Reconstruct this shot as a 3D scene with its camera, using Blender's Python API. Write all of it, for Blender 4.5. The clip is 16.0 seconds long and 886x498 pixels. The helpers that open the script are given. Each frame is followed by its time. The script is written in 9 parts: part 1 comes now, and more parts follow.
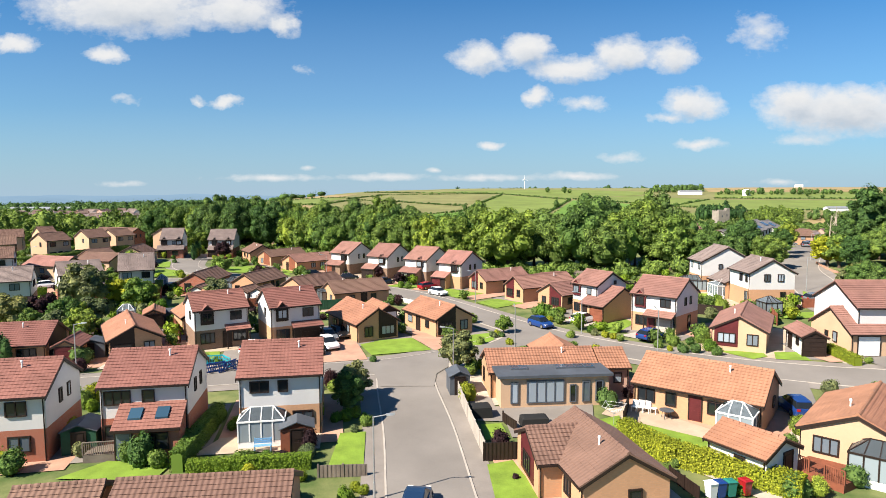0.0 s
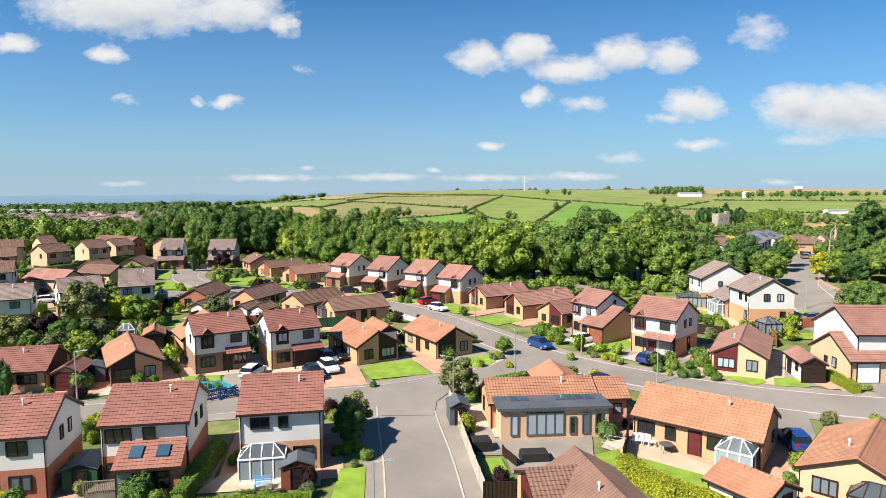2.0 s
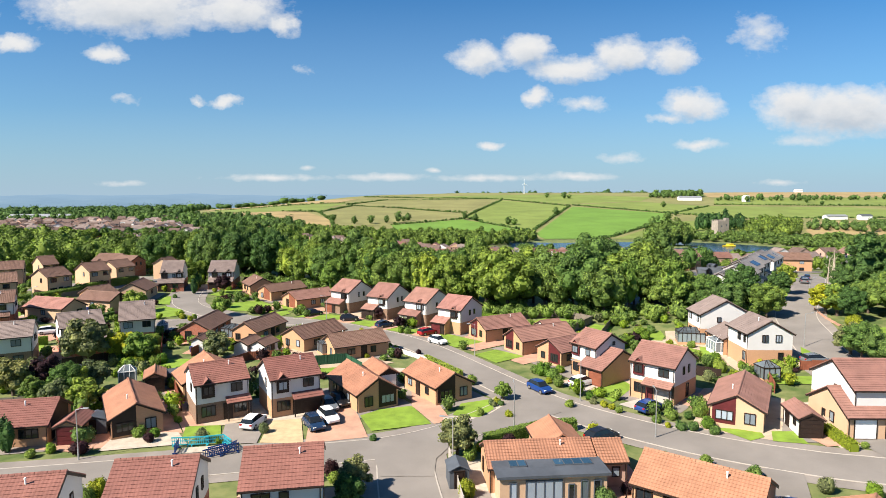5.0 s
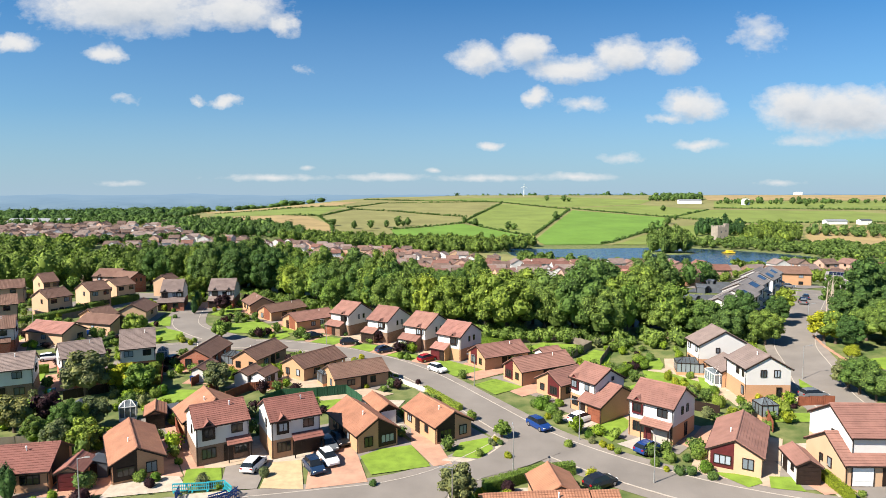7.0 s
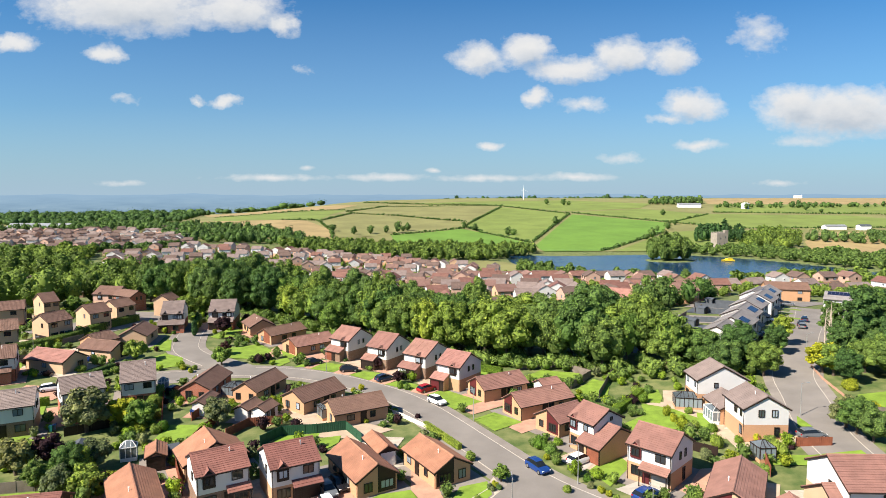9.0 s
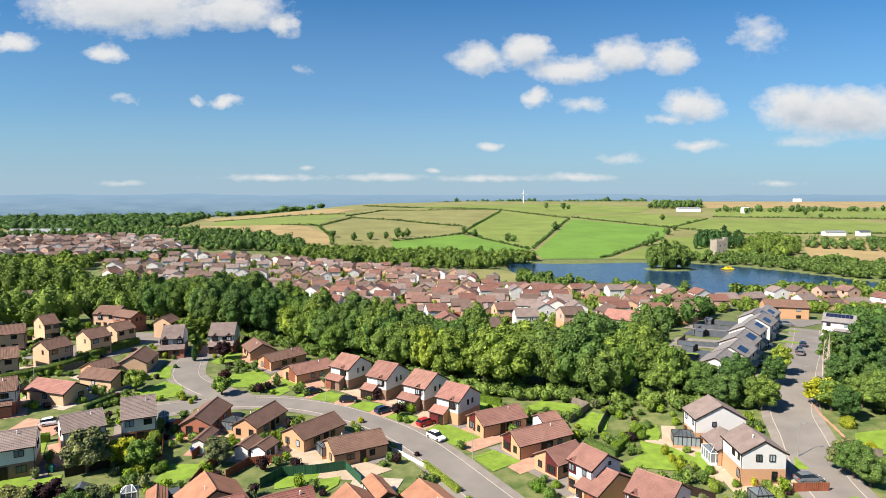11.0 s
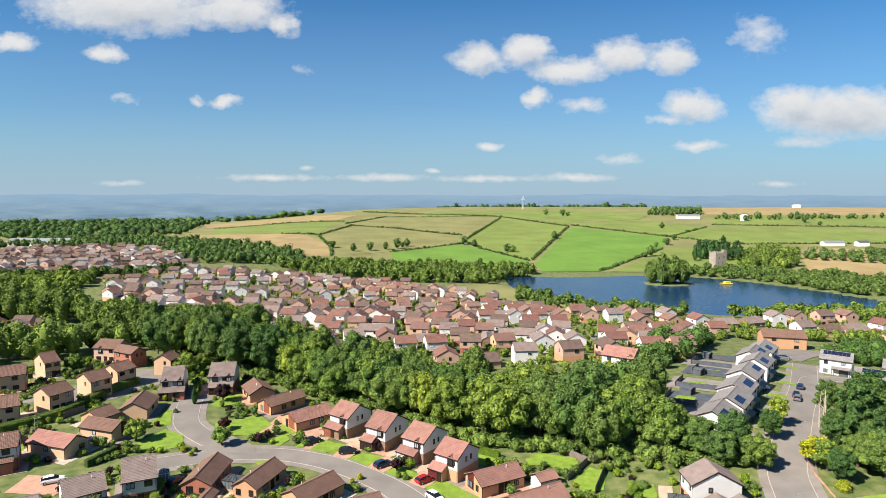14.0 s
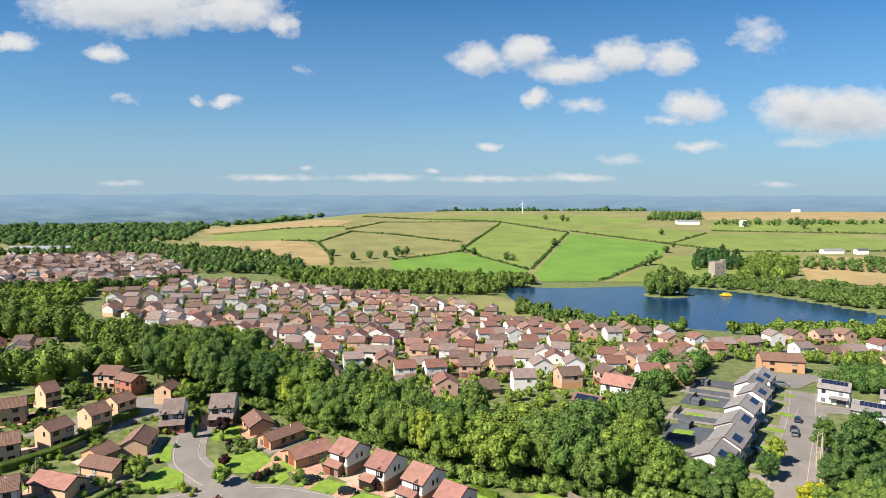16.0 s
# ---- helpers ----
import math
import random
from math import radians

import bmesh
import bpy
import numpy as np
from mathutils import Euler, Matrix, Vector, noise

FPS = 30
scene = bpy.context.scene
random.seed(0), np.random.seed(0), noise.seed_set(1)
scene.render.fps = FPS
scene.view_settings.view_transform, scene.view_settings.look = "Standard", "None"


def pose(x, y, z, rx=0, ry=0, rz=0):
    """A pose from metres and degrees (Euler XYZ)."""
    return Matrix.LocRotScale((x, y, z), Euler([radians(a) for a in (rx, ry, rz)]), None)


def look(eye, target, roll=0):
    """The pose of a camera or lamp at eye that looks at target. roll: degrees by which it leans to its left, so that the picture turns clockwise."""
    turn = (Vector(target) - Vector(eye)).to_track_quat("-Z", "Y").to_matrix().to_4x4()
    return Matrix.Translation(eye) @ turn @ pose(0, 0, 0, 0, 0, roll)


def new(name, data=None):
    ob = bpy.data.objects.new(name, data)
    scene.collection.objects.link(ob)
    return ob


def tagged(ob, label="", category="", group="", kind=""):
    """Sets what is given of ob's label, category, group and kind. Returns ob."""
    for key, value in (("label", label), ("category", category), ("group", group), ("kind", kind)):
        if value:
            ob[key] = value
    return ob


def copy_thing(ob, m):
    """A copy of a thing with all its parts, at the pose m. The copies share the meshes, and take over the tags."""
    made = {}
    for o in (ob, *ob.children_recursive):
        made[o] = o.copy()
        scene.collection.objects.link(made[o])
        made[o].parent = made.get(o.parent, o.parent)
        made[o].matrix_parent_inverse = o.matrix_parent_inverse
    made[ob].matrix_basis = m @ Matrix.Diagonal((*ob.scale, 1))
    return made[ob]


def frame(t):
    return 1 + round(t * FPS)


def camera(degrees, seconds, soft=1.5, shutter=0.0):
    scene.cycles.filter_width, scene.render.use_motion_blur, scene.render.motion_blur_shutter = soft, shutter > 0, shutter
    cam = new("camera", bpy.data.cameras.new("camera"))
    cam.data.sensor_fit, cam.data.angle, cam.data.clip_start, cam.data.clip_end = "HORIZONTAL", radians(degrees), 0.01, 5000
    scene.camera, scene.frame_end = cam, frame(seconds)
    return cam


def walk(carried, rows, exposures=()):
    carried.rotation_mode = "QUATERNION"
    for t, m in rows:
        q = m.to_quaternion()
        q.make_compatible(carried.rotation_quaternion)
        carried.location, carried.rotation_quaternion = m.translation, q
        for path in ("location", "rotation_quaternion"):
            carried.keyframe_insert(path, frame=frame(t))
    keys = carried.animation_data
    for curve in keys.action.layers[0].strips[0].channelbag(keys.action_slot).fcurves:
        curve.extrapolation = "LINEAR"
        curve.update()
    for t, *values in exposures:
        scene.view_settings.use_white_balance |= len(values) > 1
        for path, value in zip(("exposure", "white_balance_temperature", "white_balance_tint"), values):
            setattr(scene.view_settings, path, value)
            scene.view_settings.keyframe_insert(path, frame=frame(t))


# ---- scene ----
cam = camera(71.0, 16.0, 0.6)
# t, x, y, z, pitch, yaw, roll
ROWS = [
    (0.0, 0.000, 0.000, 21.000, -5.095, -0.000, -0.175),
    (0.5, -0.007, 0.034, 21.637, -5.094, -0.004, -0.166),
    (1.0, -0.012, 0.069, 22.328, -5.093, -0.007, -0.157),
    (1.5, -0.016, 0.103, 23.074, -5.092, -0.011, -0.147),
    (2.0, -0.018, 0.137, 23.880, -5.090, -0.014, -0.138),
    (2.5, -0.019, 0.172, 24.746, -5.089, -0.018, -0.129),
    (3.0, -0.019, 0.206, 25.674, -5.088, -0.022, -0.120),
    (3.5, -0.018, 0.240, 26.664, -5.086, -0.026, -0.111),
    (4.0, -0.015, 0.275, 27.716, -5.084, -0.030, -0.102),
    (6.5, 0.020, 0.446, 33.860, -5.075, -0.050, -0.056),
    (7.0, 0.031, 0.480, 35.254, -5.073, -0.054, -0.047),
    (7.5, 0.044, 0.515, 36.700, -5.071, -0.059, -0.038),
    (8.0, 0.058, 0.549, 38.194, -5.068, -0.063, -0.029),
    (8.5, 0.073, 0.583, 39.736, -5.066, -0.068, -0.020),
    (9.0, 0.089, 0.618, 41.325, -5.063, -0.072, -0.011),
    (11.5, 0.192, 0.789, 49.940, -5.050, -0.096, 0.035),
    (12.0, 0.217, 0.824, 51.802, -5.047, -0.101, 0.044),
    (12.5, 0.243, 0.858, 53.716, -5.044, -0.106, 0.053),
    (13.0, 0.271, 0.892, 55.684, -5.040, -0.112, 0.063),
    (13.5, 0.299, 0.927, 57.712, -5.037, -0.117, 0.072),
    (14.0, 0.330, 0.961, 59.806, -5.034, -0.122, 0.081),
    (14.5, 0.361, 0.995, 61.973, -5.030, -0.127, 0.090),
    (15.0, 0.394, 1.030, 64.221, -5.027, -0.133, 0.099),
    (15.5, 0.428, 1.064, 66.559, -5.023, -0.138, 0.108),
    (16.0, 0.464, 1.098, 69.000, -5.020, -0.144, 0.117),
]
walk(cam, [(t, pose(x, y, z, 90 + p, 0, w) @ pose(0, 0, 0, 0, 0, r)) for t, x, y, z, p, w, r in ROWS],
     [(0.0, 1.27), (4.0, 1.25), (9.0, 1.21), (16.0, 1.15)])

# light and sky levels
SUN_POWER, SKY_STRENGTH, CLOUD, LAND = 5.0, 0.068, 5.3, 7.0
SKY_TINT = (0.275, 0.575, 0.80)
HORIZON = (2.75, 3.65, 4.5)

# ---------------- world ----------------
SUN_FROM = Vector((-0.857, -0.515, 0.0)).normalized()
SUN_UP = radians(43)


def link(tree, a, b):
    tree.links.new(a, b)


def math_node(tree, op, a, b=0.0, clamp=False):
    n = tree.nodes.new("ShaderNodeMath")
    n.operation, n.use_clamp = op, clamp
    for i, v in enumerate((a, b)):
        if isinstance(v, (int, float)):
            n.inputs[i].default_value = v
        else:
            link(tree, v, n.inputs[i])
    return n.outputs[0]


def vec_node(tree, op, a, b=(0, 0, 0)):
    n = tree.nodes.new("ShaderNodeVectorMath")
    n.operation = op
    for i, v in enumerate((a, b)):
        if isinstance(v, tuple):
            n.inputs[i].default_value = v
        else:
            link(tree, v, n.inputs[i])
    return n.outputs["Value"] if op in ("LENGTH", "DOT_PRODUCT") else n.outputs["Vector"]


def mix_col(tree, fac, a, b, blend="MIX"):
    n = tree.nodes.new("ShaderNodeMix")
    n.data_type, n.blend_type = "RGBA", blend
    for i, v in ((0, fac), (6, a), (7, b)):
        if isinstance(v, (int, float)):
            n.inputs[i].default_value = v
        elif isinstance(v, tuple):
            n.inputs[i].default_value = (*v, 1)
        else:
            link(tree, v, n.inputs[i])
    return n.outputs[2]


def noise_tex(tree, vec, scale, detail=4.0, rough=0.55, out="Fac"):
    n = tree.nodes.new("ShaderNodeTexNoise")
    n.inputs["Scale"].default_value, n.inputs["Detail"].default_value, n.inputs["Roughness"].default_value = scale, detail, rough
    if vec is not None:
        link(tree, vec, n.inputs["Vector"])
    return n.outputs[out]


def ramp(tree, fac, stops):
    n = tree.nodes.new("ShaderNodeValToRGB")
    e = n.color_ramp.elements
    while len(e) < len(stops):
        e.new(0.5)
    for k, (p, c) in zip(e, stops):
        k.position, k.color = p, (*c, 1) if isinstance(c, tuple) else (c, c, c, 1)
    link(tree, fac, n.inputs[0])
    return n.outputs[0]


# clouds: tangent of azimuth, tangent of height, half width, half height, weight
CLOUDS = [
    (-0.489, 0.289, 0.190, 0.046, 1.00), (-0.322, 0.285, 0.097, 0.035, 0.95), (-0.251, 0.263, 0.032, 0.021, 0.85), (-0.673, 0.237, 0.043, 0.016, 0.85), (-0.528, 0.220, 0.037, 0.017, 0.85),
    (-0.342, 0.147, 0.030, 0.013, 0.80), (-0.388, 0.146, 0.018, 0.007, 0.50), (-0.500, 0.150, 0.027, 0.008, 0.30), (-0.222, 0.196, 0.020, 0.007, 0.30), (0.059, 0.213, 0.053, 0.027, 0.90),
    (0.134, 0.226, 0.049, 0.030, 1.05), (0.201, 0.194, 0.071, 0.025, 1.00), (0.285, 0.217, 0.055, 0.032, 1.05), (0.361, 0.216, 0.044, 0.032, 1.00), (0.147, 0.153, 0.032, 0.016, 0.85),
]
CLOUDS += [
    (0.225, 0.140, 0.043, 0.013, 0.50), (0.395, 0.139, 0.061, 0.027, 0.85), (0.355, 0.119, 0.036, 0.009, 0.45), (0.640, 0.128, 0.140, 0.046, 1.10), (0.560, 0.138, 0.070, 0.040, 1.00),
    (0.497, 0.248, 0.044, 0.037, 0.45), (0.076, 0.077, 0.029, 0.009, 0.75), (0.413, 0.078, 0.049, 0.010, 0.60), (0.581, 0.084, 0.063, 0.011, 0.40), (-0.094, 0.027, 0.081, 0.008, 0.50),
]
# the low bank over the skyline
CLOUDS += [
    (-0.275, 0.026, 0.099, 0.007, 0.45), (0.069, 0.025, 0.099, 0.007, 0.45), (0.213, 0.027, 0.072, 0.008, 0.50), (-0.515, 0.017, 0.045, 0.006, 0.35), (-0.014, 0.037, 0.014, 0.005, 0.55),
    (0.285, 0.057, 0.041, 0.010, 0.35), (0.539, 0.017, 0.045, 0.006, 0.35), (-0.216, 0.042, 0.016, 0.005, 0.45),
]


def cloud_group():
    g = bpy.data.node_groups.new("cloud_cover", "ShaderNodeTree")
    g.interface.new_socket("Vector", in_out="INPUT", socket_type="NodeSocketVector")
    g.interface.new_socket("Cover", in_out="OUTPUT", socket_type="NodeSocketFloat")
    gi, go = g.nodes.new("NodeGroupInput"), g.nodes.new("NodeGroupOutput")
    v = gi.outputs[0]
    w = noise_tex(g, v, 22.0, 6.0, 0.6, "Color")
    w = vec_node(g, "SUBTRACT", w, (0.5, 0.5, 0.5))
    w = vec_node(g, "MULTIPLY", w, (0.060, 0.034, 0))
    sv = g.nodes.new("ShaderNodeSeparateXYZ")
    link(g, v, sv.inputs[0])
    low = math_node(g, "MINIMUM", math_node(g, "MAXIMUM", math_node(g, "MULTIPLY", sv.outputs[1], 8.0), 0.12), 1.0)
    cw = g.nodes.new("ShaderNodeCombineXYZ")
    for k in range(3):
        link(g, low, cw.inputs[k])
    w = vec_node(g, "MULTIPLY", w, cw.outputs[0])
    p = vec_node(g, "ADD", v, w)
    best = None
    for u0, v0, ru, rv, k in CLOUDS:
        d = vec_node(g, "SUBTRACT", p, (u0, v0, 0))
        d = vec_node(g, "MULTIPLY", d, (1 / ru, 1 / rv, 0))
        d = vec_node(g, "LENGTH", d)
        m = math_node(g, "MULTIPLY", math_node(g, "SUBTRACT", 1.0, d), k)
        if best is not None:
            j = g.nodes.new("ShaderNodeMath")
            j.operation = "SMOOTH_MAX"
            j.inputs[2].default_value = 0.30
            link(g, best, j.inputs[0])
            link(g, m, j.inputs[1])
            m = j.outputs[0]
        best = m
    fine = noise_tex(g, vec_node(g, "MULTIPLY", v, (1.0, 1.7, 1.0)), 38.0, 8.0, 0.60)
    best = math_node(g, "ADD", best, math_node(g, "MULTIPLY", math_node(g, "SUBTRACT", fine, 0.52), 0.7))
    link(g, best, go.inputs[0])
    return g


world = bpy.data.worlds.new("sky")
world.use_nodes = True
scene.world = world
wt = world.node_tree
wt.nodes.clear()
coord = wt.nodes.new("ShaderNodeTexCoord").outputs["Generated"]
sep = wt.nodes.new("ShaderNodeSeparateXYZ")
link(wt, coord, sep.inputs[0])
ahead = math_node(wt, "MAXIMUM", math_node(wt, "ABSOLUTE", sep.outputs[1]), 0.08)
flat = wt.nodes.new("ShaderNodeCombineXYZ")
link(wt, math_node(wt, "DIVIDE", sep.outputs[0], ahead), flat.inputs[0])
link(wt, math_node(wt, "DIVIDE", sep.outputs[2], ahead), flat.inputs[1])
group = cloud_group()


def cover(vec):
    n = wt.nodes.new("ShaderNodeGroup")
    n.node_tree = group
    link(wt, vec, n.inputs[0])
    return n.outputs[0]


here = cover(flat.outputs[0])
above = cover(vec_node(wt, "ADD", flat.outputs[0], (-0.008, 0.022, 0)))
opaque = ramp(wt, here, [(0.0, 0.0), (0.22, 0.45), (0.50, 0.92), (0.8, 1.0)])
shade = ramp(wt, above, [(0.05, (1.0, 1.0, 1.0)), (0.5, (0.86, 0.89, 0.93)), (1.0, (0.66, 0.72, 0.80))])
sky = wt.nodes.new("ShaderNodeTexSky")
sky.sky_type, sky.sun_disc, sky.sun_elevation = "NISHITA", False, SUN_UP
sky.sun_rotation = math.atan2(SUN_FROM.x, SUN_FROM.y)
sky.altitude, sky.air_density, sky.dust_density, sky.ozone_density = 100, 1.0, 0.6, 2.0
tone = mix_col(wt, 1.0, sky.outputs[0], SKY_TINT, "MULTIPLY")
# distant plain and hills painted into the world background, below and at the skyline
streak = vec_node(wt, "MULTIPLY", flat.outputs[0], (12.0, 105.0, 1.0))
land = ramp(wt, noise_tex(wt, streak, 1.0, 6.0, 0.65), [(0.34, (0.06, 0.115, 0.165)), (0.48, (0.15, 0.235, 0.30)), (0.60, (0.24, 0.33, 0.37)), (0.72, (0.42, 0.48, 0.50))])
# blue haze mixed into the land colour, strongest at the skyline
land_haze = ramp(wt, math_node(wt, "MULTIPLY", sep.outputs[2], -24.0), [(0.0, 0.95), (0.30, 0.74), (1.0, 0.25)])
land = mix_col(wt, land_haze, land, (0.30, 0.45, 0.60))
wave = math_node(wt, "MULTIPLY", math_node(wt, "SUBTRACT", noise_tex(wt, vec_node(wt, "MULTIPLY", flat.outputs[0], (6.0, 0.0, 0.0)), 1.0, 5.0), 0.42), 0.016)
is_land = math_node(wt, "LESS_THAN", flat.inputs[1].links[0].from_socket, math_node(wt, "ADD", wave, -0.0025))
clouds_col = mix_col(wt, 1.0, shade, (CLOUD, CLOUD, CLOUD), "MULTIPLY")
horizon = ramp(wt, flat.inputs[1].links[0].from_socket, [(0.0, 0.85), (0.05, 0.62), (0.14, 0.25), (0.30, 0.0)])
tone = mix_col(wt, horizon, tone, HORIZON)
full = mix_col(wt, opaque, tone, clouds_col)
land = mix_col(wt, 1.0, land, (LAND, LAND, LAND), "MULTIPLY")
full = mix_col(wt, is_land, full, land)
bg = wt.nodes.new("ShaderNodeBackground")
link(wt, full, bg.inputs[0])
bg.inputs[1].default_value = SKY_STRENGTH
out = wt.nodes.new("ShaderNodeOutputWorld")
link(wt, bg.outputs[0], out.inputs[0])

sun = new("sun", bpy.data.lights.new("sun", "SUN"))
sun.data.energy, sun.data.angle, sun.data.color = SUN_POWER, radians(0.55), (1.0, 0.90, 0.77)
sun.matrix_world = look(SUN_FROM * 100 * math.cos(SUN_UP) + Vector((0, 0, 100 * math.sin(SUN_UP))), (0, 0, 0))


# ---------------- materials ----------------
def mat(name, col, rough=0.7, spread=0.25, scale=3.0, fine=40.0, bump=0.15, per_object=0.0, metal=0.0, island=0.0, second=None, spec=0.3):
    m = bpy.data.materials.new(name)
    m.use_nodes = True
    t = m.node_tree
    b = t.nodes["Principled BSDF"]
    pos = t.nodes.new("ShaderNodeNewGeometry").outputs["Position"]
    big = noise_tex(t, pos, 1 / scale, 4.0)
    small = noise_tex(t, pos, fine / 10, 3.0)
    lo, hi = tuple(c * (1 - spread) for c in col), tuple(min(1, c * (1 + spread)) for c in (second or col))
    c = ramp(t, big, [(0.33, lo), (0.67, hi)])
    c = mix_col(t, 0.35 * min(1, spread * 4), c, mix_col(t, small, tuple(x * 0.55 for x in col), tuple(min(1, x * 1.35) for x in col)))
    if per_object or island:
        if island:
            r = t.nodes.new("ShaderNodeNewGeometry").outputs["Random Per Island"]
        else:
            r = t.nodes.new("ShaderNodeObjectInfo").outputs["Random"]
        k = per_object or island
        s = t.nodes.new("ShaderNodeHueSaturation")
        link(t, math_node(t, "ADD", math_node(t, "MULTIPLY", r, 2 * k), 1 - k), s.inputs["Value"])
        link(t, math_node(t, "ADD", math_node(t, "MULTIPLY", r, 0.06 * k), 0.5 - 0.03 * k), s.inputs["Hue"])
        link(t, c, s.inputs["Color"])
        c = s.outputs[0]
    link(t, c, b.inputs["Base Color"])
    b.inputs["Roughness"].default_value, b.inputs["Metallic"].default_value = rough, metal
    b.inputs["Specular IOR Level"].default_value = spec
    if bump:
        n = t.nodes.new("ShaderNodeBump")
        n.inputs["Strength"].default_value, n.inputs["Distance"].default_value = bump, 0.05
        link(t, small, n.inputs["Height"])
        link(t, n.outputs[0], b.inputs["Normal"])
    return m


def leafy(name, col, gold=0.0):
    m = bpy.data.materials.new(name)
    m.use_nodes = True
    t = m.node_tree
    b = t.nodes["Principled BSDF"]
    r = t.nodes.new("ShaderNodeNewGeometry").outputs["Random Per Island"]
    o = t.nodes.new("ShaderNodeObjectInfo").outputs["Random"]
    pos = t.nodes.new("ShaderNodeNewGeometry").outputs["Position"]
    c = ramp(t, r, [(0.0, tuple(x * 0.48 for x in col)), (0.6, col), (1.0, (col[0] * 1.6 + 0.005, col[1] * 1.5, col[2] * 1.2))])
    tint = ramp(t, o, [(0.0, (0.66, 0.80, 0.80)), (0.5, (1.0, 1.0, 1.0)), (1.0, (1.42 + gold, 1.26, 0.9))])
    c = mix_col(t, 1.0, c, tint, "MULTIPLY")
    c = mix_col(t, 1.0, c, ramp(t, noise_tex(t, pos, 0.12, 3.0), [(0.3, (0.8, 0.85, 0.8)), (0.7, (1.2, 1.15, 1.1))]), "MULTIPLY")
    link(t, c, b.inputs["Base Color"])
    b.inputs["Roughness"].default_value = 0.75
    b.inputs["Specular IOR Level"].default_value = 0.15
    tr = t.nodes.new("ShaderNodeBsdfTranslucent")
    link(t, mix_col(t, 1.0, c, (1.0, 1.2, 0.5), "MULTIPLY"), tr.inputs[0])
    mx = t.nodes.new("ShaderNodeMixShader")
    mx.inputs[0].default_value = 0.18
    link(t, b.outputs[0], mx.inputs[1])
    link(t, tr.outputs[0], mx.inputs[2])
    link(t, mx.outputs[0], t.nodes["Material Output"].inputs[0])
    return m


def tiled(name, col, roll=0.3):
    """Roof tiles: courses are mesh, the rolls along the slope are fine relief in object space."""
    m = mat(name, col, 0.8, 0.18, 1.6, 60.0, 0.0, per_object=0.12)
    t = m.node_tree
    b = t.nodes["Principled BSDF"]
    w = t.nodes.new("ShaderNodeTexWave")
    w.wave_type, w.bands_direction, w.wave_profile = "BANDS", "X", "SIN"
    w.inputs["Scale"].default_value, w.inputs["Distortion"].default_value = 1.0, 0.15
    w.inputs["Scale"].default_value = 1.05
    link(t, t.nodes.new("ShaderNodeTexCoord").outputs["Object"], w.inputs["Vector"])
    n = t.nodes.new("ShaderNodeBump")
    n.inputs["Strength"].default_value, n.inputs["Distance"].default_value = roll, 0.05
    link(t, w.outputs["Fac"], n.inputs["Height"])
    link(t, n.outputs[0], b.inputs["Normal"])
    return m


def masonry(name, col, mortar, size=0.9):
    m = mat(name, col, 0.85, 0.12, 2.0, 50.0, 0.0)
    t = m.node_tree
    b = t.nodes["Principled BSDF"]
    k = t.nodes.new("ShaderNodeTexBrick")
    co = t.nodes.new("ShaderNodeTexCoord").outputs["Object"]
    s = t.nodes.new("ShaderNodeSeparateXYZ")
    link(t, co, s.inputs[0])
    cmb = t.nodes.new("ShaderNodeCombineXYZ")
    link(t, math_node(t, "ADD", s.outputs[0], s.outputs[1]), cmb.inputs[0])
    link(t, s.outputs[2], cmb.inputs[1])
    link(t, cmb.outputs[0], k.inputs["Vector"])
    k.inputs["Color1"].default_value = (*[c * 1.08 for c in col], 1)
    k.inputs["Color2"].default_value = (*[c * 0.88 for c in col], 1)
    k.inputs["Mortar"].default_value = (*mortar, 1)
    k.inputs["Scale"].default_value = 2.2 / size
    k.inputs["Mortar Size"].default_value = 0.03
    old = b.inputs["Base Color"].links[0].from_socket
    link(t, mix_col(t, 0.6, old, k.outputs[0]), b.inputs["Base Color"])
    return m


def glassy(name, col, rough=0.06, curtains=False):
    m = bpy.data.materials.new(name)
    m.use_nodes = True
    t = m.node_tree
    b = t.nodes["Principled BSDF"]
    o = t.nodes.new("ShaderNodeObjectInfo").outputs["Random"]
    if curtains:
        link(t, ramp(t, o, [(0.0, tuple(c * 0.5 for c in col)), (0.56, col), (0.62, tuple(min(1, c * 5) for c in col)), (1.0, tuple(min(1, c * 12 + 0.12) for c in col))]), b.inputs["Base Color"])
    else:
        link(t, ramp(t, o, [(0.0, tuple(c * 0.6 for c in col)), (1.0, tuple(c * 1.5 for c in col))]), b.inputs["Base Color"])
    b.inputs["Roughness"].default_value = rough
    b.inputs["Specular IOR Level"].default_value = 0.6
    return m


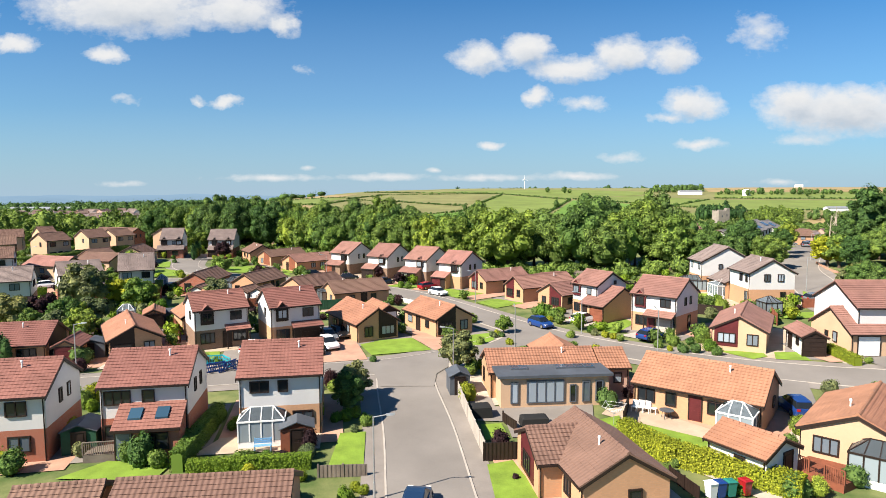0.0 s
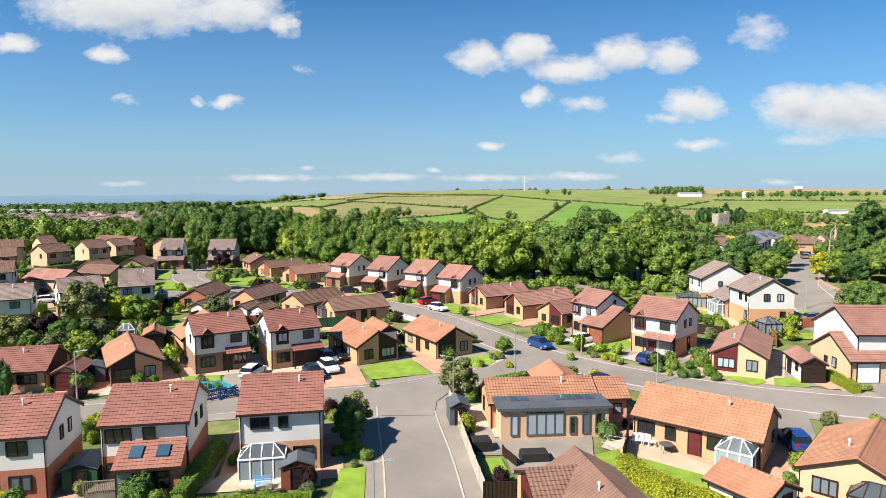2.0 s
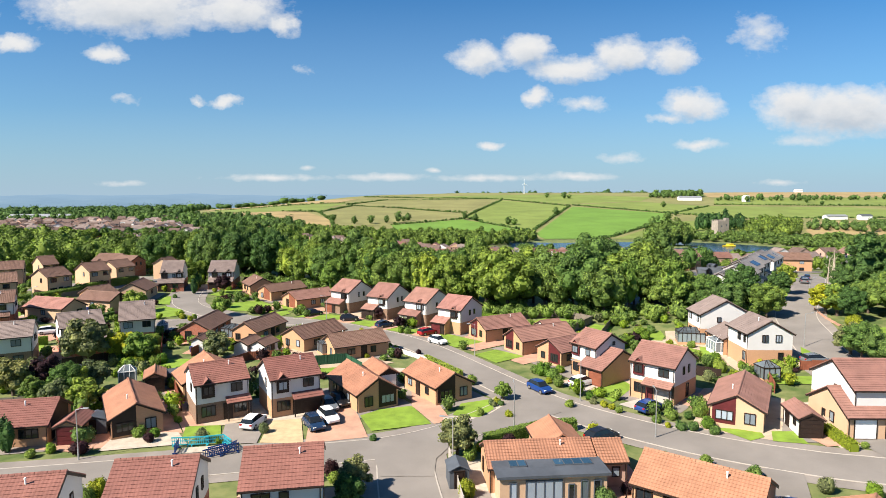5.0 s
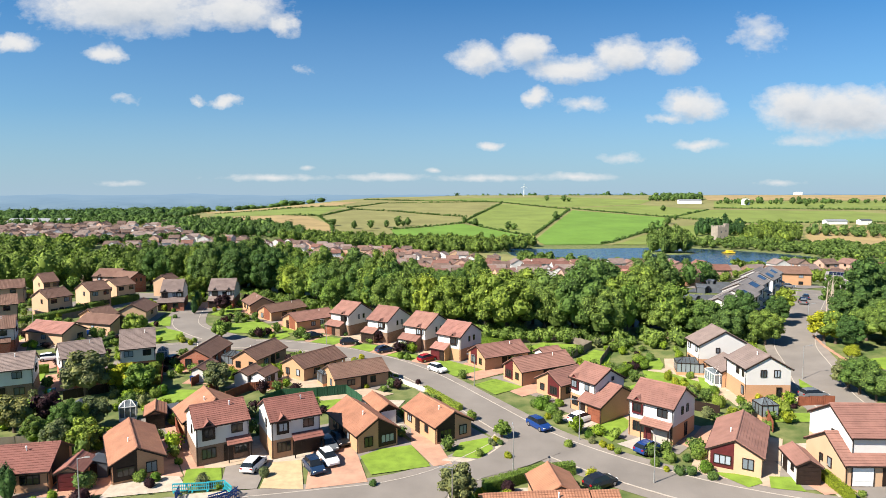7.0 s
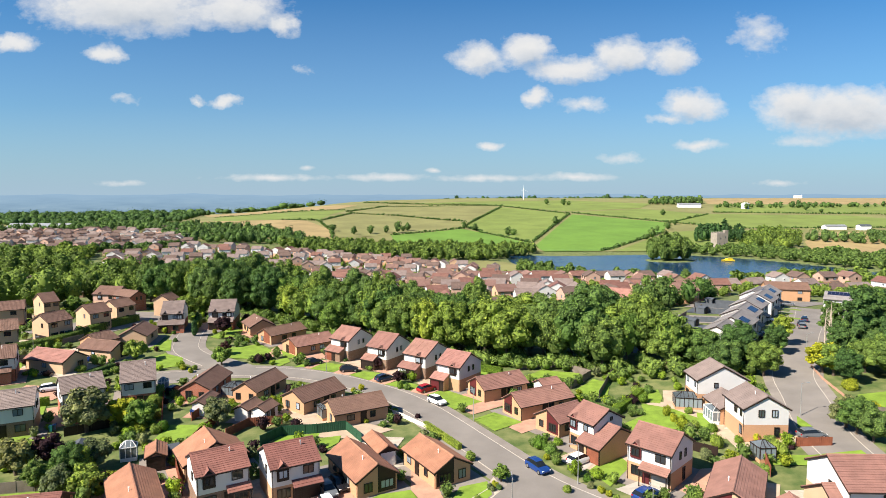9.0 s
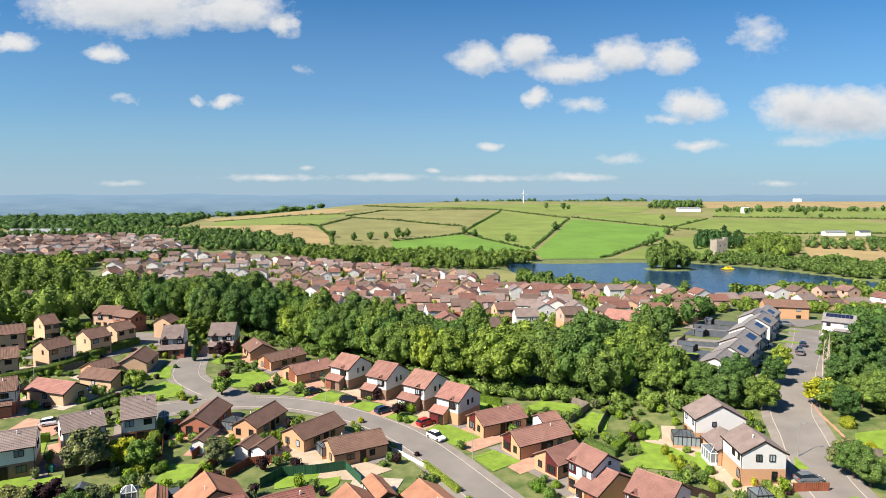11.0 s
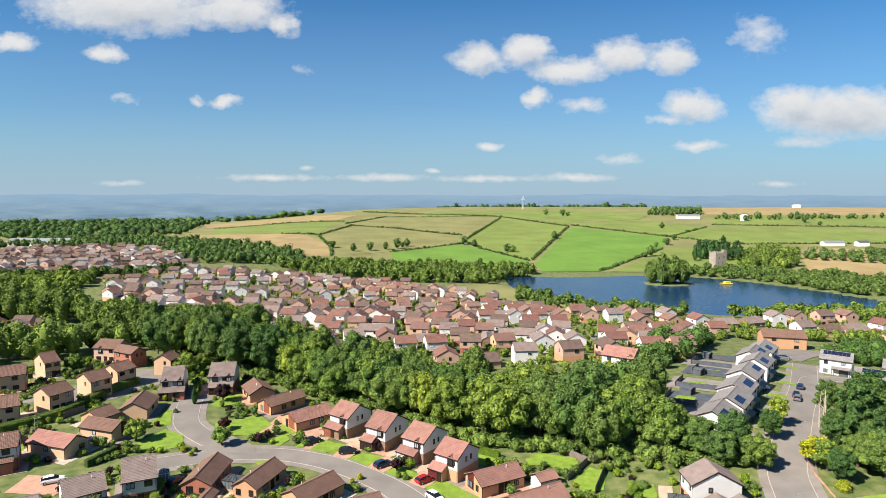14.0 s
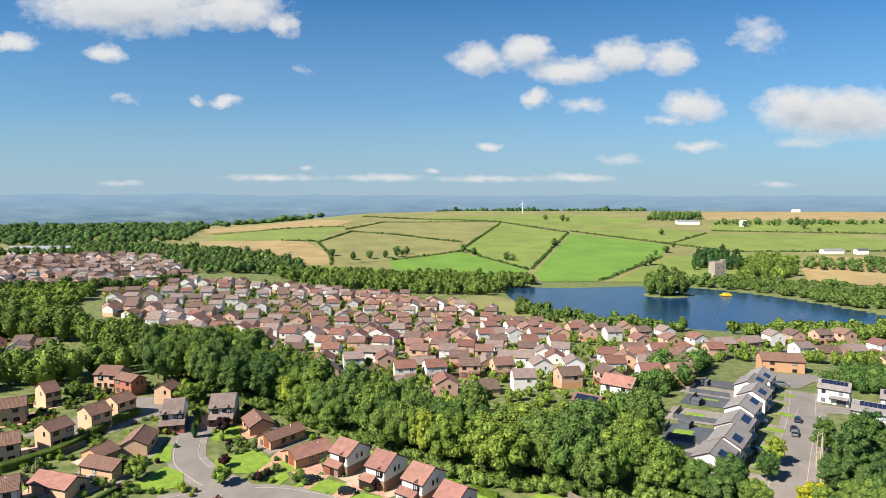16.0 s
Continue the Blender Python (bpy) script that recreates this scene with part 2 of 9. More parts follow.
ROOF = {"red": tiled("red_tile", (0.205, 0.088, 0.070), 0.22), "orange": tiled("orange_tile", (0.290, 0.140, 0.086), 0.55), "brown": tiled("brown_tile", (0.165, 0.096, 0.072), 0.6),
        "grey": tiled("grey_tile", (0.20, 0.155, 0.14)), "slate": tiled("slate_tile", (0.205, 0.19, 0.185)), "rose": tiled("rose_tile", (0.235, 0.122, 0.098), 0.22), "bright": tiled("bright_tile", (0.295, 0.148, 0.120), 0.3)}
WALL = {"white": mat("white_render", (0.56, 0.55, 0.54), 0.9, 0.05, 2.5, 60, 0.2), "buff": masonry("buff_block", (0.47, 0.262, 0.145), (0.40, 0.26, 0.17)),
        "brick": masonry("red_brick", (0.33, 0.10, 0.055), (0.34, 0.25, 0.2), 0.5), "dark": masonry("brown_brick", (0.20, 0.12, 0.08), (0.25, 0.2, 0.16), 0.5),
        "cream": mat("cream_render", (0.50, 0.335, 0.215), 0.9, 0.06, 2.5, 60, 0.2), "pink": mat("pink_block", (0.46, 0.30, 0.235), 0.9, 0.1, 2, 60, 0.2)}
ROOF.update({"far_red": tiled("weathered_red_tile", (0.175, 0.088, 0.070)), "far_brown": tiled("weathered_brown_tile", (0.130, 0.088, 0.074)), "far_pink": tiled("weathered_pink_tile", (0.190, 0.112, 0.092))})
DARKWOOD = mat("dark_stained_timber", (0.022, 0.013, 0.010), 0.55, 0.3, 0.6, 30, 0.2)
MAROON = mat("maroon_cladding", (0.085, 0.014, 0.016), 0.55, 0.2, 0.6, 30, 0.2)
WHITEUP = mat("white_plastic", (0.78, 0.78, 0.76), 0.4, 0.04, 1.0, 30, 0.0)
GLASS = glassy("window_glass", (0.02, 0.025, 0.03), 0.06, True)
SKYLIGHT = glassy("skylight_glass", (0.025, 0.055, 0.085))
SOLAR = mat("solar_cells", (0.012, 0.018, 0.045), 0.15, 0.2, 1.0, 30, 0.0, spec=0.6)
LEAD = mat("lead_grey_felt", (0.07, 0.08, 0.095), 0.6, 0.25, 1.5, 30, 0.1)
METALW = mat("galvanised_steel", (0.42, 0.43, 0.43), 0.45, 0.1, 1.0, 30, 0.0, metal=0.6)
ASPHALT = mat("asphalt", (0.185, 0.168, 0.152), 0.9, 0.16, 6.0, 80, 0.1)
PAVING = mat("asphalt_footway", (0.205, 0.182, 0.162), 0.9, 0.18, 3.0, 80, 0.1)
KERB = mat("concrete_kerb", (0.36, 0.325, 0.285), 0.85, 0.12, 1.0, 60, 0.1)
MONO = mat("monoblock_paving", (0.40, 0.235, 0.165), 0.9, 0.2, 1.5, 70, 0.2)
GRAVEL = mat("pale_gravel", (0.40, 0.345, 0.28), 0.95, 0.2, 0.8, 90, 0.3)
SANDY = mat("sandy_gravel", (0.44, 0.33, 0.195), 0.95, 0.15, 0.8, 90, 0.3)
SLABS = mat("buff_paving_slabs", (0.39, 0.305, 0.225), 0.9, 0.15, 1.5, 70, 0.15)
LAWN = mat("mown_lawn", (0.155, 0.240, 0.027), 0.9, 0.30, 1.6, 70, 0.4)
ROUGHGRASS = mat("garden_ground", (0.078, 0.125, 0.030), 0.95, 0.35, 2.6, 60, 0.4, second=(0.155, 0.150, 0.062))
TIMBERFENCE = mat("red_brown_fence", (0.20, 0.065, 0.035), 0.8, 0.25, 1.0, 50, 0.2)
GREYFENCE = mat("weathered_fence", (0.17, 0.14, 0.115), 0.85, 0.25, 1.0, 50, 0.2)
GREENFENCE = mat("dark_green_fence", (0.02, 0.075, 0.04), 0.7, 0.15, 1.0, 50, 0.1)
WHITEWALL = mat("pale_garden_wall", (0.6, 0.58, 0.54), 0.9, 0.1, 1.0, 50, 0.2)
BARK = mat("bark", (0.10, 0.075, 0.055), 0.95, 0.3, 0.5, 40, 0.4)
LEAF = {"oak": leafy("oak_leaf", (0.106, 0.172, 0.044)), "dark": leafy("dark_leaf", (0.090, 0.152, 0.044)), "lime": leafy("lime_leaf", (0.155, 0.225, 0.045), 0.0),
        "gold": leafy("gold_leaf", (0.215, 0.250, 0.024)), "conifer": leafy("conifer_leaf", (0.052, 0.108, 0.036)), "plum": leafy("plum_leaf", (0.035, 0.016, 0.022)),
        "hedge": leafy("hedge_leaf", (0.11, 0.19, 0.025)), "sage": leafy("sage_leaf", (0.150, 0.170, 0.080))}
WATER = bpy.data.materials.new("lake_water")
WATER.use_nodes = True
b_ = WATER.node_tree.nodes["Principled BSDF"]
b_.inputs["Base Color"].default_value, b_.inputs["Roughness"].default_value = (0.006, 0.030, 0.080, 1), 0.16
b_.inputs["Specular IOR Level"].default_value = 0.32
wn = WATER.node_tree.nodes.new("ShaderNodeBump")
wn.inputs["Strength"].default_value, wn.inputs["Distance"].default_value = 0.5, 0.3
link(WATER.node_tree, noise_tex(WATER.node_tree, WATER.node_tree.nodes.new("ShaderNodeNewGeometry").outputs["Position"], 0.5, 4.0), wn.inputs["Height"])
link(WATER.node_tree, wn.outputs[0], b_.inputs["Normal"])


# ---------------- ground ----------------
def smooth(a, b, v):
    v = min(1.0, max(0.0, (v - a) / (b - a)))
    return v * v * (3 - 2 * v)


def bump(x, y, cx, cy, rx, ry):
    return math.exp(-(((x - cx) / rx) ** 2) - ((y - cy) / ry) ** 2)


def in_lake(x, y):
    # signed, over 0 in the water
    far = 541 - 201 * (max(0, x - 200) / 121) ** 2.5 + 5 * math.sin(x / 23)
    near = 370 + 98 * math.exp(-(max(x, 60) - 70) / 60) - 0.1 * (x - 74) + 4 * math.sin(x / 17 + 1)
    return min(far - y, y - near, (x - 62) * 1.2)


def ground_height(x, y):
    z = 1.6 + 0.5 * smooth(40, 65, y)
    z += 5.5 * bump(x, y, 88, 135, 46, 80) + 2.8 * bump(x, y, -105, 165, 50, 50)
    z -= 5.2 * smooth(195, 285, y)
    z -= 9.2 * smooth(290, 385, y) * smooth(-220, 0, x)
    hill = smooth(-520, 60, x)
    z += (11 + 33 * hill) * max(0, min(1, (y - 600) / 740)) ** 0.9
    z -= (26 + 34 * hill) * smooth(1380, 2300, y) + 18 * smooth(520, 1500, y) * smooth(100, -900, x)
    z -= 85 * smooth(1420, 2500, y)
    k = in_lake(x, y)
    if k > -14:
        edge = smooth(-14, 6, k)
        z = z * (1 - edge) - 15.2 * edge
    return z



def finish(name, bm, material, parent=None, label="", smooth_faces=False):
    me = bpy.data.meshes.new(name)
    bm.normal_update()
    bm.to_mesh(me)
    bm.free()
    return place_mesh(name, me, material, parent, label, smooth_faces)


def place_mesh(name, me, material, parent=None, label="", smooth_faces=False):
    if material is not None and not me.materials:
        me.materials.append(material)
    if smooth_faces:
        me.shade_smooth()
    ob = new(name, me)
    if parent is not None:
        ob.parent = parent
    if label:
        ob["label"] = label
    return ob


def part(name, bm, material, parent, label=""):
    return finish(name, bm, material, parent, label)


def root(name, label, category, x, y, yaw=0.0, z=None, group="", kind=""):
    e = new(name)
    e.empty_display_size = 0.5
    e.matrix_basis = pose(x, y, ground_height(x, y) if z is None else z, 0, 0, yaw)
    return tagged(e, label, category, group, kind)


def box(bm, x0, x1, y0, y1, z0, z1):
    v = [bm.verts.new((x, y, z)) for z in (z0, z1) for x, y in ((x0, y0), (x1, y0), (x1, y1), (x0, y1))]
    for f in ((3, 2, 1, 0), (4, 5, 6, 7), (0, 1, 5, 4), (1, 2, 6, 5), (2, 3, 7, 6), (3, 0, 4, 7)):
        bm.faces.new([v[i] for i in f])
    return v


def prism(bm, ring, z0, z1):
    lo, hi = [bm.verts.new((x, y, z0)) for x, y in ring], [bm.verts.new((x, y, z1)) for x, y in ring]
    n = len(ring)
    for i in range(n):
        bm.faces.new((lo[i], lo[(i + 1) % n], hi[(i + 1) % n], hi[i]))
    bm.faces.new(hi)
    bm.faces.new(lo[::-1])


def tube(bm, a, b, r0, r1, n=7):
    a, b = Vector(a), Vector(b)
    d = (b - a).normalized()
    s = d.orthogonal().normalized()
    t = d.cross(s)
    rings = [[bm.verts.new(p + (s * math.cos(i * math.tau / n) + t * math.sin(i * math.tau / n)) * r) for i in range(n)] for p, r in ((a, r0), (b, r1))]
    for i in range(n):
        bm.faces.new((rings[0][i], rings[0][(i + 1) % n], rings[1][(i + 1) % n], rings[1][i]))
    bm.faces.new(rings[1])


TAKEN, RECTS, LINES = [], [], []


def sheet(name, ring, material, lift=0.05, step=2.5, label="", category="", kind="structure", group=""):
    """A flat patch draped over the ground, cut along a grid so that it follows the slope."""
    if step < 5:
        TAKEN.append(list(ring))
    bm = bmesh.new()
    bm.faces.new([bm.verts.new((x, y, 0)) for x, y in ring])
    xs, ys = [p[0] for p in ring], [p[1] for p in ring]
    for axis, lo, hi in ((0, min(xs), max(xs)), (1, min(ys), max(ys))):
        k = math.floor(lo / step) * step + step
        while k < hi:
            co, no = ((k, 0, 0), (1, 0, 0)) if axis == 0 else ((0, k, 0), (0, 1, 0))
            bmesh.ops.bisect_plane(bm, geom=bm.verts[:] + bm.edges[:] + bm.faces[:], plane_co=co, plane_no=no)
            k += step
    for v in bm.verts:
        v.co.z = ground_height(v.co.x, v.co.y) + lift
    bmesh.ops.recalc_face_normals(bm, faces=bm.faces[:])
    if sum(f.normal.z for f in bm.faces) < 0:
        bmesh.ops.reverse_faces(bm, faces=bm.faces[:])
    ob = finish(name, bm, material)
    return tagged(ob, label, category, group, kind)


def spline(points, step=2.0):
    """Points along a smooth curve through the given ones."""
    p = [Vector(points[0]) * 2 - Vector(points[1])] + [Vector(q) for q in points] + [Vector(points[-1]) * 2 - Vector(points[-2])]
    done = []
    for i in range(1, len(p) - 2):
        n = max(2, int((p[i + 1] - p[i]).length / step))
        for k in range(n):
            t = k / n
            done.append(0.5 * (2 * p[i] + (p[i + 1] - p[i - 1]) * t + (2 * p[i - 1] - 5 * p[i] + 4 * p[i + 1] - p[i + 2]) * t * t + (3 * p[i] - p[i - 1] - 3 * p[i + 1] + p[i + 2]) * t ** 3))
    done.append(p[-2])
    return done


def strip(name, line, left, right, material, lift, label, category, kind="structure", tall=0.0):
    """A band along a line, from left to right of it in metres; tall gives it sides."""
    bm = bmesh.new()
    rows = []
    for i, p in enumerate(line):
        d = (line[min(i + 1, len(line) - 1)] - line[max(i - 1, 0)]).normalized()
        n = Vector((-d.y, d.x))
        cols = []
        m = max(1, int(abs(left - right) / 2.5))
        for j in range(m + 1):
            q = p + n * (left + (right - left) * j / m)
            cols.append(bm.verts.new((q.x, q.y, ground_height(q.x, q.y) + lift)))
        if tall:
            q0, q1 = cols[0].co, cols[-1].co
            cols = [bm.verts.new(q0 - Vector((0, 0, tall)))] + cols + [bm.verts.new(q1 - Vector((0, 0, tall)))]
        rows.append(cols)
    for a, b in zip(rows, rows[1:]):
        for j in range(len(a) - 1):
            bm.faces.new((a[j], a[j + 1], b[j + 1], b[j]))
    return tagged(finish(name, bm, material), label, category, "", kind)


def terrain():
    bm_v, bm_f = [], []
    ys = [20 + 3 * i for i in range(60)] + [200 + 8 * i for i in range(56)] + [648 + 40 * i for i in range(20)] + [1460 + 140 * i for i in range(13)]
    ys = [-200, -100, -30, 0] + ys
    us = np.linspace(-1.35, 1.35, 181)
    for y in ys:
        for u in us:
            x = float(u) * max(y, 60) * 0.95 if y > 0 else float(u) * 60
            bm_v.append((x, y, ground_height(x, y)))
    n = len(us)
    for j in range(len(ys) - 1):
        for i in range(n - 1):
            bm_f.append((j * n + i, j * n + i + 1, (j + 1) * n + i + 1, (j + 1) * n + i))
    me = bpy.data.meshes.new("ground")
    me.from_pydata(bm_v, [], bm_f)
    return tagged(place_mesh("ground", me, ROUGHGRASS, None, "", True), "rough grass and garden soil over gently rolling land", "ground", "", "structure")


terrain()


# ---------------- roads ----------------
ROAD_MAIN = spline([(60, 46), (47, 57.0), (38.5, 60.5), (30, 65.0), (23, 70.4), (17.6, 75.6), (13.6, 80.4), (10.2, 85.8), (7.4, 91), (4.2, 97), (0.9, 103.2), (-3.0, 110), (-7.4, 116.2), (-11.6, 120.8), (-17.3, 125.6), (-23.8, 130.0), (-31, 132.9), (-38.2, 134.1), (-48, 133), (-60, 128)])
ROAD_LOWER = spline([(9.5, 79.5), (5, 74.5), (0, 69.8), (-6, 66.6), (-13, 64.9), (-24, 62.6), (-38, 59.8), (-60, 56)])
ROAD_NEAR = spline([(-4.4, 66), (-3.4, 58), (-2.0, 49), (-0.8, 38), (0.4, 26), (1, 10)])
ROAD_CLOSE = spline([(-46, 135.5), (-55.5, 142.5), (-62.5, 150), (-66.5, 161), (-69, 171)])
ROAD_RIGHT = spline([(56, 74), (58.5, 92), (63.5, 106.5), (67.6, 117.5), (76, 131), (87, 148), (99, 166), (111, 186), (121, 203)])
ROAD_SPUR = spline([(104, 172), (113, 182.5), (128, 181), (150, 172)])
for nm, ln, hw in (("road_main", ROAD_MAIN, 2.9), ("road_lower", ROAD_LOWER, 2.7), ("road_near", ROAD_NEAR, 2.8), ("road_close", ROAD_CLOSE, 2.9), ("road_right", ROAD_RIGHT, 3.4), ("road_spur", ROAD_SPUR, 2.8)):
    k = len(nm) % 3
    LINES.append((ln, hw + 1.9))
    strip(nm, ln, hw, -hw, ASPHALT, 0.085 + 0.004 * k, "worn grey asphalt estate road", "road")
    for s in (-1, 1):
        strip("pavement", ln, s * (hw + 1.75), s * (hw + 0.12), PAVING, 0.060 + 0.003 * k, "grey asphalt footway along the road", "pavement")
        strip("kerb", ln, s * hw, s * (hw + 0.14), KERB, 0.115 + 0.002 * k, "pale concrete kerb edging the road", "kerb", "structure", 0.14)
sheet("turning_circle", [(-72, 166), (-74, 176), (-69, 181), (-62, 178), (-61, 170), (-65, 163)], ASPHALT, 0.10, 2.5, "grey asphalt turning area at the end of the close", "road")

sheet("road_junction", [(9.8, 85.0), (8.7, 80.6), (5.8, 76.4), (1.6, 73.3), (-1.0, 71.8), (-0.2, 67.2), (5.2, 70.4), (10.6, 73.4), (15.0, 76.8), (14.6, 82.0), (12.4, 88.0)], ASPHALT, 0.122, 2.5, "wide grey asphalt road junction", "road")
sheet("road_junction", [(-9.0, 66.8), (-7.2, 63.4), (-6.2, 59.5), (-0.9, 59.5), (-0.7, 63.5), (0.9, 66.8), (0.0, 70.4), (-7.0, 68.2)], ASPHALT, 0.126, 2.5, "grey asphalt junction of two estate roads", "road")
sheet("road_junction", [(-42.0, 138.0), (-41.0, 134.4), (-51.0, 133.2), (-58.0, 143.4), (-55.0, 146.2), (-50.0, 143.2)], ASPHALT, 0.122, 2.5, "grey asphalt mouth of the close", "road")


# ---------------- lawns, drives and beds ----------------
def lawn(*ring):
    sheet("lawn", ring, LAWN, 0.11, 2.5, "bright green mown front lawn", "lawn", "structure")


def drive(material, label, *ring):
    sheet("driveway", ring, material, 0.10, 2.5, label, "driveway", "structure")


BLOCK, PALE, SLAB = "reddish block-paved driveway", "pale gravel garden bed", "buff slab paving beside the house"
lawn((-10.4, 76.3), (-8.4, 71.2), (-1.4, 73.4), (-4.1, 79.8), (-8, 78.6))
lawn((1.2, 76.2), (4.6, 75.4), (6.6, 78.4), (6.2, 82.1), (2.4, 80.5))
lawn((31.5, 70.6), (33.9, 66.6), (35.9, 67.4), (36.2, 69.2))
lawn((37.4, 68.9), (39.9, 68.6), (39.5, 65.2), (36.2, 66.3))
lawn((5.5, 105.4), (9.4, 108.6), (13.8, 103.6), (8.7, 99.9))
lawn((-3.0, 118.7), (0.4, 122.1), (7.6, 114.4), (2.4, 110.3))
lawn((20.6, 84.7), (25.9, 90.3), (27.0, 86.0), (22.4, 79.9))
lawn((-29.5, 136.5), (-27.2, 142.1), (-21.1, 139.0), (-23.8, 134.1))
lawn((-20.2, 132.2), (-17.3, 135.0), (-12.4, 133.1), (-15.3, 128.3))
lawn((-11.7, 125.6), (-8.7, 128.3), (-4.3, 124.5), (-6.2, 121.3))
lawn((-39.9, 141.0), (-37.1, 145.9), (-35.2, 142.2), (-36.7, 138.0))
lawn((-33.4, 137.4), (-30.3, 144.3), (-29.0, 143.4), (-31.2, 137.9))
drive(MONO, BLOCK, (-31, 137.2), (-29, 144), (-26, 143.5), (-28.5, 136))
drive(MONO, BLOCK, (-23.8, 133.6), (-21, 140.5), (-17.3, 137), (-20.2, 131.8))
drive(MONO, BLOCK, (-15.3, 128.0), (-12.2, 134.5), (-8.7, 129.5), (-11.7, 125.2))
drive(MONO, BLOCK, (-6.2, 120.8), (-4.3, 126.5), (0.4, 123.0), (-3, 118.2))
lawn((-54.4, 146.9), (-55.9, 150.9), (-46.7, 157.4), (-41.8, 151.1), (-44.2, 143.6), (-50.0, 143.9))
lawn((-61.0, 168.1), (-61.1, 174.9), (-55.9, 172.5), (-54.5, 165.7), (-59.0, 161.4), (-61.5, 163))
lawn((18.5, 130.4), (22.1, 134.2), (29.6, 128.7), (27.2, 123.3))
lawn((26.5, 119.8), (31.2, 125.6), (33.7, 122.0), (31.5, 115.6), (27.5, 114.6))
lawn((69.5, 99), (75.5, 106.4), (86, 104), (82, 95))
lawn((-8.2, 42.2), (-8.3, 48.4), (-6.3, 48.7), (-5.6, 41.6))
lawn((3.1, 42.7), (5.0, 43.4), (6.4, 37.2), (3.3, 36.6))
lawn((16.2, 50.0), (20.8, 46.4), (20.4, 44.4), (16.6, 45.9))
lawn((-26.5, 40.8), (-24.4, 43.6), (-19.5, 43.2), (-19.7, 40.5))
lawn((-40, 130), (-36, 131.5), (-33, 128.5), (-37, 126.8))
lawn((-70, 134.5), (-66, 146), (-60.5, 143), (-58, 137), (-64, 133))
lawn((-72, 148), (-70.5, 158), (-69.8, 158.5), (-65.6, 148))
lawn((-40, 152), (-36, 156), (-33, 147), (-37, 144.2))
lawn((-46, 96), (-40, 96), (-39, 103), (-46, 103))
lawn((-27, 98), (-20, 99.5), (-20, 96), (-26, 94))
lawn((-76, 92), (-66, 94), (-66, 98), (-76, 98))
lawn((34, 99), (43, 96), (45, 103), (36, 110))
lawn((52.5, 76.5), (52, 86), (60, 86.5), (60, 79))
lawn((-30.9, 72.8), (-29.7, 68.8), (-25.2, 68.8), (-26.8, 73.2))
lawn((3.1, 50.0), (3.3, 46.9), (5.2, 47.2), (4.8, 50.2))
lawn((12.7, 50.6), (15.0, 51.6), (14.7, 48.6), (13.2, 48.2))
drive(PAVING, "grey slab patio behind the extension", (2.2, 56.5), (2.9, 50.8), (5.2, 50.6), (5.4, 47.4), (9.0, 47.6), (12.4, 49.6), (13.4, 54.4), (4.6, 54.0), (4.4, 56.5))
for ring in ([(28.2, 115.7), (30.1, 123.7), (34.0, 124.0), (31.4, 116.3)], [(36.6, 116.1), (41.3, 116.4), (40.6, 112.0), (39.2, 109.3), (35.8, 111.1)], [(30.3, 101.0), (35.4, 104.9), (37.1, 100.1), (31.0, 98.0)],
             [(45.6, 84.0), (47.9, 86.9), (52.8, 85.9), (50.6, 83.1)], [(58.1, 99.4), (58.1, 95.0), (56.0, 95.4)], [(69.4, 101.1), (72.4, 106.0), (80.0, 107.0), (76.0, 100.0)], [(66.8, 95.4), (73.0, 95.7), (70.0, 89.5), (65.8, 90.4)],
             [(18.4, 130.7), (22.8, 133.3), (29.4, 130.0), (26.9, 125.3), (22.5, 127.9), (18.9, 127.5)], [(-66.5, 93.1), (-66.1, 96.2), (-61.8, 98.6), (-60.4, 95.1), (-64.2, 91.3)],
             [(-41.9, 99.2), (-41.1, 104.6), (-39.4, 102.0), (-39.9, 98.4)], [(-20.5, 97.1), (-16.3, 98.4), (-16.3, 95.5), (-17.7, 93.3)]):
    sheet("lawn", ring, LAWN, 0.130, 2.5, "bright green mown garden lawn", "lawn")
sheet("patio", [(42.0, 115.8), (44.4, 115.0), (42.8, 110.0), (44.0, 105.1), (42.8, 101.7), (40.6, 106.1), (39.4, 107.7)], SLABS, 0.136, 2.5, "buff slab patio beside the white house", "patio")
sheet("road_excavation", [(-28.6, 66.4), (-24.2, 67.2), (-23.4, 65.6), (-28.2, 65.0)], GRAVEL, 0.135, 2.5, "dug-up patch of bare gravel in the road", "excavation")
drive(MONO, BLOCK, (-4.1, 79.9), (-1.1, 73.4), (1.2, 74.0), (-1.0, 82.3), (-4.5, 88))
drive(MONO, BLOCK, (-15.4, 67.6), (-8.6, 69.4), (-10.6, 76.3), (-14.0, 83.7), (-17.5, 82))
drive(SANDY, "sandy gravel parking in front of the house", (-20.6, 67.9), (-15.6, 67.6), (-17.6, 75.4), (-21.2, 74.6))
drive(PAVING, "grey asphalt drive before the house", (-25.0, 67.4), (-20.9, 67.8), (-21.6, 74.8), (-26.4, 73.6))
drive(MONO, BLOCK, (2.8, 111.2), (5.4, 107.6), (12.0, 112.5), (8.5, 118))
drive(MONO, BLOCK, (11.2, 101.4), (13.0, 98.6), (19.0, 103), (16, 107))
drive(KERB, "pale concrete driveway beside the lawn", (17.2, 88.4), (19.8, 84.6), (25.6, 90.6), (23.5, 94))
drive(KERB, "pale concrete driveway beside the lawn", (22.9, 79.2), (25.8, 75.4), (31.4, 79.4), (29, 82.5))
drive(MONO, BLOCK, (30.5, 79.6), (33, 80.0), (36, 84), (39, 84), (35.5, 77), (32.6, 74.5))
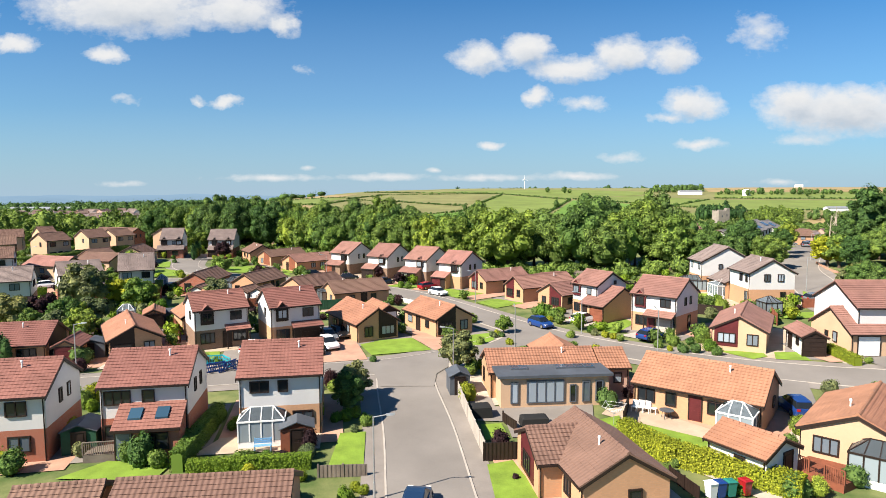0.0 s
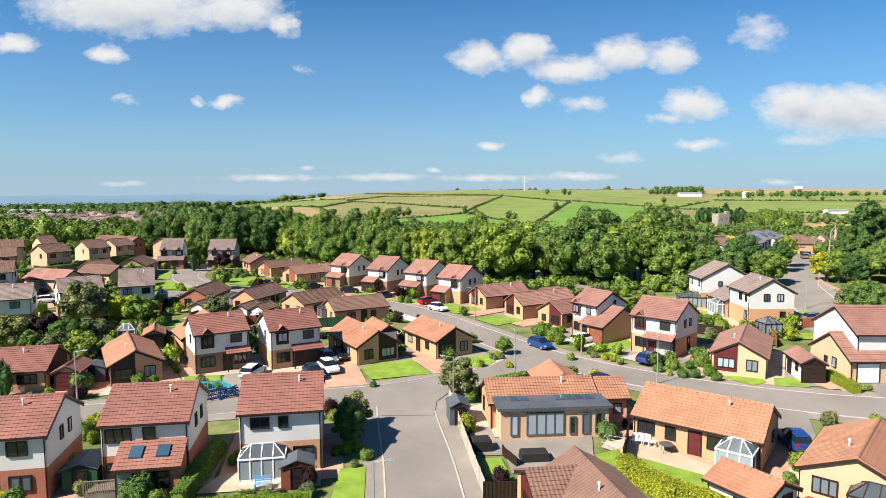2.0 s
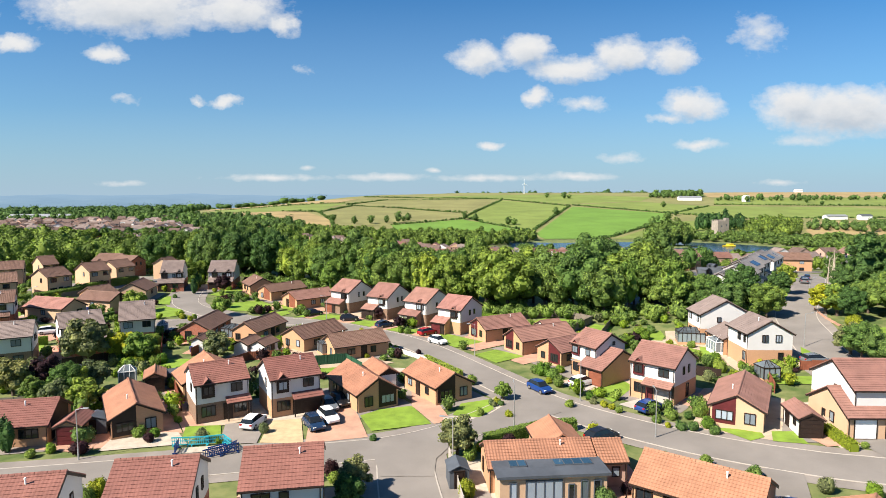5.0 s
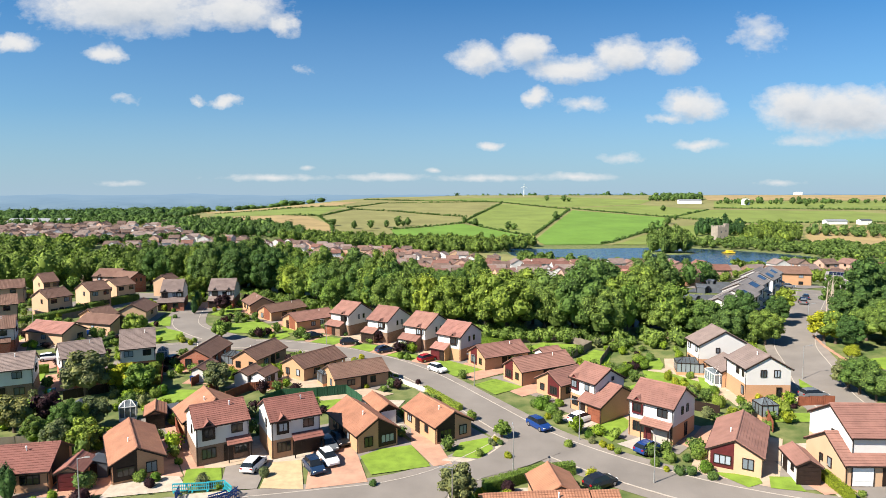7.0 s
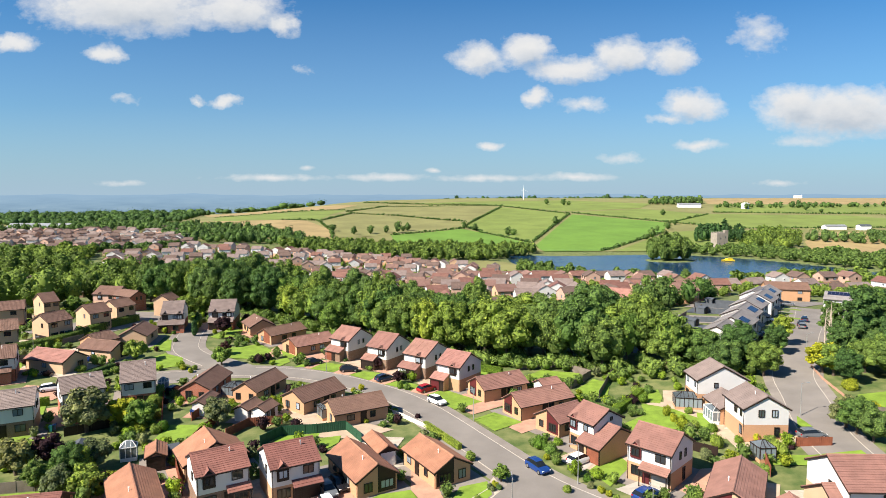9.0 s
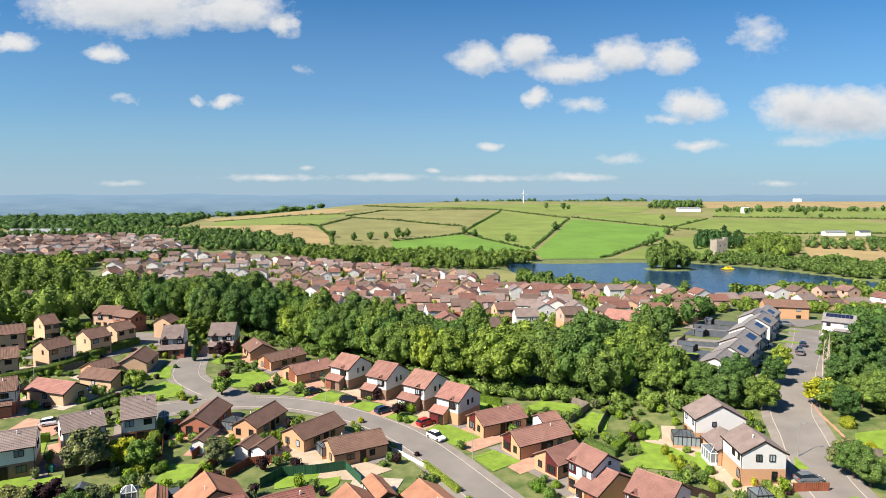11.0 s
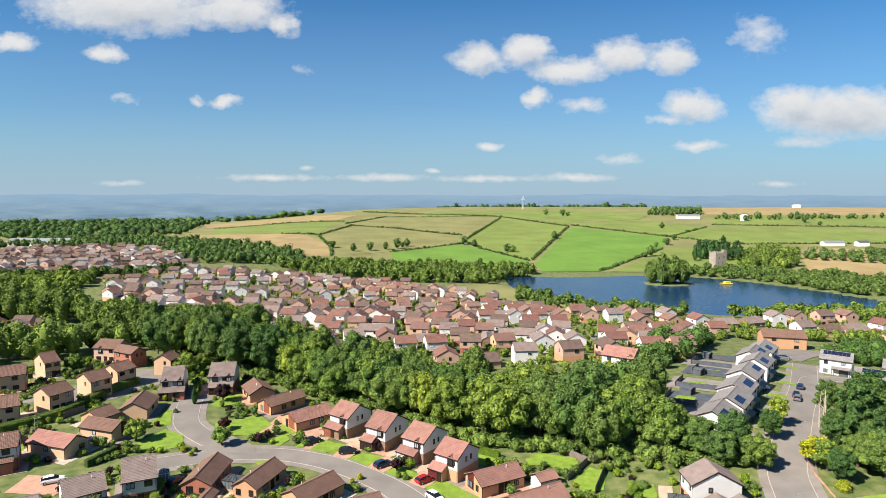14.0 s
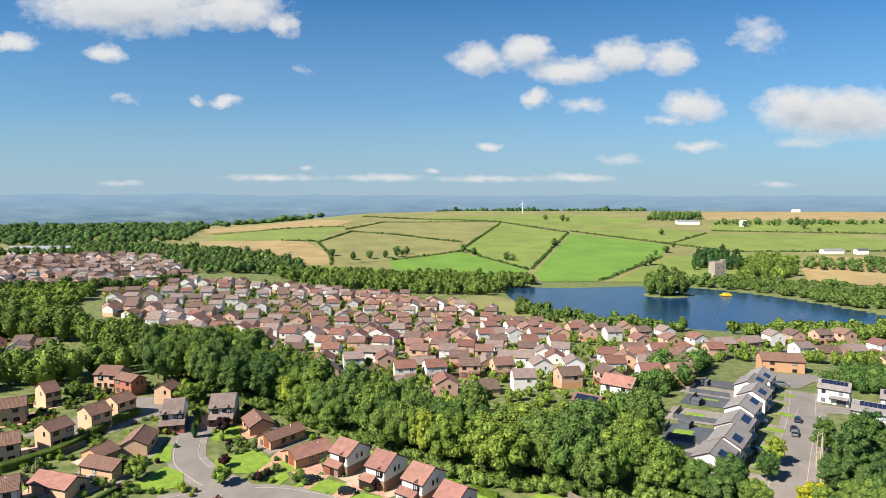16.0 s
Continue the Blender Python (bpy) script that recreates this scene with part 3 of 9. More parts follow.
drive(MONO, BLOCK, (40.0, 68.6), (43.6, 70.4), (45, 64.8), (41.0, 64.4))
drive(ASPHALT, "dark asphalt driveway", (44.5, 66), (45.4, 60.6), (56, 58), (56, 66))
drive(ASPHALT, "dark asphalt driveway", (28.5, 52.5), (31.3, 49.5), (35.8, 60), (32.6, 60.6))
drive(SLABS, SLAB, (13.6, 52.0), (20.6, 45.6), (22.4, 47.4), (15.8, 55.4))
drive(SLABS, SLAB, (-18.6, 44.4), (-9.4, 45.6), (-9.8, 48.6), (-17.6, 47.6))
drive(GRAVEL, PALE, (-37.5, 65.6), (-28.6, 67.6), (-31.0, 71.0), (-38, 70.6))
drive(MONO, BLOCK, (-34.2, 77.6), (-28.6, 68.0), (-28.2, 71.8), (-32.6, 80.6), (-37, 88), (-40, 87))
drive(MONO, BLOCK, (-46, 66.2), (-38.4, 65.2), (-39, 69), (-44.5, 68.6))
drive(GRAVEL, PALE, (-0.6, 75.0), (4.8, 74.2), (8.4, 78.8), (7.2, 83.4), (6.6, 82.1), (6.9, 78.4), (4.6, 75.2), (1.2, 76.1))
drive(SLABS, SLAB, (-28, 110), (-22, 98), (-13, 97), (-8, 101), (-13, 104), (-24, 110))
drive(GRAVEL, PALE, (-15, 91.6), (-7.2, 92.6), (-6, 97.5), (-14, 98.5))
drive(MONO, BLOCK, (-44.0, 143.4), (-41.2, 142.4), (-38, 155), (-41.5, 158.5))
drive(MONO, BLOCK, (-33.6, 143.0), (-29.4, 142.8), (-27.5, 148), (-31, 152))
drive(SLABS, SLAB, (-22.4, 137.8), (-19.0, 137.4), (-16, 141), (-19.8, 143.5))
drive(SLABS, SLAB, (-13.2, 132.4), (-10.7, 133.0), (-7, 136), (-9.6, 138.5))
drive(SLABS, SLAB, (-5.4, 126.4), (-1.4, 121.5), (1.5, 124.5), (-1.6, 129.5))
drive(SLABS, SLAB, (36, 103), (43.6, 93), (46, 99), (43.5, 110), (37, 110))
drive(MONO, BLOCK, (-83, 115), (-73, 114), (-72, 121), (-83, 122))
drive(ASPHALT, "grey asphalt access road", (-112, 160), (-88, 164), (-86, 172), (-80, 182), (-92, 196), (-104, 196), (-104, 176))


# ---------------- houses ----------------
MESHES = {}


def shared(key, build):
    """One mesh for all alike pieces."""
    if key not in MESHES:
        bm = bmesh.new()
        build(bm)
        bm.normal_update()
        me = bpy.data.meshes.new(str(key[0]))
        bm.to_mesh(me)
        bm.free()
        MESHES[key] = me
    return MESHES[key]


def side_pose(side, u, z, L, W):
    """Where something sits on a wall: f and k are the long walls, a and b the gables."""
    if side == "f":
        return pose(u, -W / 2, z)
    if side == "k":
        return pose(-u, W / 2, z, 0, 0, 180)
    if side == "a":
        return pose(-L / 2, -u, z, 0, 0, -90)
    return pose(L / 2, u, z, 0, 0, 90)


def window(parent, m, w, h, frame_mat=None, bars=1, sill=True):
    frame_mat = frame_mat or DARKWOOD

    def frame_mesh(bm):
        t, d = 0.09, 0.11
        xs = []
        for k in range(bars + 2):
            x = -w / 2 + (w - t) * k / (bars + 1)
            xs += [x, x + t]
        zs = [-h / 2, -h / 2 + t, h / 2 - t, h / 2]
        fr = [[bm.verts.new((x, -d, z)) for z in zs] for x in xs]
        bk = [[bm.verts.new((x, 0.02, z)) for z in zs] for x in xs]
        nx = len(xs) - 1

        def solid(i, j):
            return 0 <= i < nx and 0 <= j < 3 and (i % 2 == 0 or j != 1)
        for i in range(nx):
            for j in range(3):
                if not solid(i, j):
                    continue
                bm.faces.new((fr[i][j], fr[i + 1][j], fr[i + 1][j + 1], fr[i][j + 1]))
                for di, dj, p, q in ((-1, 0, (i, j), (i, j + 1)), (1, 0, (i + 1, j), (i + 1, j + 1)), (0, -1, (i, j), (i + 1, j)), (0, 1, (i, j + 1), (i + 1, j + 1))):
                    if not solid(i + di, j + dj):
                        bm.faces.new((fr[p[0]][p[1]], fr[q[0]][q[1]], bk[q[0]][q[1]], bk[p[0]][p[1]]))
        bmesh.ops.recalc_face_normals(bm, faces=bm.faces[:])

    def pane_mesh(bm):
        box(bm, -w / 2 + 0.05, w / 2 - 0.05, -0.06, 0.01, -h / 2 + 0.05, h / 2 - 0.05)
    ob = place_mesh("window", shared(("frame", w, h, bars, sill, frame_mat.name), frame_mesh), frame_mat, parent)
    ob.matrix_basis = m
    place_mesh("pane", shared(("pane", w, h), pane_mesh), GLASS, ob)
    return ob


def door(parent, m, w, h, material, name="door"):
    def leaf_mesh(bm):
        box(bm, -w / 2, w / 2, -0.06, 0.02, 0, h)
        n = 4 if w > 1.5 else 2
        for k in range(n):
            z = h * (k + 0.12) / n
            box(bm, -w / 2 + 0.1, w / 2 - 0.1, -0.085, -0.05, z, z + h * 0.72 / n)

    def trim_mesh(bm):
        for x in (-w / 2 - 0.08, w / 2):
            box(bm, x, x + 0.08, -0.1, 0.02, 0, h + 0.08)
        box(bm, -w / 2, w / 2, -0.1, 0.02, h, h + 0.08)
    ob = place_mesh(name, shared((name, w, h, material.name), leaf_mesh), material, parent)
    ob.matrix_basis = m
    place_mesh("door_frame", shared(("door_frame", w, h), trim_mesh), DARKWOOD, ob)
    return ob


def slope_mesh(bm, x0, x1, y_eave, z_eave, y_ridge, z_ridge, course=0.34, thick=0.10):
    """One side of a roof as overlapping tile courses on a slab."""
    run = math.hypot(y_ridge - y_eave, z_ridge - z_eave)
    n = max(3, int(run / course))
    dy, dz = (y_ridge - y_eave) / run, (z_ridge - z_eave) / run
    ny, nz = (-dz, dy) if dy > 0 else (dz, -dy)

    def at(x, s, h):
        return bm.verts.new((x, y_eave + dy * s + ny * h, z_eave + dz * s + nz * h))
    for i in range(n):
        s0, s1 = run * i / n, run * (i + 1) / n
        for pts in (((s0, 0.050), (s1, 0.012)), ((s0, -0.01), (s0, 0.050))):
            (sa, ha), (sb, hb) = pts
            bm.faces.new((at(x0, sa, ha), at(x1, sa, ha), at(x1, sb, hb), at(x0, sb, hb)))
        for x in (x0, x1):
            bm.faces.new((at(x, s0, -0.01), at(x, s0, 0.050), at(x, s1, 0.012), at(x, s1, -0.01)))
    q = [at(x, s, h) for h in (-thick, -0.012) for x, s in ((x0, 0), (x1, 0), (x1, run), (x0, run))]
    for f in ((3, 2, 1, 0), (4, 5, 6, 7), (0, 1, 5, 4), (1, 2, 6, 5), (2, 3, 7, 6), (3, 0, 4, 7)):
        bm.faces.new([q[i] for i in f])
    bmesh.ops.remove_doubles(bm, verts=bm.verts[:], dist=0.0005)
    bmesh.ops.recalc_face_normals(bm, faces=bm.faces[:])


def gable_roof(parent, L, W, he, slope, roof, x_off=0.0, y_off=0.0, trim=True):
    hr = he + slope * W / 2
    for sgn in (-1, 1):
        bm = bmesh.new()
        slope_mesh(bm, x_off - L / 2, x_off + L / 2, y_off + sgn * W / 2, he, y_off, hr)
        part("roof_slope", bm, ROOF[roof], parent)
    bm = bmesh.new()
    n = max(2, int(L / 0.45))
    for i in range(n):
        a = x_off - L / 2 + L * i / n
        prof = [(-0.16, -0.03), (-0.10, 0.07), (0, 0.12), (0.10, 0.07), (0.16, -0.03)]
        r0 = [bm.verts.new((a + 0.01, y_off + p, hr + q)) for p, q in prof]
        r1 = [bm.verts.new((a + L / n - 0.01, y_off + p, hr + q + 0.012)) for p, q in prof]
        for k in range(4):
            bm.faces.new((r0[k], r0[k + 1], r1[k + 1], r1[k]))
        bm.faces.new(r0)
        bm.faces.new(r1[::-1])
    part("ridge_tiles", bm, ROOF[roof], parent)
    if trim:
        for sx in (-1, 1):
            for sy in (-1, 1):
                bm = bmesh.new()
                x = x_off + sx * (L / 2 - 0.03)
                for (y, z), (y2, z2) in ((((y_off + sy * W / 2), he), (y_off, hr)),):
                    vs = [bm.verts.new((xx, yy, zz + dz)) for xx in (x - 0.035, x + 0.035) for yy, zz, dz in ((y, z, -0.30), (y2, z2, -0.30), (y2, z2, -0.075), (y, z, -0.075))]
                    for f in ((0, 1, 2, 3), (7, 6, 5, 4), (0, 4, 5, 1), (2, 6, 7, 3), (0, 3, 7, 4), (1, 5, 6, 2)):
                        bm.faces.new([vs[i] for i in f])
                part("bargeboard", bm, DARKWOOD, parent)
        for sy in (-1, 1):
            bm = bmesh.new()
            y = y_off + sy * (W / 2 + 0.02)
            box(bm, x_off - L / 2, x_off + L / 2, y - 0.07, y + 0.07, he - 0.13, he - 0.02)
            part("gutter", bm, DARKWOOD, parent)
    return hr


def wall_block(parent, L, W, z0, z1, material, gable=0.0, name="wall", x_off=0.0, y_off=0.0):
    """Four walls, closed above; gable adds the two triangles up to the ridge."""
    bm = bmesh.new()
    a, b, c, d = x_off - L / 2, x_off + L / 2, y_off - W / 2, y_off + W / 2
    if gable:
        lo = [bm.verts.new((x, y, z0)) for x, y in ((a, c), (b, c), (b, d), (a, d))]
        hi = [bm.verts.new((x, y, z1)) for x, y in ((a, c), (b, c), (b, d), (a, d))]
        ra, rb = bm.verts.new((a, y_off, z1 + gable)), bm.verts.new((b, y_off, z1 + gable))
        for f in ((lo[0], lo[1], hi[1], hi[0]), (lo[1], lo[2], hi[2], rb, hi[1]), (lo[2], lo[3], hi[3], hi[2]), (lo[3], lo[0], hi[0], ra, hi[3]), (hi[0], hi[1], rb, ra), (hi[2], hi[3], ra, rb), tuple(lo[::-1])):
            bm.faces.new(f)
    else:
        box(bm, a, b, c, d, z0, z1)
    return part(name, bm, material, parent)


def flue(parent, x, y, z, material=None):
    bm = bmesh.new()
    tube(bm, (x, y, z - 0.4), (x, y, z + 0.45), 0.06, 0.06)
    tube(bm, (x, y, z + 0.45), (x, y, z + 0.58), 0.10, 0.09)
    part("flue_pipe", bm, material or METALW, parent)


def lean_to(parent, u0, u1, depth, z_low, z_high, roof, L, W, walls=None):
    """A porch or garage roof leaning on the long front wall."""
    bm = bmesh.new()
    slope_mesh(bm, u0, u1, -W / 2 - depth, z_low, -W / 2, z_high)
    part("porch_roof", bm, ROOF[roof], parent)
    bm = bmesh.new()
    box(bm, u0, u1, -W / 2 - depth - 0.05, -W / 2 - depth + 0.06, z_low - 0.2, z_low - 0.02)
    part("porch_fascia", bm, DARKWOOD, parent)
    if walls:
        bm = bmesh.new()
        y0, y1 = -W / 2 - depth + 0.3, -W / 2
        zs = z_low - 0.1 + (z_high - z_low) * 0.3 / depth
        v = [bm.verts.new(p) for x in (u0 + 0.15, u1 - 0.15) for p in ((x, y0, -0.3), (x, y1, -0.3), (x, y1, z_high - 0.12), (x, y0, zs))]
        for f in ((0, 1, 2, 3), (7, 6, 5, 4), (0, 4, 5, 1), (2, 6, 7, 3), (0, 3, 7, 4), (1, 5, 6, 2)):
            bm.faces.new([v[i] for i in f])
        bmesh.ops.recalc_face_normals(bm, faces=bm.faces[:])
        part("porch_wall", bm, walls, parent)
    else:
        for u in (u0 + 0.15, u1 - 0.15):
            bm = bmesh.new()
            box(bm, u - 0.06, u + 0.06, -W / 2 - depth + 0.1, -W / 2 - depth + 0.22, -0.2, z_low - 0.1)
            part("porch_post", bm, DARKWOOD, parent)


def gablet(parent, u, W, he, roof, clad):
    """A small gable over an upper window, standing on the front wall."""
    y0, y1 = -W / 2 - 0.22, -W / 2 + 1.5
    w, top = 1.75, he + 0.62
    bm = bmesh.new()
    ring = [(-w / 2 + 0.12, he - 1.75), (w / 2 - 0.12, he - 1.75), (w / 2 - 0.12, he - 0.2), (0, top - 0.12), (-w / 2 + 0.12, he - 0.2)]
    f0, f1 = [bm.verts.new((u + x, y0, z)) for x, z in ring], [bm.verts.new((u + x, y1, z)) for x, z in ring]
    bm.faces.new(f0)
    for i in range(5):
        bm.faces.new((f0[i], f1[i], f1[(i + 1) % 5], f0[(i + 1) % 5]))
    bmesh.ops.recalc_face_normals(bm, faces=bm.faces[:])
    part("gablet_wall", bm, clad, parent)
    for s in (-1, 1):
        bm = bmesh.new()
        v = [bm.verts.new((u + x, y, z + h)) for h in (0, 0.09) for x, y, z in ((s * (w / 2 + 0.05), y0 - 0.15, he - 0.35), (0, y0 - 0.15, top), (0, y1, top), (s * (w / 2 + 0.05), y1, he - 0.35))]
        for f in ((3, 2, 1, 0), (4, 5, 6, 7), (0, 1, 5, 4), (1, 2, 6, 5), (2, 3, 7, 6), (3, 0, 4, 7)):
            bm.faces.new([v[i] for i in f])
        bmesh.ops.recalc_face_normals(bm, faces=bm.faces[:])
        part("gablet_roof", bm, ROOF[roof], parent)
    window(parent, pose(u, y0, he - 0.85), 1.15, 1.1)


def house(label, x, y, yaw, L, W, slope=0.5, storeys=2, roof="red", lower="buff", upper="white", feats=(), dz=0.0, group="", frames=None, flue_at=0.2, category="house", plain=False):
    """A gabled house with its ridge along local x; feats: what its walls carry."""
    p = root("house" if category == "house" else category, label, category, x, y, yaw, ground_height(x, y) + dz, group)
    if not plain:
        RECTS.append((x, y, radians(yaw), L, W, category, label))
    he = 4.9 if storeys == 2 else (2.4 if category != "garage" else 2.2)
    wl, ww = L - 0.36, W - 0.7
    fz = (W - ww) / 2 * slope
    top = he + fz - 0.10
    if storeys == 2:
        wall_block(p, wl + 0.02, ww + 0.02, -1.2, 2.45, WALL[lower], 0, "lower_wall")
        wall_block(p, wl, ww, 2.45, top, WALL[upper], slope * ww / 2, "upper_wall")
    else:
        wall_block(p, wl, ww, -1.2, top, WALL[lower], slope * ww / 2)
    hr = gable_roof(p, L, W, he, slope, roof, trim=not plain)
    if flue_at is not None:
        flue(p, L * flue_at, -W * 0.12, hr - slope * W * 0.12, WHITEUP)
    for f in feats:
        kind = f[0]
        if kind == "w":
            _, side, u, z, w, h = f[:6]
            window(p, side_pose(side, u, z, wl, ww), w, h, frames, f[6] if len(f) > 6 else 1)
        elif kind == "d":
            door(p, side_pose(f[1], f[2], 0.05, wl, ww), 0.95, 2.05, f[3])
        elif kind == "g":
            door(p, side_pose(f[1], f[2], 0.02, wl, ww), 2.3, 2.1, f[3], "garage_door")
        elif kind == "porch":
            lean_to(p, f[1], f[2], f[3], f[4], f[5], roof, wl, ww, WALL[f[6]] if f[6] else None)
            if len(f) > 7:
                for it in f[7]:
                    m = pose(it[1], -ww / 2 - f[3] + 0.3, it[2])
                    if it[0] == "w":
                        window(p, m, it[3], it[4], frames)
                    else:
                        door(p, m, it[3], it[4], it[5], "garage_door" if it[3] > 1.5 else "door")
        elif kind == "gablet":
            gablet(p, f[1], ww, he, roof, f[2])
        elif kind == "clad":
            # a tall panel of dark boards on part of a gable, its top along the roof
            side, u0, u1, cm = f[1:5]
            bm = bmesh.new()
            hh = [(u, top + slope * (ww / 2 - abs(u)) - 0.06) for u in (u0, u1)]
            ring = [(u0, 0.35), (u1, 0.35), (hh[1][0], hh[1][1]), (hh[0][0], hh[0][1])]
            if u0 < 0 < u1:
                ring.insert(3, (0, top + slope * ww / 2 - 0.06))
            fr, bk = [bm.verts.new((u, -0.03, z)) for u, z in ring], [bm.verts.new((u, 0.02, z)) for u, z in ring]
            bm.faces.new(fr)
            for i in range(len(ring)):
                bm.faces.new((fr[i], bk[i], bk[(i + 1) % len(ring)], fr[(i + 1) % len(ring)]))
            bmesh.ops.recalc_face_normals(bm, faces=bm.faces[:])
            part("cladding", bm, cm, p, "dark stained timber boarding").matrix_basis = side_pose(side, 0, 0, wl, ww)
        elif kind == "solar":
            # f: side sign, u0, u1, s0, s1 along the slope
            sgn, u0, u1, s0, s1 = f[1:6]
            n = max(1, round((u1 - u0) / 1.0))
            for k in range(n):
                bm = bmesh.new()
                a, b = u0 + (u1 - u0) * k / n + 0.03, u0 + (u1 - u0) * (k + 1) / n - 0.03
                vs = []
                for h in (0.09, 0.14):
                    for xx, s in ((a, s0), (b, s0), (b, s1), (a, s1)):
                        vs.append(bm.verts.new((xx, sgn * (W / 2 - s), he + slope * s + h)))
                for q in ((3, 2, 1, 0), (4, 5, 6, 7), (0, 1, 5, 4), (1, 2, 6, 5), (2, 3, 7, 6), (3, 0, 4, 7)):
                    bm.faces.new([vs[i] for i in q])
                bmesh.ops.recalc_face_normals(bm, faces=bm.faces[:])
                part("solar_panel", bm, f[6] if len(f) > 6 else SOLAR, p)
    for sx in () if plain else (-1, 1):
        bm = bmesh.new()
        tube(bm, (sx * (wl / 2 - 0.12), -ww / 2 - 0.06, -0.2), (sx * (wl / 2 - 0.12), -ww / 2 - 0.06, he - 0.1), 0.045, 0.045, 5)
        part("downpipe", bm, DARKWOOD, p)
    return p


house("two-storey house with red tiled roof, white upper walls over red brick", -33.5, 46.2, 11.4, 8.6, 7.4, 0.53, 2, "red", "brick", "white", [("w", "f", -2.1, 4.0, 1.5, 1.1), ("w", "f", 2.2, 4.0, 1.4, 1.1), ("w", "f", -2.2, 1.45, 1.7, 1.3, 2), ("w", "f", 2.3, 1.4, 1.5, 1.2), ("d", "f", 0.2, DARKWOOD), ("w", "b", -0.7, 4.1, 0.55, 1.1, 0), ("w", "b", 0.9, 4.1, 0.55, 1.1, 0), ("w", "a", 0.8, 4.0, 0.6, 1.1, 0), ("w", "k", 2.2, 4.0, 1.4, 1.1)], 0.00, "houses of the estate", None, 0.2, "house")
rear_extended = house("two-storey house with red roof and tiled rear extension", -23.2, 49.2, 9.2, 6.6, 7.5, 0.54, 2, "red", "brick", "white", [("w", "f", -1.9, 4.0, 1.9, 1.1, 2), ("w", "f", 0.3, 4.05, 0.9, 1.0, 0), ("w", "b", -1.0, 4.1, 0.55, 1.1, 0), ("w", "b", 0.9, 4.1, 0.55, 1.1, 0), ("porch", -1.7, 3.1, 2.4, 2.3, 3.6, "brick", [("d", -0.9, 0.05, 1.1, 2.05, GLASS), ("w", 1.2, 1.3, 2.0, 1.3)]), ("w", "f", -2.5, 1.3, 0.9, 1.3, 0)], 0.00, "houses of the estate", None, 0.2, "house")
house("two-storey house with brown-red roof, white upper walls and buff block below", -13.5, 51.5, 9.5, 6.7, 7.8, 0.52, 2, "red", "buff", "white", [("w", "f", -1.6, 4.05, 1.5, 0.95), ("w", "f", 0.2, 4.05, 0.8, 0.95, 0), ("w", "f", 1.7, 1.5, 1.6, 1.0), ("w", "b", 0.6, 4.1, 0.5, 1.0, 0)], 0.00, "houses of the estate", None, 0.2, "house")
house("buff bungalow with orange tiled roof and a flat-roofed rear extension", 9.2, 59.2, 4.8, 10.6, 5.9, 0.51, 1, "orange", "buff", "white", [("w", "a", -0.8, 1.3, 0.6, 1.4, 0), ("w", "k", 2.5, 1.4, 1.6, 1.2), ("w", "k", -2.0, 1.4, 1.6, 1.2)], 0.00, "houses of the estate", None, 0.2, "house")
house("low wing of a bungalow with an orange tiled roof", 16.1, 59.7, 3.8, 2.9, 5.4, 0.48, 1, "orange", "pink", "white", [("w", "f", 0.2, 1.4, 0.8, 1.0, 0)], 0.00, "houses of the estate", None, None, "house")
house("low front wing with an orange tiled roof", 11.8, 63.6, 95.0, 5.6, 5.0, 0.50, 1, "orange", "buff", "white", [("w", "b", 0.0, 1.4, 1.4, 1.1)], 0.00, "houses of the estate", None, None, "house")
house("long buff bungalow with an orange pantiled roof", 22.9, 52.9, -37.7, 10.6, 7.6, 0.52, 1, "orange", "buff", "white", [("w", "f", -4.0, 1.45, 1.5, 1.15), ("w", "f", -1.9, 1.45, 0.9, 1.15, 0), ("d", "f", 0.1, MAROON), ("w", "f", 1.7, 1.4, 1.3, 1.1), ("w", "b", 1.0, 1.5, 0.8, 0.9, 0)], 0.00, "houses of the estate", None, 0.2, "house")
house("buff bungalow with a broad brown tiled roof", 10.1, 39.1, -79.2, 8.2, 6.2, 0.57, 1, "brown", "buff", "white", [("w", "f", -1.0, 1.35, 1.4, 1.2), ("w", "f", 1.6, 1.3, 1.0, 1.2), ("w", "b", 0.5, 1.4, 0.9, 1.0, 0)], 0.00, "houses of the estate", None, 0.2, "house")
house("front wing of a bungalow with brown tiles and maroon boarded gable", 7.6, 40.7, 7.5, 4.3, 6.0, 0.45, 1, "brown", "buff", "white", [("clad", "a", -1.6, 1.6, MAROON), ("w", "a", 0.0, 1.3, 1.7, 1.3, 2), ("d", "f", 1.5, DARKWOOD), ("w", "f", 0.1, 1.4, 0.8, 1.2, 0)], 0.00, "houses of the estate", None, None, "house")
house("cream bungalow with a broad orange-brown tiled roof", 31.3, 44.4, -132.2, 10.0, 7.4, 0.45, 1, "orange", "cream", "white", [("w", "b", -1.8, 1.4, 1.6, 1.2, 2), ("w", "f", 0.5, 1.4, 1.2, 1.1)], 0.00, "houses of the estate", None, 0.2, "house")
house("low building with a brown tiled roof", -20.1, 31.3, 10.2, 4.5, 8.0, 0.48, 1, "brown", "buff", "white", (), 0.00, "houses of the estate", None, None, "house")
house("low building with a long brown tiled roof", -12.8, 32.3, 6.3, 9.3, 8.0, 0.48, 1, "brown", "buff", "white", (), 0.00, "houses of the estate", None, None, "house")
house("white single garage with an orange tiled roof", 21.2, 41.3, -58.0, 4.6, 4.4, 0.45, 1, "orange", "white", "white", [("w", "f", 0.3, 1.4, 0.8, 0.7, 0), ("d", "b", 0.6, DARKWOOD)], 0.00, "houses of the estate", None, None, "garage")
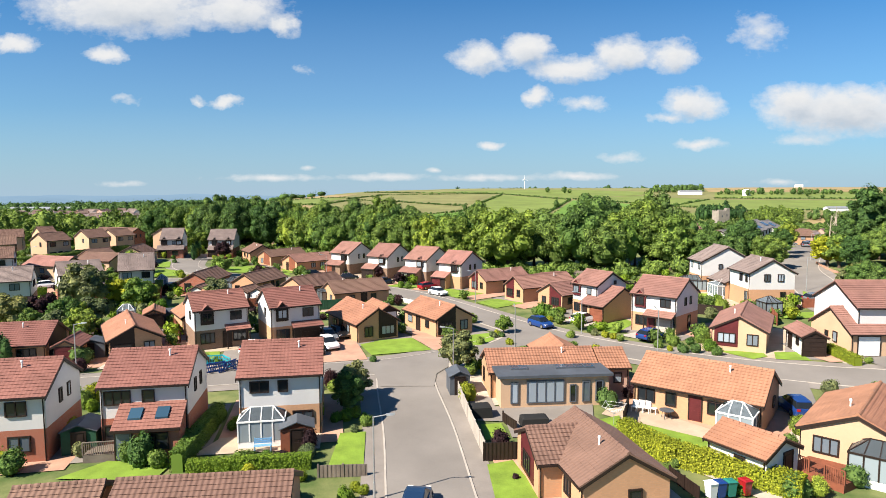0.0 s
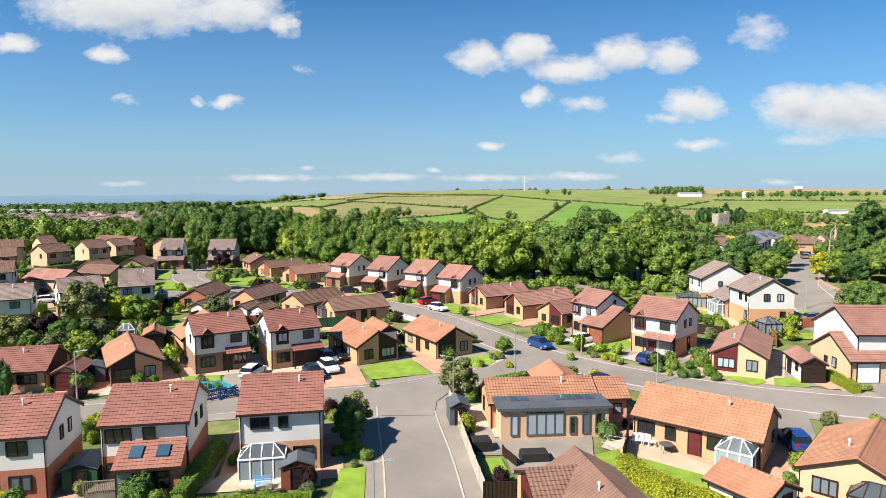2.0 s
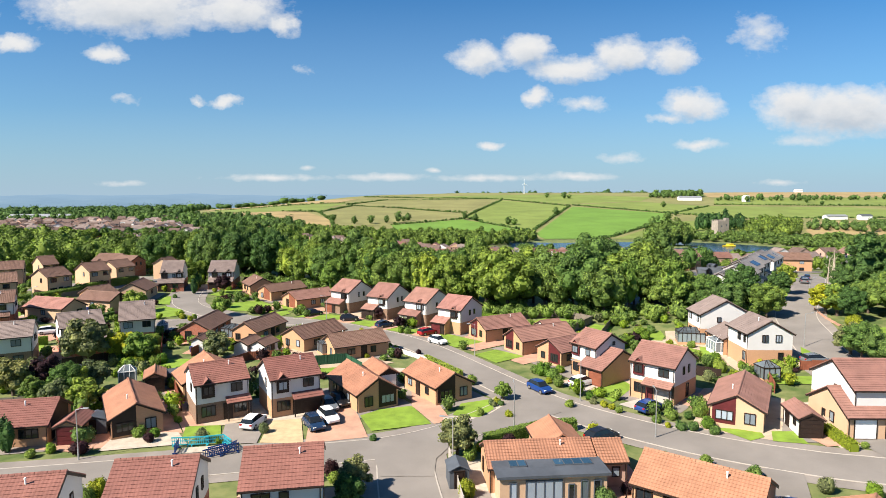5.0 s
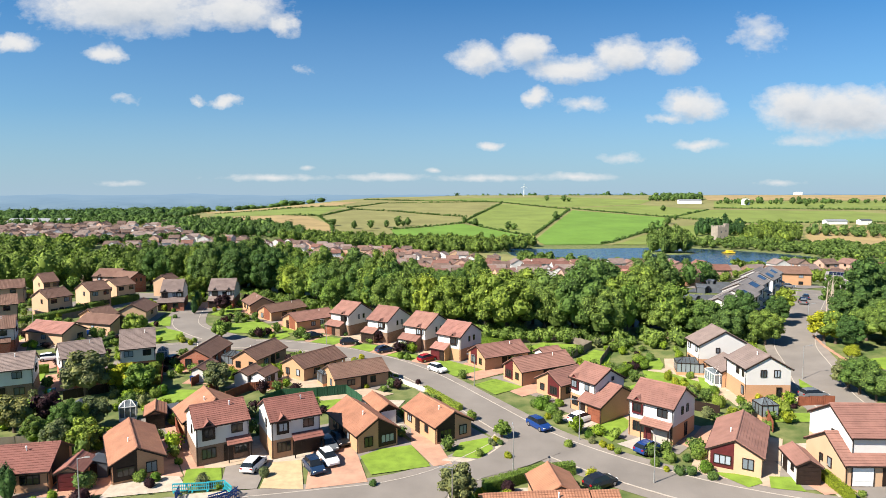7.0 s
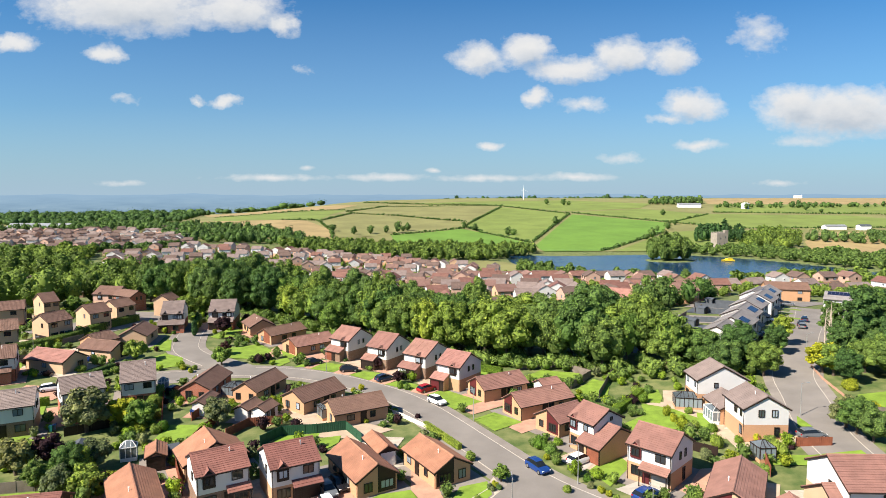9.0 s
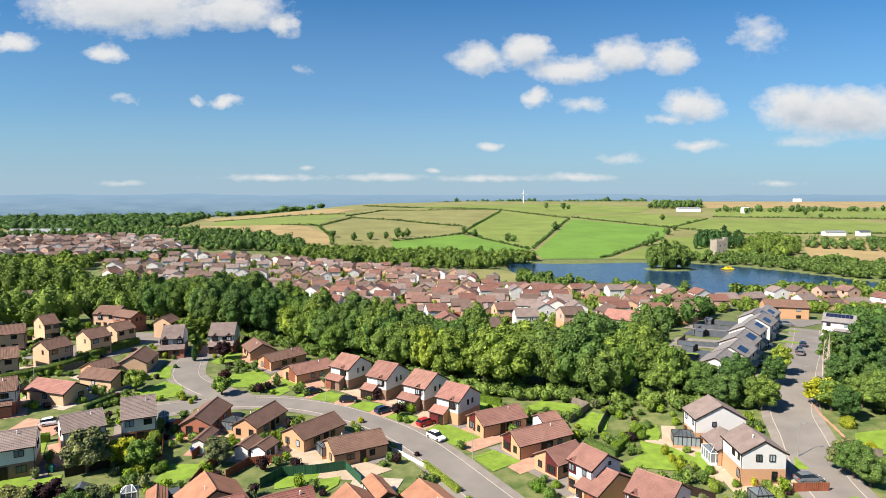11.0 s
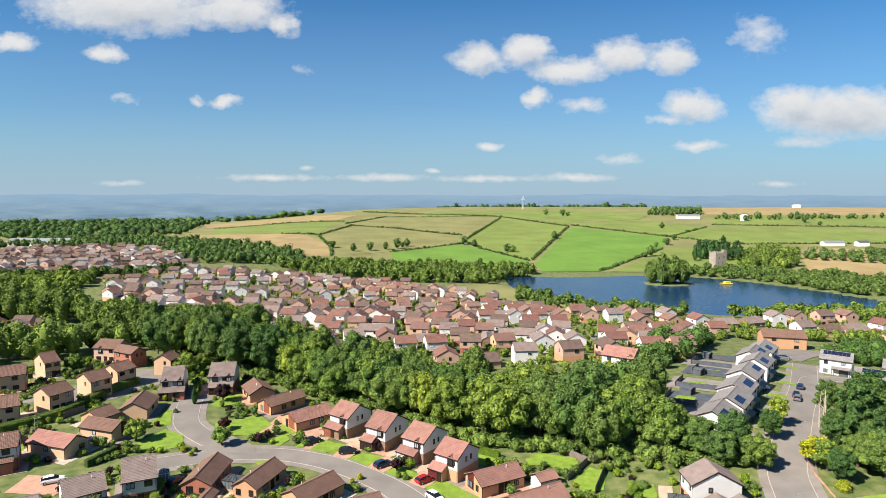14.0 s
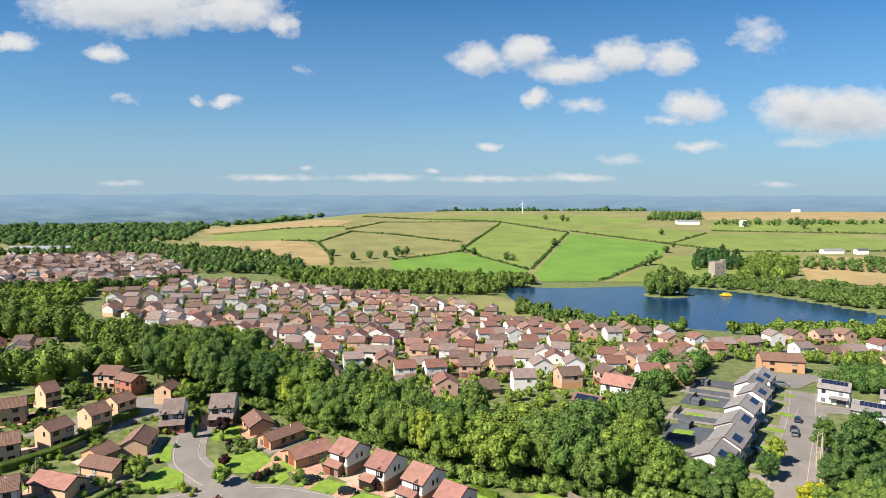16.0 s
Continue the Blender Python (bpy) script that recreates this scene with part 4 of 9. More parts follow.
house("buff bungalow with a red tiled roof and dark gable", -49.9, 69.7, 12.2, 11.0, 7.7, 0.51, 1, "red", "buff", "white", [("clad", "b", -2.6, 2.6, DARKWOOD), ("w", "f", 3.4, 1.5, 2.0, 1.1, 2), ("w", "f", -1.5, 1.5, 1.5, 1.1)], 0.00, "houses of the estate", None, 0.2, "house")
house("detached brick garage with a red tiled roof", -42.1, 69.4, -79.7, 4.4, 3.1, 0.51, 1, "red", "buff", "white", [("g", "b", 0.0, MAROON)], 0.00, "houses of the estate", None, None, "garage")
house("buff bungalow with orange-red roof and dark boarded half gable", -38.1, 74.7, -58.7, 11.3, 6.1, 0.53, 1, "orange", "buff", "white", [("clad", "b", -2.6, -0.1, DARKWOOD), ("w", "b", -1.3, 1.35, 1.9, 1.15, 2), ("w", "b", 1.4, 1.35, 1.2, 1.3, 1), ("w", "f", 2.0, 1.4, 0.9, 1.0, 0), ("d", "f", -0.5, DARKWOOD), ("w", "f", -2.8, 1.4, 1.2, 1.0), ("w", "k", 1.0, 1.4, 1.2, 1.0)], 0.00, "houses of the estate", None, 0.2, "house")
house("open-fronted garage with an orange tiled roof", -41.3, 87.6, -66.4, 4.9, 3.0, 0.50, 1, "orange", "dark", "white", [("g", "b", 0.0, DARKWOOD)], 0.00, "houses of the estate", None, None, "garage")
house("two-storey house with red roof, white upper walls and a front gablet", -28.9, 78.0, 30.9, 6.7, 7.5, 0.48, 2, "red", "dark", "white", [("gablet", -1.7, DARKWOOD), ("w", "f", 1.7, 4.0, 1.4, 1.1), ("w", "f", -1.7, 1.45, 1.7, 1.3, 2), ("porch", 0.3, 3.3, 1.1, 2.35, 2.95, None), ("w", "b", -0.7, 4.1, 0.55, 1.1, 0), ("w", "b", 0.9, 4.1, 0.55, 1.1, 0), ("w", "a", 0.8, 4.0, 0.6, 1.1, 0), ("w", "k", 1.7, 4.0, 1.4, 1.1), ("d", "f", 0.6, DARKWOOD), ("w", "f", 2.1, 1.4, 1.6, 1.3, 2)], 0.00, "houses of the estate", None, 0.2, "house")
house("two-storey house with red roof, white upper walls and integral garage", -20.2, 80.0, 28.9, 6.6, 7.5, 0.51, 2, "red", "buff", "white", [("gablet", -1.7, DARKWOOD), ("w", "f", 1.6, 4.0, 1.4, 1.1), ("w", "f", -1.6, 1.45, 1.7, 1.3, 2), ("porch", -0.6, 3.3, 1.2, 2.35, 2.95, None), ("w", "b", -0.7, 4.1, 0.55, 1.1, 0), ("w", "b", 0.9, 4.1, 0.55, 1.1, 0), ("w", "a", 0.8, 4.0, 0.6, 1.1, 0), ("w", "k", 1.6, 4.0, 1.4, 1.1), ("d", "f", 0.1, DARKWOOD), ("g", "f", 1.9, DARKWOOD)], 0.00, "houses of the estate", None, 0.2, "house")
house("bungalow with a pinkish-brown roof behind two taller houses", -33.2, 87.0, -56.1, 7.1, 9.0, 0.57, 1, "orange", "buff", "white", [], 0.00, "houses of the estate", None, 0.2, "house")
house("buff bungalow with orange roof and dark boarded half gable", -11.0, 83.0, -59.0, 10.7, 6.3, 0.60, 1, "orange", "buff", "white", [("clad", "b", 0.05, 2.6, DARKWOOD), ("w", "b", 1.35, 1.35, 1.9, 1.15, 2), ("w", "b", -1.35, 1.35, 1.2, 1.3, 1), ("w", "f", 2.0, 1.4, 0.9, 1.0, 0), ("d", "f", -0.5, DARKWOOD), ("w", "f", -2.8, 1.4, 1.2, 1.0), ("w", "k", 1.0, 1.4, 1.2, 1.0)], 0.00, "houses of the estate", None, 0.2, "house")
house("white-walled garage with an orange-brown roof and dark gable", -9.2, 90.1, -63.0, 6.8, 3.3, 0.56, 1, "orange", "white", "white", [("clad", "b", -1.2, 1.2, DARKWOOD), ("g", "b", 0.0, WHITEUP)], 0.00, "houses of the estate", None, None, "garage")
house("buff corner bungalow with orange roof and dark boarded half gable", -0.8, 85.2, -58.7, 9.5, 6.2, 0.54, 1, "orange", "buff", "white", [("clad", "b", -2.6, 0.1, DARKWOOD), ("w", "b", -1.3, 1.35, 1.9, 1.15, 2), ("w", "b", 1.4, 1.35, 1.2, 1.3, 1), ("w", "f", 2.0, 1.4, 0.9, 1.0, 0), ("d", "f", -0.5, DARKWOOD), ("w", "f", -2.8, 1.4, 1.2, 1.0), ("w", "k", 1.0, 1.4, 1.2, 1.0)], 0.00, "houses of the estate", None, 0.2, "house")
house("cream bungalow with orange-red roof and maroon boarded half gable", 36.6, 74.7, -120.0, 11.4, 6.3, 0.52, 1, "rose", "cream", "white", [("clad", "b", -2.6, -0.1, MAROON), ("w", "b", -1.3, 1.35, 1.9, 1.15, 2), ("w", "b", 1.4, 1.35, 1.2, 1.3, 1), ("w", "f", 2.0, 1.4, 0.9, 1.0, 0), ("d", "f", -0.5, DARKWOOD), ("w", "f", -2.8, 1.4, 1.2, 1.0), ("w", "k", 1.0, 1.4, 1.2, 1.0)], 0.00, "houses of the estate", None, 0.2, "house")
house("white detached garage with red tiled roof and dark door", 40.9, 69.0, -99.1, 5.1, 2.9, 0.55, 1, "rose", "white", "white", [("clad", "b", -1.1, 1.1, DARKWOOD), ("g", "b", 0.0, DARKWOOD), ("d", "f", -1.2, DARKWOOD), ("w", "f", 0.9, 1.4, 0.7, 0.9, 0)], 0.00, "houses of the estate", None, None, "garage")
house("two-storey house with red tiled roof and white upper walls", 49.7, 70.9, -1.9, 9.0, 9.0, 0.54, 2, "rose", "cream", "white", [("w", "f", 0.2, 4.0, 1.4, 1.0), ("w", "a", 0.8, 4.1, 0.6, 0.9, 0)], 0.00, "houses of the estate", None, 0.2, "house")
house("garage wing with red tiled roof and white garage door", 47.8, 69.4, -1.2, 8.0, 8.2, 0.57, 1, "rose", "cream", "cream", [("g", "f", -1.9, WHITEUP), ("d", "f", 0.8, DARKWOOD), ("w", "a", 1.0, 1.5, 0.8, 1.2, 0), ("w", "a", -0.6, 1.3, 0.6, 1.2, 0)], 0.00, "houses of the estate", None, None, "house")
house("two-storey house with red roof, white upper walls and integral garage", 29.8, 82.5, -44.4, 6.5, 7.4, 0.57, 2, "rose", "buff", "white", [("gablet", -1.8, MAROON), ("w", "f", 1.6, 4.0, 1.4, 1.1), ("w", "f", -1.6, 1.45, 1.7, 1.3, 2), ("porch", -0.9, 3.1, 1.3, 2.35, 3.0, None), ("w", "b", -0.7, 4.1, 0.55, 1.1, 0), ("w", "b", 0.9, 4.1, 0.55, 1.1, 0), ("w", "a", 0.8, 4.0, 0.6, 1.1, 0), ("w", "k", 1.6, 4.0, 1.4, 1.1), ("d", "f", -0.3, MAROON), ("g", "f", 1.6, KERB), ("w", "b", 0.5, 1.3, 0.8, 1.8, 0)], 0.00, "houses of the estate", None, None, "house")
house("two-storey house with red tiled roof and white upper walls", 23.5, 92.6, -56.9, 5.3, 6.8, 0.54, 2, "rose", "buff", "white", [("gablet", -1.5, MAROON), ("w", "f", 0.9, 4.0, 0.9, 1.0, 0), ("w", "f", -1.5, 1.4, 1.2, 1.3), ("w", "b", 0.6, 5.2, 0.5, 0.6, 0)], 0.00, "houses of the estate", None, None, "house")
house("garage wing with a red sloping roof and rooflight", 24.8, 90.2, -54.2, 4.5, 9.5, 0.49, 1, "rose", "buff", "white", [("g", "f", 0.9, TIMBERFENCE), ("d", "f", -1.4, DARKWOOD)], 0.00, "houses of the estate", None, None, "house")
house("buff bungalow with red roof and maroon boarded gable", 19.9, 100.5, 35.8, 7.2, 6.0, 0.57, 1, "rose", "buff", "white", [("clad", "a", -0.1, 2.4, MAROON), ("w", "a", 1.2, 1.3, 1.6, 1.3, 3), ("w", "f", -1.6, 1.4, 1.2, 1.1), ("w", "a", -1.3, 1.3, 0.9, 1.1, 0)], 0.00, "houses of the estate", None, None, "house")
house("buff bungalow with red roof and maroon boarded half gable", 17.3, 109.2, 29.2, 12.0, 6.1, 0.60, 1, "rose", "buff", "white", [("clad", "a", -2.2, 0.1, MAROON), ("w", "a", -1.1, 1.3, 1.7, 1.3, 2), ("w", "a", 1.4, 1.4, 0.9, 1.2, 0), ("d", "f", -0.6, DARKWOOD), ("w", "f", 0.8, 1.3, 1.2, 1.6), ("w", "f", 3.0, 1.4, 1.0, 1.0)], 0.00, "houses of the estate", None, 0.2, "house")
house("buff bungalow with red roof and maroon boarded half gable", 10.9, 118.8, 28.5, 10.3, 6.7, 0.53, 1, "rose", "buff", "white", [("clad", "a", -2.2, 0.1, MAROON), ("w", "a", -1.1, 1.3, 1.7, 1.3, 2), ("w", "a", 1.4, 1.4, 0.9, 1.2, 0), ("d", "f", -0.6, DARKWOOD), ("w", "f", 0.8, 1.3, 1.2, 1.6), ("w", "f", 3.0, 1.4, 1.0, 1.0)], 0.00, "houses of the estate", None, 0.2, "house")
house("small garage with a red tiled roof", 20.5, 118.1, 26.9, 4.5, 4.0, 0.50, 1, "rose", "white", "white", (), 0.00, "houses of the estate", None, None, "garage")
house("two-storey house with red roof, white upper walls and gablet window", 3.5, 125.0, -37.2, 6.1, 8.1, 0.56, 2, "bright", "buff", "white", [("gablet", 1.2, DARKWOOD), ("w", "f", 1.5, 4.0, 1.4, 1.1), ("w", "f", -1.5, 1.45, 1.7, 1.3, 2), ("porch", -3.3, 0.4, 2.0, 2.3, 3.3, "buff", [("d", -2.0, 0.03, 2.2, 2.05, MAROON), ("d", -0.4, 0.05, 0.9, 2.0, DARKWOOD)]), ("w", "b", -0.7, 4.1, 0.55, 1.1, 0), ("w", "b", 0.9, 4.1, 0.55, 1.1, 0), ("w", "a", 0.8, 4.0, 0.6, 1.1, 0), ("w", "k", 1.5, 4.0, 1.4, 1.1)], 0.00, "row of houses along the curve", None, None, "house")
house("two-storey house with red roof, white upper walls and gablet window", -3.3, 133.9, -36.1, 6.3, 9.3, 0.53, 2, "rose", "dark", "white", [("gablet", 1.2, DARKWOOD), ("w", "f", 1.6, 4.0, 1.4, 1.1), ("w", "f", -1.6, 1.45, 1.7, 1.3, 2), ("porch", -3.3, 1.8, 2.0, 2.3, 3.3, "dark", [("d", -2.0, 0.03, 2.2, 2.05, WHITEUP), ("d", -0.4, 0.05, 0.9, 2.0, DARKWOOD)]), ("w", "b", -0.7, 4.1, 0.55, 1.1, 0), ("w", "b", 0.9, 4.1, 0.55, 1.1, 0), ("w", "a", 0.8, 4.0, 0.6, 1.1, 0), ("w", "k", 1.6, 4.0, 1.4, 1.1)], 0.00, "row of houses along the curve", None, None, "house")
house("two-storey house with red roof, white upper walls and gablet window", -12.2, 140.6, -32.6, 6.1, 9.3, 0.56, 2, "rose", "dark", "white", [("gablet", 1.2, DARKWOOD), ("w", "f", 1.5, 4.0, 1.4, 1.1), ("w", "f", -1.5, 1.45, 1.7, 1.3, 2), ("porch", -3.3, 0.4, 2.0, 2.3, 3.3, "dark", [("d", -2.0, 0.03, 2.2, 2.05, DARKWOOD), ("d", -0.4, 0.05, 0.9, 2.0, DARKWOOD)]), ("w", "b", -0.7, 4.1, 0.55, 1.1, 0), ("w", "b", 0.9, 4.1, 0.55, 1.1, 0), ("w", "a", 0.8, 4.0, 0.6, 1.1, 0), ("w", "k", 1.5, 4.0, 1.4, 1.1)], 0.00, "row of houses along the curve", None, None, "house")
house("two-storey house with red roof, white upper walls and gablet window", -21.8, 147.8, -36.0, 6.4, 8.6, 0.56, 2, "rose", "dark", "white", [("gablet", 1.2, DARKWOOD), ("w", "f", 1.6, 4.0, 1.4, 1.1), ("w", "f", -1.6, 1.45, 1.7, 1.3, 2), ("porch", -3.3, 1.8, 2.0, 2.3, 3.3, "dark", [("d", -2.0, 0.03, 2.2, 2.05, TIMBERFENCE), ("d", -0.4, 0.05, 0.9, 2.0, DARKWOOD)]), ("w", "b", -0.7, 4.1, 0.55, 1.1, 0), ("w", "b", 0.9, 4.1, 0.55, 1.1, 0), ("w", "a", 0.8, 4.0, 0.6, 1.1, 0), ("w", "k", 1.6, 4.0, 1.4, 1.1)], 0.00, "row of houses along the curve", None, None, "house")
house("brick bungalow with a red tiled roof", -33.1, 152.9, 42.7, 11.2, 7.8, 0.42, 1, "rose", "buff", "white", [("clad", "a", -0.2, 2.6, TIMBERFENCE), ("w", "f", -1.0, 1.4, 1.2, 1.1), ("w", "f", 1.5, 1.4, 1.2, 1.1), ("d", "a", -1.0, DARKWOOD)], 0.00, "houses of the estate", None, 0.2, "house")
house("buff bungalow with a brown tiled roof", -42.4, 163.3, 51.2, 11.6, 6.3, 0.50, 1, "brown", "buff", "white", [("clad", "a", -0.2, 2.1, TIMBERFENCE), ("w", "f", -1.5, 1.4, 1.4, 1.1), ("w", "f", 1.5, 1.4, 1.2, 1.1), ("w", "a", -1.0, 1.3, 1.0, 1.3)], 0.00, "houses of the estate", None, 0.2, "house")
house("buff bungalow with a brown tiled roof", -51.2, 171.5, -59.2, 9.5, 7.3, 0.54, 1, "brown", "buff", "white", [("w", "f", -1.5, 1.4, 1.4, 1.1), ("w", "f", 1.5, 1.4, 1.2, 1.1)], 0.00, "houses of the estate", None, 0.2, "house")
house("two-storey house with grey roof, pale upper walls and red brick below", -63.0, 178.4, 9.5, 7.2, 10.7, 0.50, 2, "grey", "brick", "white", [("gablet", -1.7, DARKWOOD), ("w", "f", 0.8, 4.0, 1.1, 1.0), ("gablet", 2.0, DARKWOOD), ("porch", -3.4, 3.4, 2.2, 2.3, 3.4, "brick", [("d", -2.0, 0.03, 2.2, 2.0, DARKWOOD), ("w", 1.2, 1.4, 1.4, 1.2)])], 0.00, "houses of the estate", None, None, "house")
house("two-storey house with grey roof, pale upper walls and red brick below", -74.6, 171.9, 14.4, 5.7, 10.7, 0.51, 2, "grey", "brick", "white", [("gablet", -1.7, DARKWOOD), ("w", "f", 0.8, 4.0, 1.1, 1.0), ("gablet", 2.0, DARKWOOD), ("porch", -3.4, 3.4, 2.2, 2.3, 3.4, "brick", [("d", -2.0, 0.03, 2.2, 2.0, DARKWOOD), ("w", 1.2, 1.4, 1.4, 1.2)])], 0.00, "houses of the estate", None, None, "house")
house("red brick bungalow with a brown tiled roof", -46.2, 120.0, -91.5, 11.4, 6.2, 0.55, 1, "brown", "brick", "white", [("w", "b", -1.2, 1.3, 1.2, 1.7, 1), ("w", "b", 1.2, 1.4, 1.0, 1.0), ("w", "k", -2.0, 1.4, 1.2, 1.1), ("w", "k", 2.0, 1.4, 1.2, 1.1)], 0.00, "houses of the estate", None, 0.2, "house")
house("buff bungalow with a brown tiled roof", -35.3, 118.7, -107.7, 10.5, 5.8, 0.59, 1, "brown", "buff", "white", [("w", "b", -1.4, 1.3, 1.0, 1.2, 1), ("w", "b", 1.4, 1.4, 0.9, 1.2, 0), ("w", "k", -2.0, 1.4, 1.4, 1.0), ("w", "k", 2.0, 1.4, 1.0, 1.1), ("d", "k", 0.3, DARKWOOD)], 0.00, "houses of the estate", None, 0.2, "house")
house("buff bungalow with a brown tiled roof", -23.8, 113.6, -126.9, 10.4, 6.7, 0.51, 1, "brown", "buff", "white", [("w", "b", -1.4, 1.3, 1.0, 1.2, 1), ("w", "b", 1.4, 1.4, 0.9, 1.2, 0), ("w", "k", -2.0, 1.4, 1.4, 1.0), ("w", "k", 2.0, 1.4, 1.0, 1.1), ("d", "k", 0.3, DARKWOOD)], 0.00, "houses of the estate", None, 0.2, "house")
house("buff bungalow with a brown tiled roof", -15.2, 106.7, -150.6, 10.1, 7.0, 0.48, 1, "brown", "buff", "white", [("w", "b", -1.4, 1.3, 1.0, 1.2, 1), ("w", "b", 1.4, 1.4, 0.9, 1.2, 0), ("w", "k", -2.0, 1.4, 1.4, 1.0), ("w", "k", 2.0, 1.4, 1.0, 1.1), ("d", "k", 0.3, DARKWOOD)], 0.00, "houses of the estate", None, 0.2, "house")
house("white-walled garage with a brown tiled roof", -42.8, 110.0, -94.7, 5.9, 2.8, 0.50, 1, "brown", "white", "white", [("d", "k", 0.4, DARKWOOD), ("w", "k", -1.0, 1.4, 0.7, 0.8, 0)], 0.00, "houses of the estate", None, None, "garage")
house("white-walled garage with a brown tiled roof", -34.0, 106.8, -103.8, 4.9, 3.2, 0.50, 1, "brown", "white", "white", [("d", "k", 0.4, DARKWOOD), ("w", "k", -1.0, 1.4, 0.7, 0.8, 0)], 0.00, "houses of the estate", None, None, "garage")
house("white-walled garage with a brown tiled roof", -30.9, 106.0, -107.0, 4.4, 3.4, 0.53, 1, "brown", "white", "white", [("d", "k", 0.4, DARKWOOD), ("w", "k", -1.0, 1.4, 0.7, 0.8, 0)], 0.00, "houses of the estate", None, None, "garage")
house("two-storey house with grey-brown roof, white upper walls over brick", -57.3, 115.5, 25.1, 6.1, 10.5, 0.50, 2, "grey", "brick", "white", [("w", "f", -1.5, 4.0, 1.5, 1.1), ("w", "f", 1.5, 4.0, 1.4, 1.1), ("w", "f", -1.5, 1.45, 1.7, 1.3, 2), ("w", "f", 1.6, 1.4, 1.5, 1.2), ("d", "f", 0.2, DARKWOOD), ("w", "b", -0.7, 4.1, 0.55, 1.1, 0), ("w", "b", 0.9, 4.1, 0.55, 1.1, 0), ("w", "a", 0.8, 4.0, 0.6, 1.1, 0), ("w", "k", 1.5, 4.0, 1.4, 1.1)], 0.00, "houses of the estate", None, 0.2, "house")
house("two-storey house with grey-brown roof and a lean-to front", -64.2, 108.6, 37.6, 6.9, 8.1, 0.50, 2, "grey", "brick", "white", [("w", "f", -1.6, 4.0, 1.5, 1.1), ("w", "f", 1.7, 4.0, 1.4, 1.1), ("w", "f", -1.7, 1.45, 1.7, 1.3, 2), ("porch", -2.0, 3.4, 2.6, 2.3, 3.5, "brick"), ("w", "b", -0.7, 4.1, 0.55, 1.1, 0), ("w", "b", 0.9, 4.1, 0.55, 1.1, 0), ("w", "a", 0.8, 4.0, 0.6, 1.1, 0), ("w", "k", 1.7, 4.0, 1.4, 1.1)], 0.00, "houses of the estate", None, 0.2, "house")
house("two-storey house with grey-brown roof and white upper walls", -71.8, 99.8, 27.0, 9.5, 8.0, 0.50, 2, "grey", "dark", "white", [("w", "f", -2.3, 4.0, 1.5, 1.1), ("w", "f", 2.4, 4.0, 1.4, 1.1), ("w", "f", -2.4, 1.45, 1.7, 1.3, 2), ("w", "f", 2.6, 1.4, 1.5, 1.2), ("d", "f", 0.2, DARKWOOD), ("w", "b", -0.7, 4.1, 0.55, 1.1, 0), ("w", "b", 0.9, 4.1, 0.55, 1.1, 0), ("w", "a", 0.8, 4.0, 0.6, 1.1, 0), ("w", "k", 2.4, 4.0, 1.4, 1.1)], 0.00, "houses of the estate", None, 0.2, "house")
house("two-storey house with dark red roof and front gablets", -91.8, 125.3, 30.0, 8.5, 8.0, 0.50, 2, "brown", "brick", "white", [("gablet", -1.5, DARKWOOD), ("w", "f", 2.1, 4.0, 1.4, 1.1), ("w", "f", -2.1, 1.45, 1.7, 1.3, 2), ("porch", -3.0, 3.4, 1.6, 2.3, 3.1, "brick"), ("w", "b", -0.7, 4.1, 0.55, 1.1, 0), ("w", "b", 0.9, 4.1, 0.55, 1.1, 0), ("w", "a", 0.8, 4.0, 0.6, 1.1, 0), ("w", "k", 2.1, 4.0, 1.4, 1.1)], 0.00, "houses of the estate", None, 0.2, "house")
house("bungalow with a bright orange tiled roof", -83.8, 133.1, -18.4, 11.2, 6.5, 0.55, 1, "bright", "cream", "white", [("w", "b", 1.2, 1.3, 1.3, 1.1), ("w", "f", 0.0, 1.4, 1.2, 1.0)], 0.00, "houses of the estate", None, None, "house")
house("cream bungalow with a brown tiled roof", -78.0, 141.6, -18.0, 10.0, 6.0, 0.54, 1, "brown", "cream", "white", [("clad", "b", -0.1, 2.4, DARKWOOD), ("w", "b", 1.2, 1.2, 1.5, 1.2), ("w", "f", -0.5, 1.5, 0.9, 1.0, 0)], 0.00, "houses of the estate", None, None, "house")
house("cream bungalow with a brown tiled roof and blank gable", -77.0, 155.7, -80.8, 10.1, 7.3, 0.53, 1, "brown", "cream", "white", [("w", "k", 0.0, 1.4, 1.4, 1.0)], 0.00, "houses of the estate", None, None, "house")
house("low bungalow with a brown tiled roof", -82.6, 148.0, 65.4, 5.8, 7.0, 0.48, 1, "brown", "buff", "white", (), 0.00, "houses of the estate", None, None, "house")
house("cream two-storey house with a brown tiled roof", -106.2, 146.4, 35.0, 9.0, 8.0, 0.50, 2, "brown", "cream", "cream", [("w", "f", -2.2, 4.0, 1.5, 1.1), ("w", "f", 2.2, 4.0, 1.4, 1.1), ("w", "f", -2.2, 1.45, 1.7, 1.3, 2), ("w", "f", 2.4, 1.4, 1.5, 1.2), ("d", "f", 0.2, DARKWOOD), ("w", "b", -0.7, 4.1, 0.55, 1.1, 0), ("w", "b", 0.9, 4.1, 0.55, 1.1, 0), ("w", "a", 0.8, 4.0, 0.6, 1.1, 0), ("w", "k", 2.2, 4.0, 1.4, 1.1)], 0.00, "cream houses round the upper close", None, None, "house")
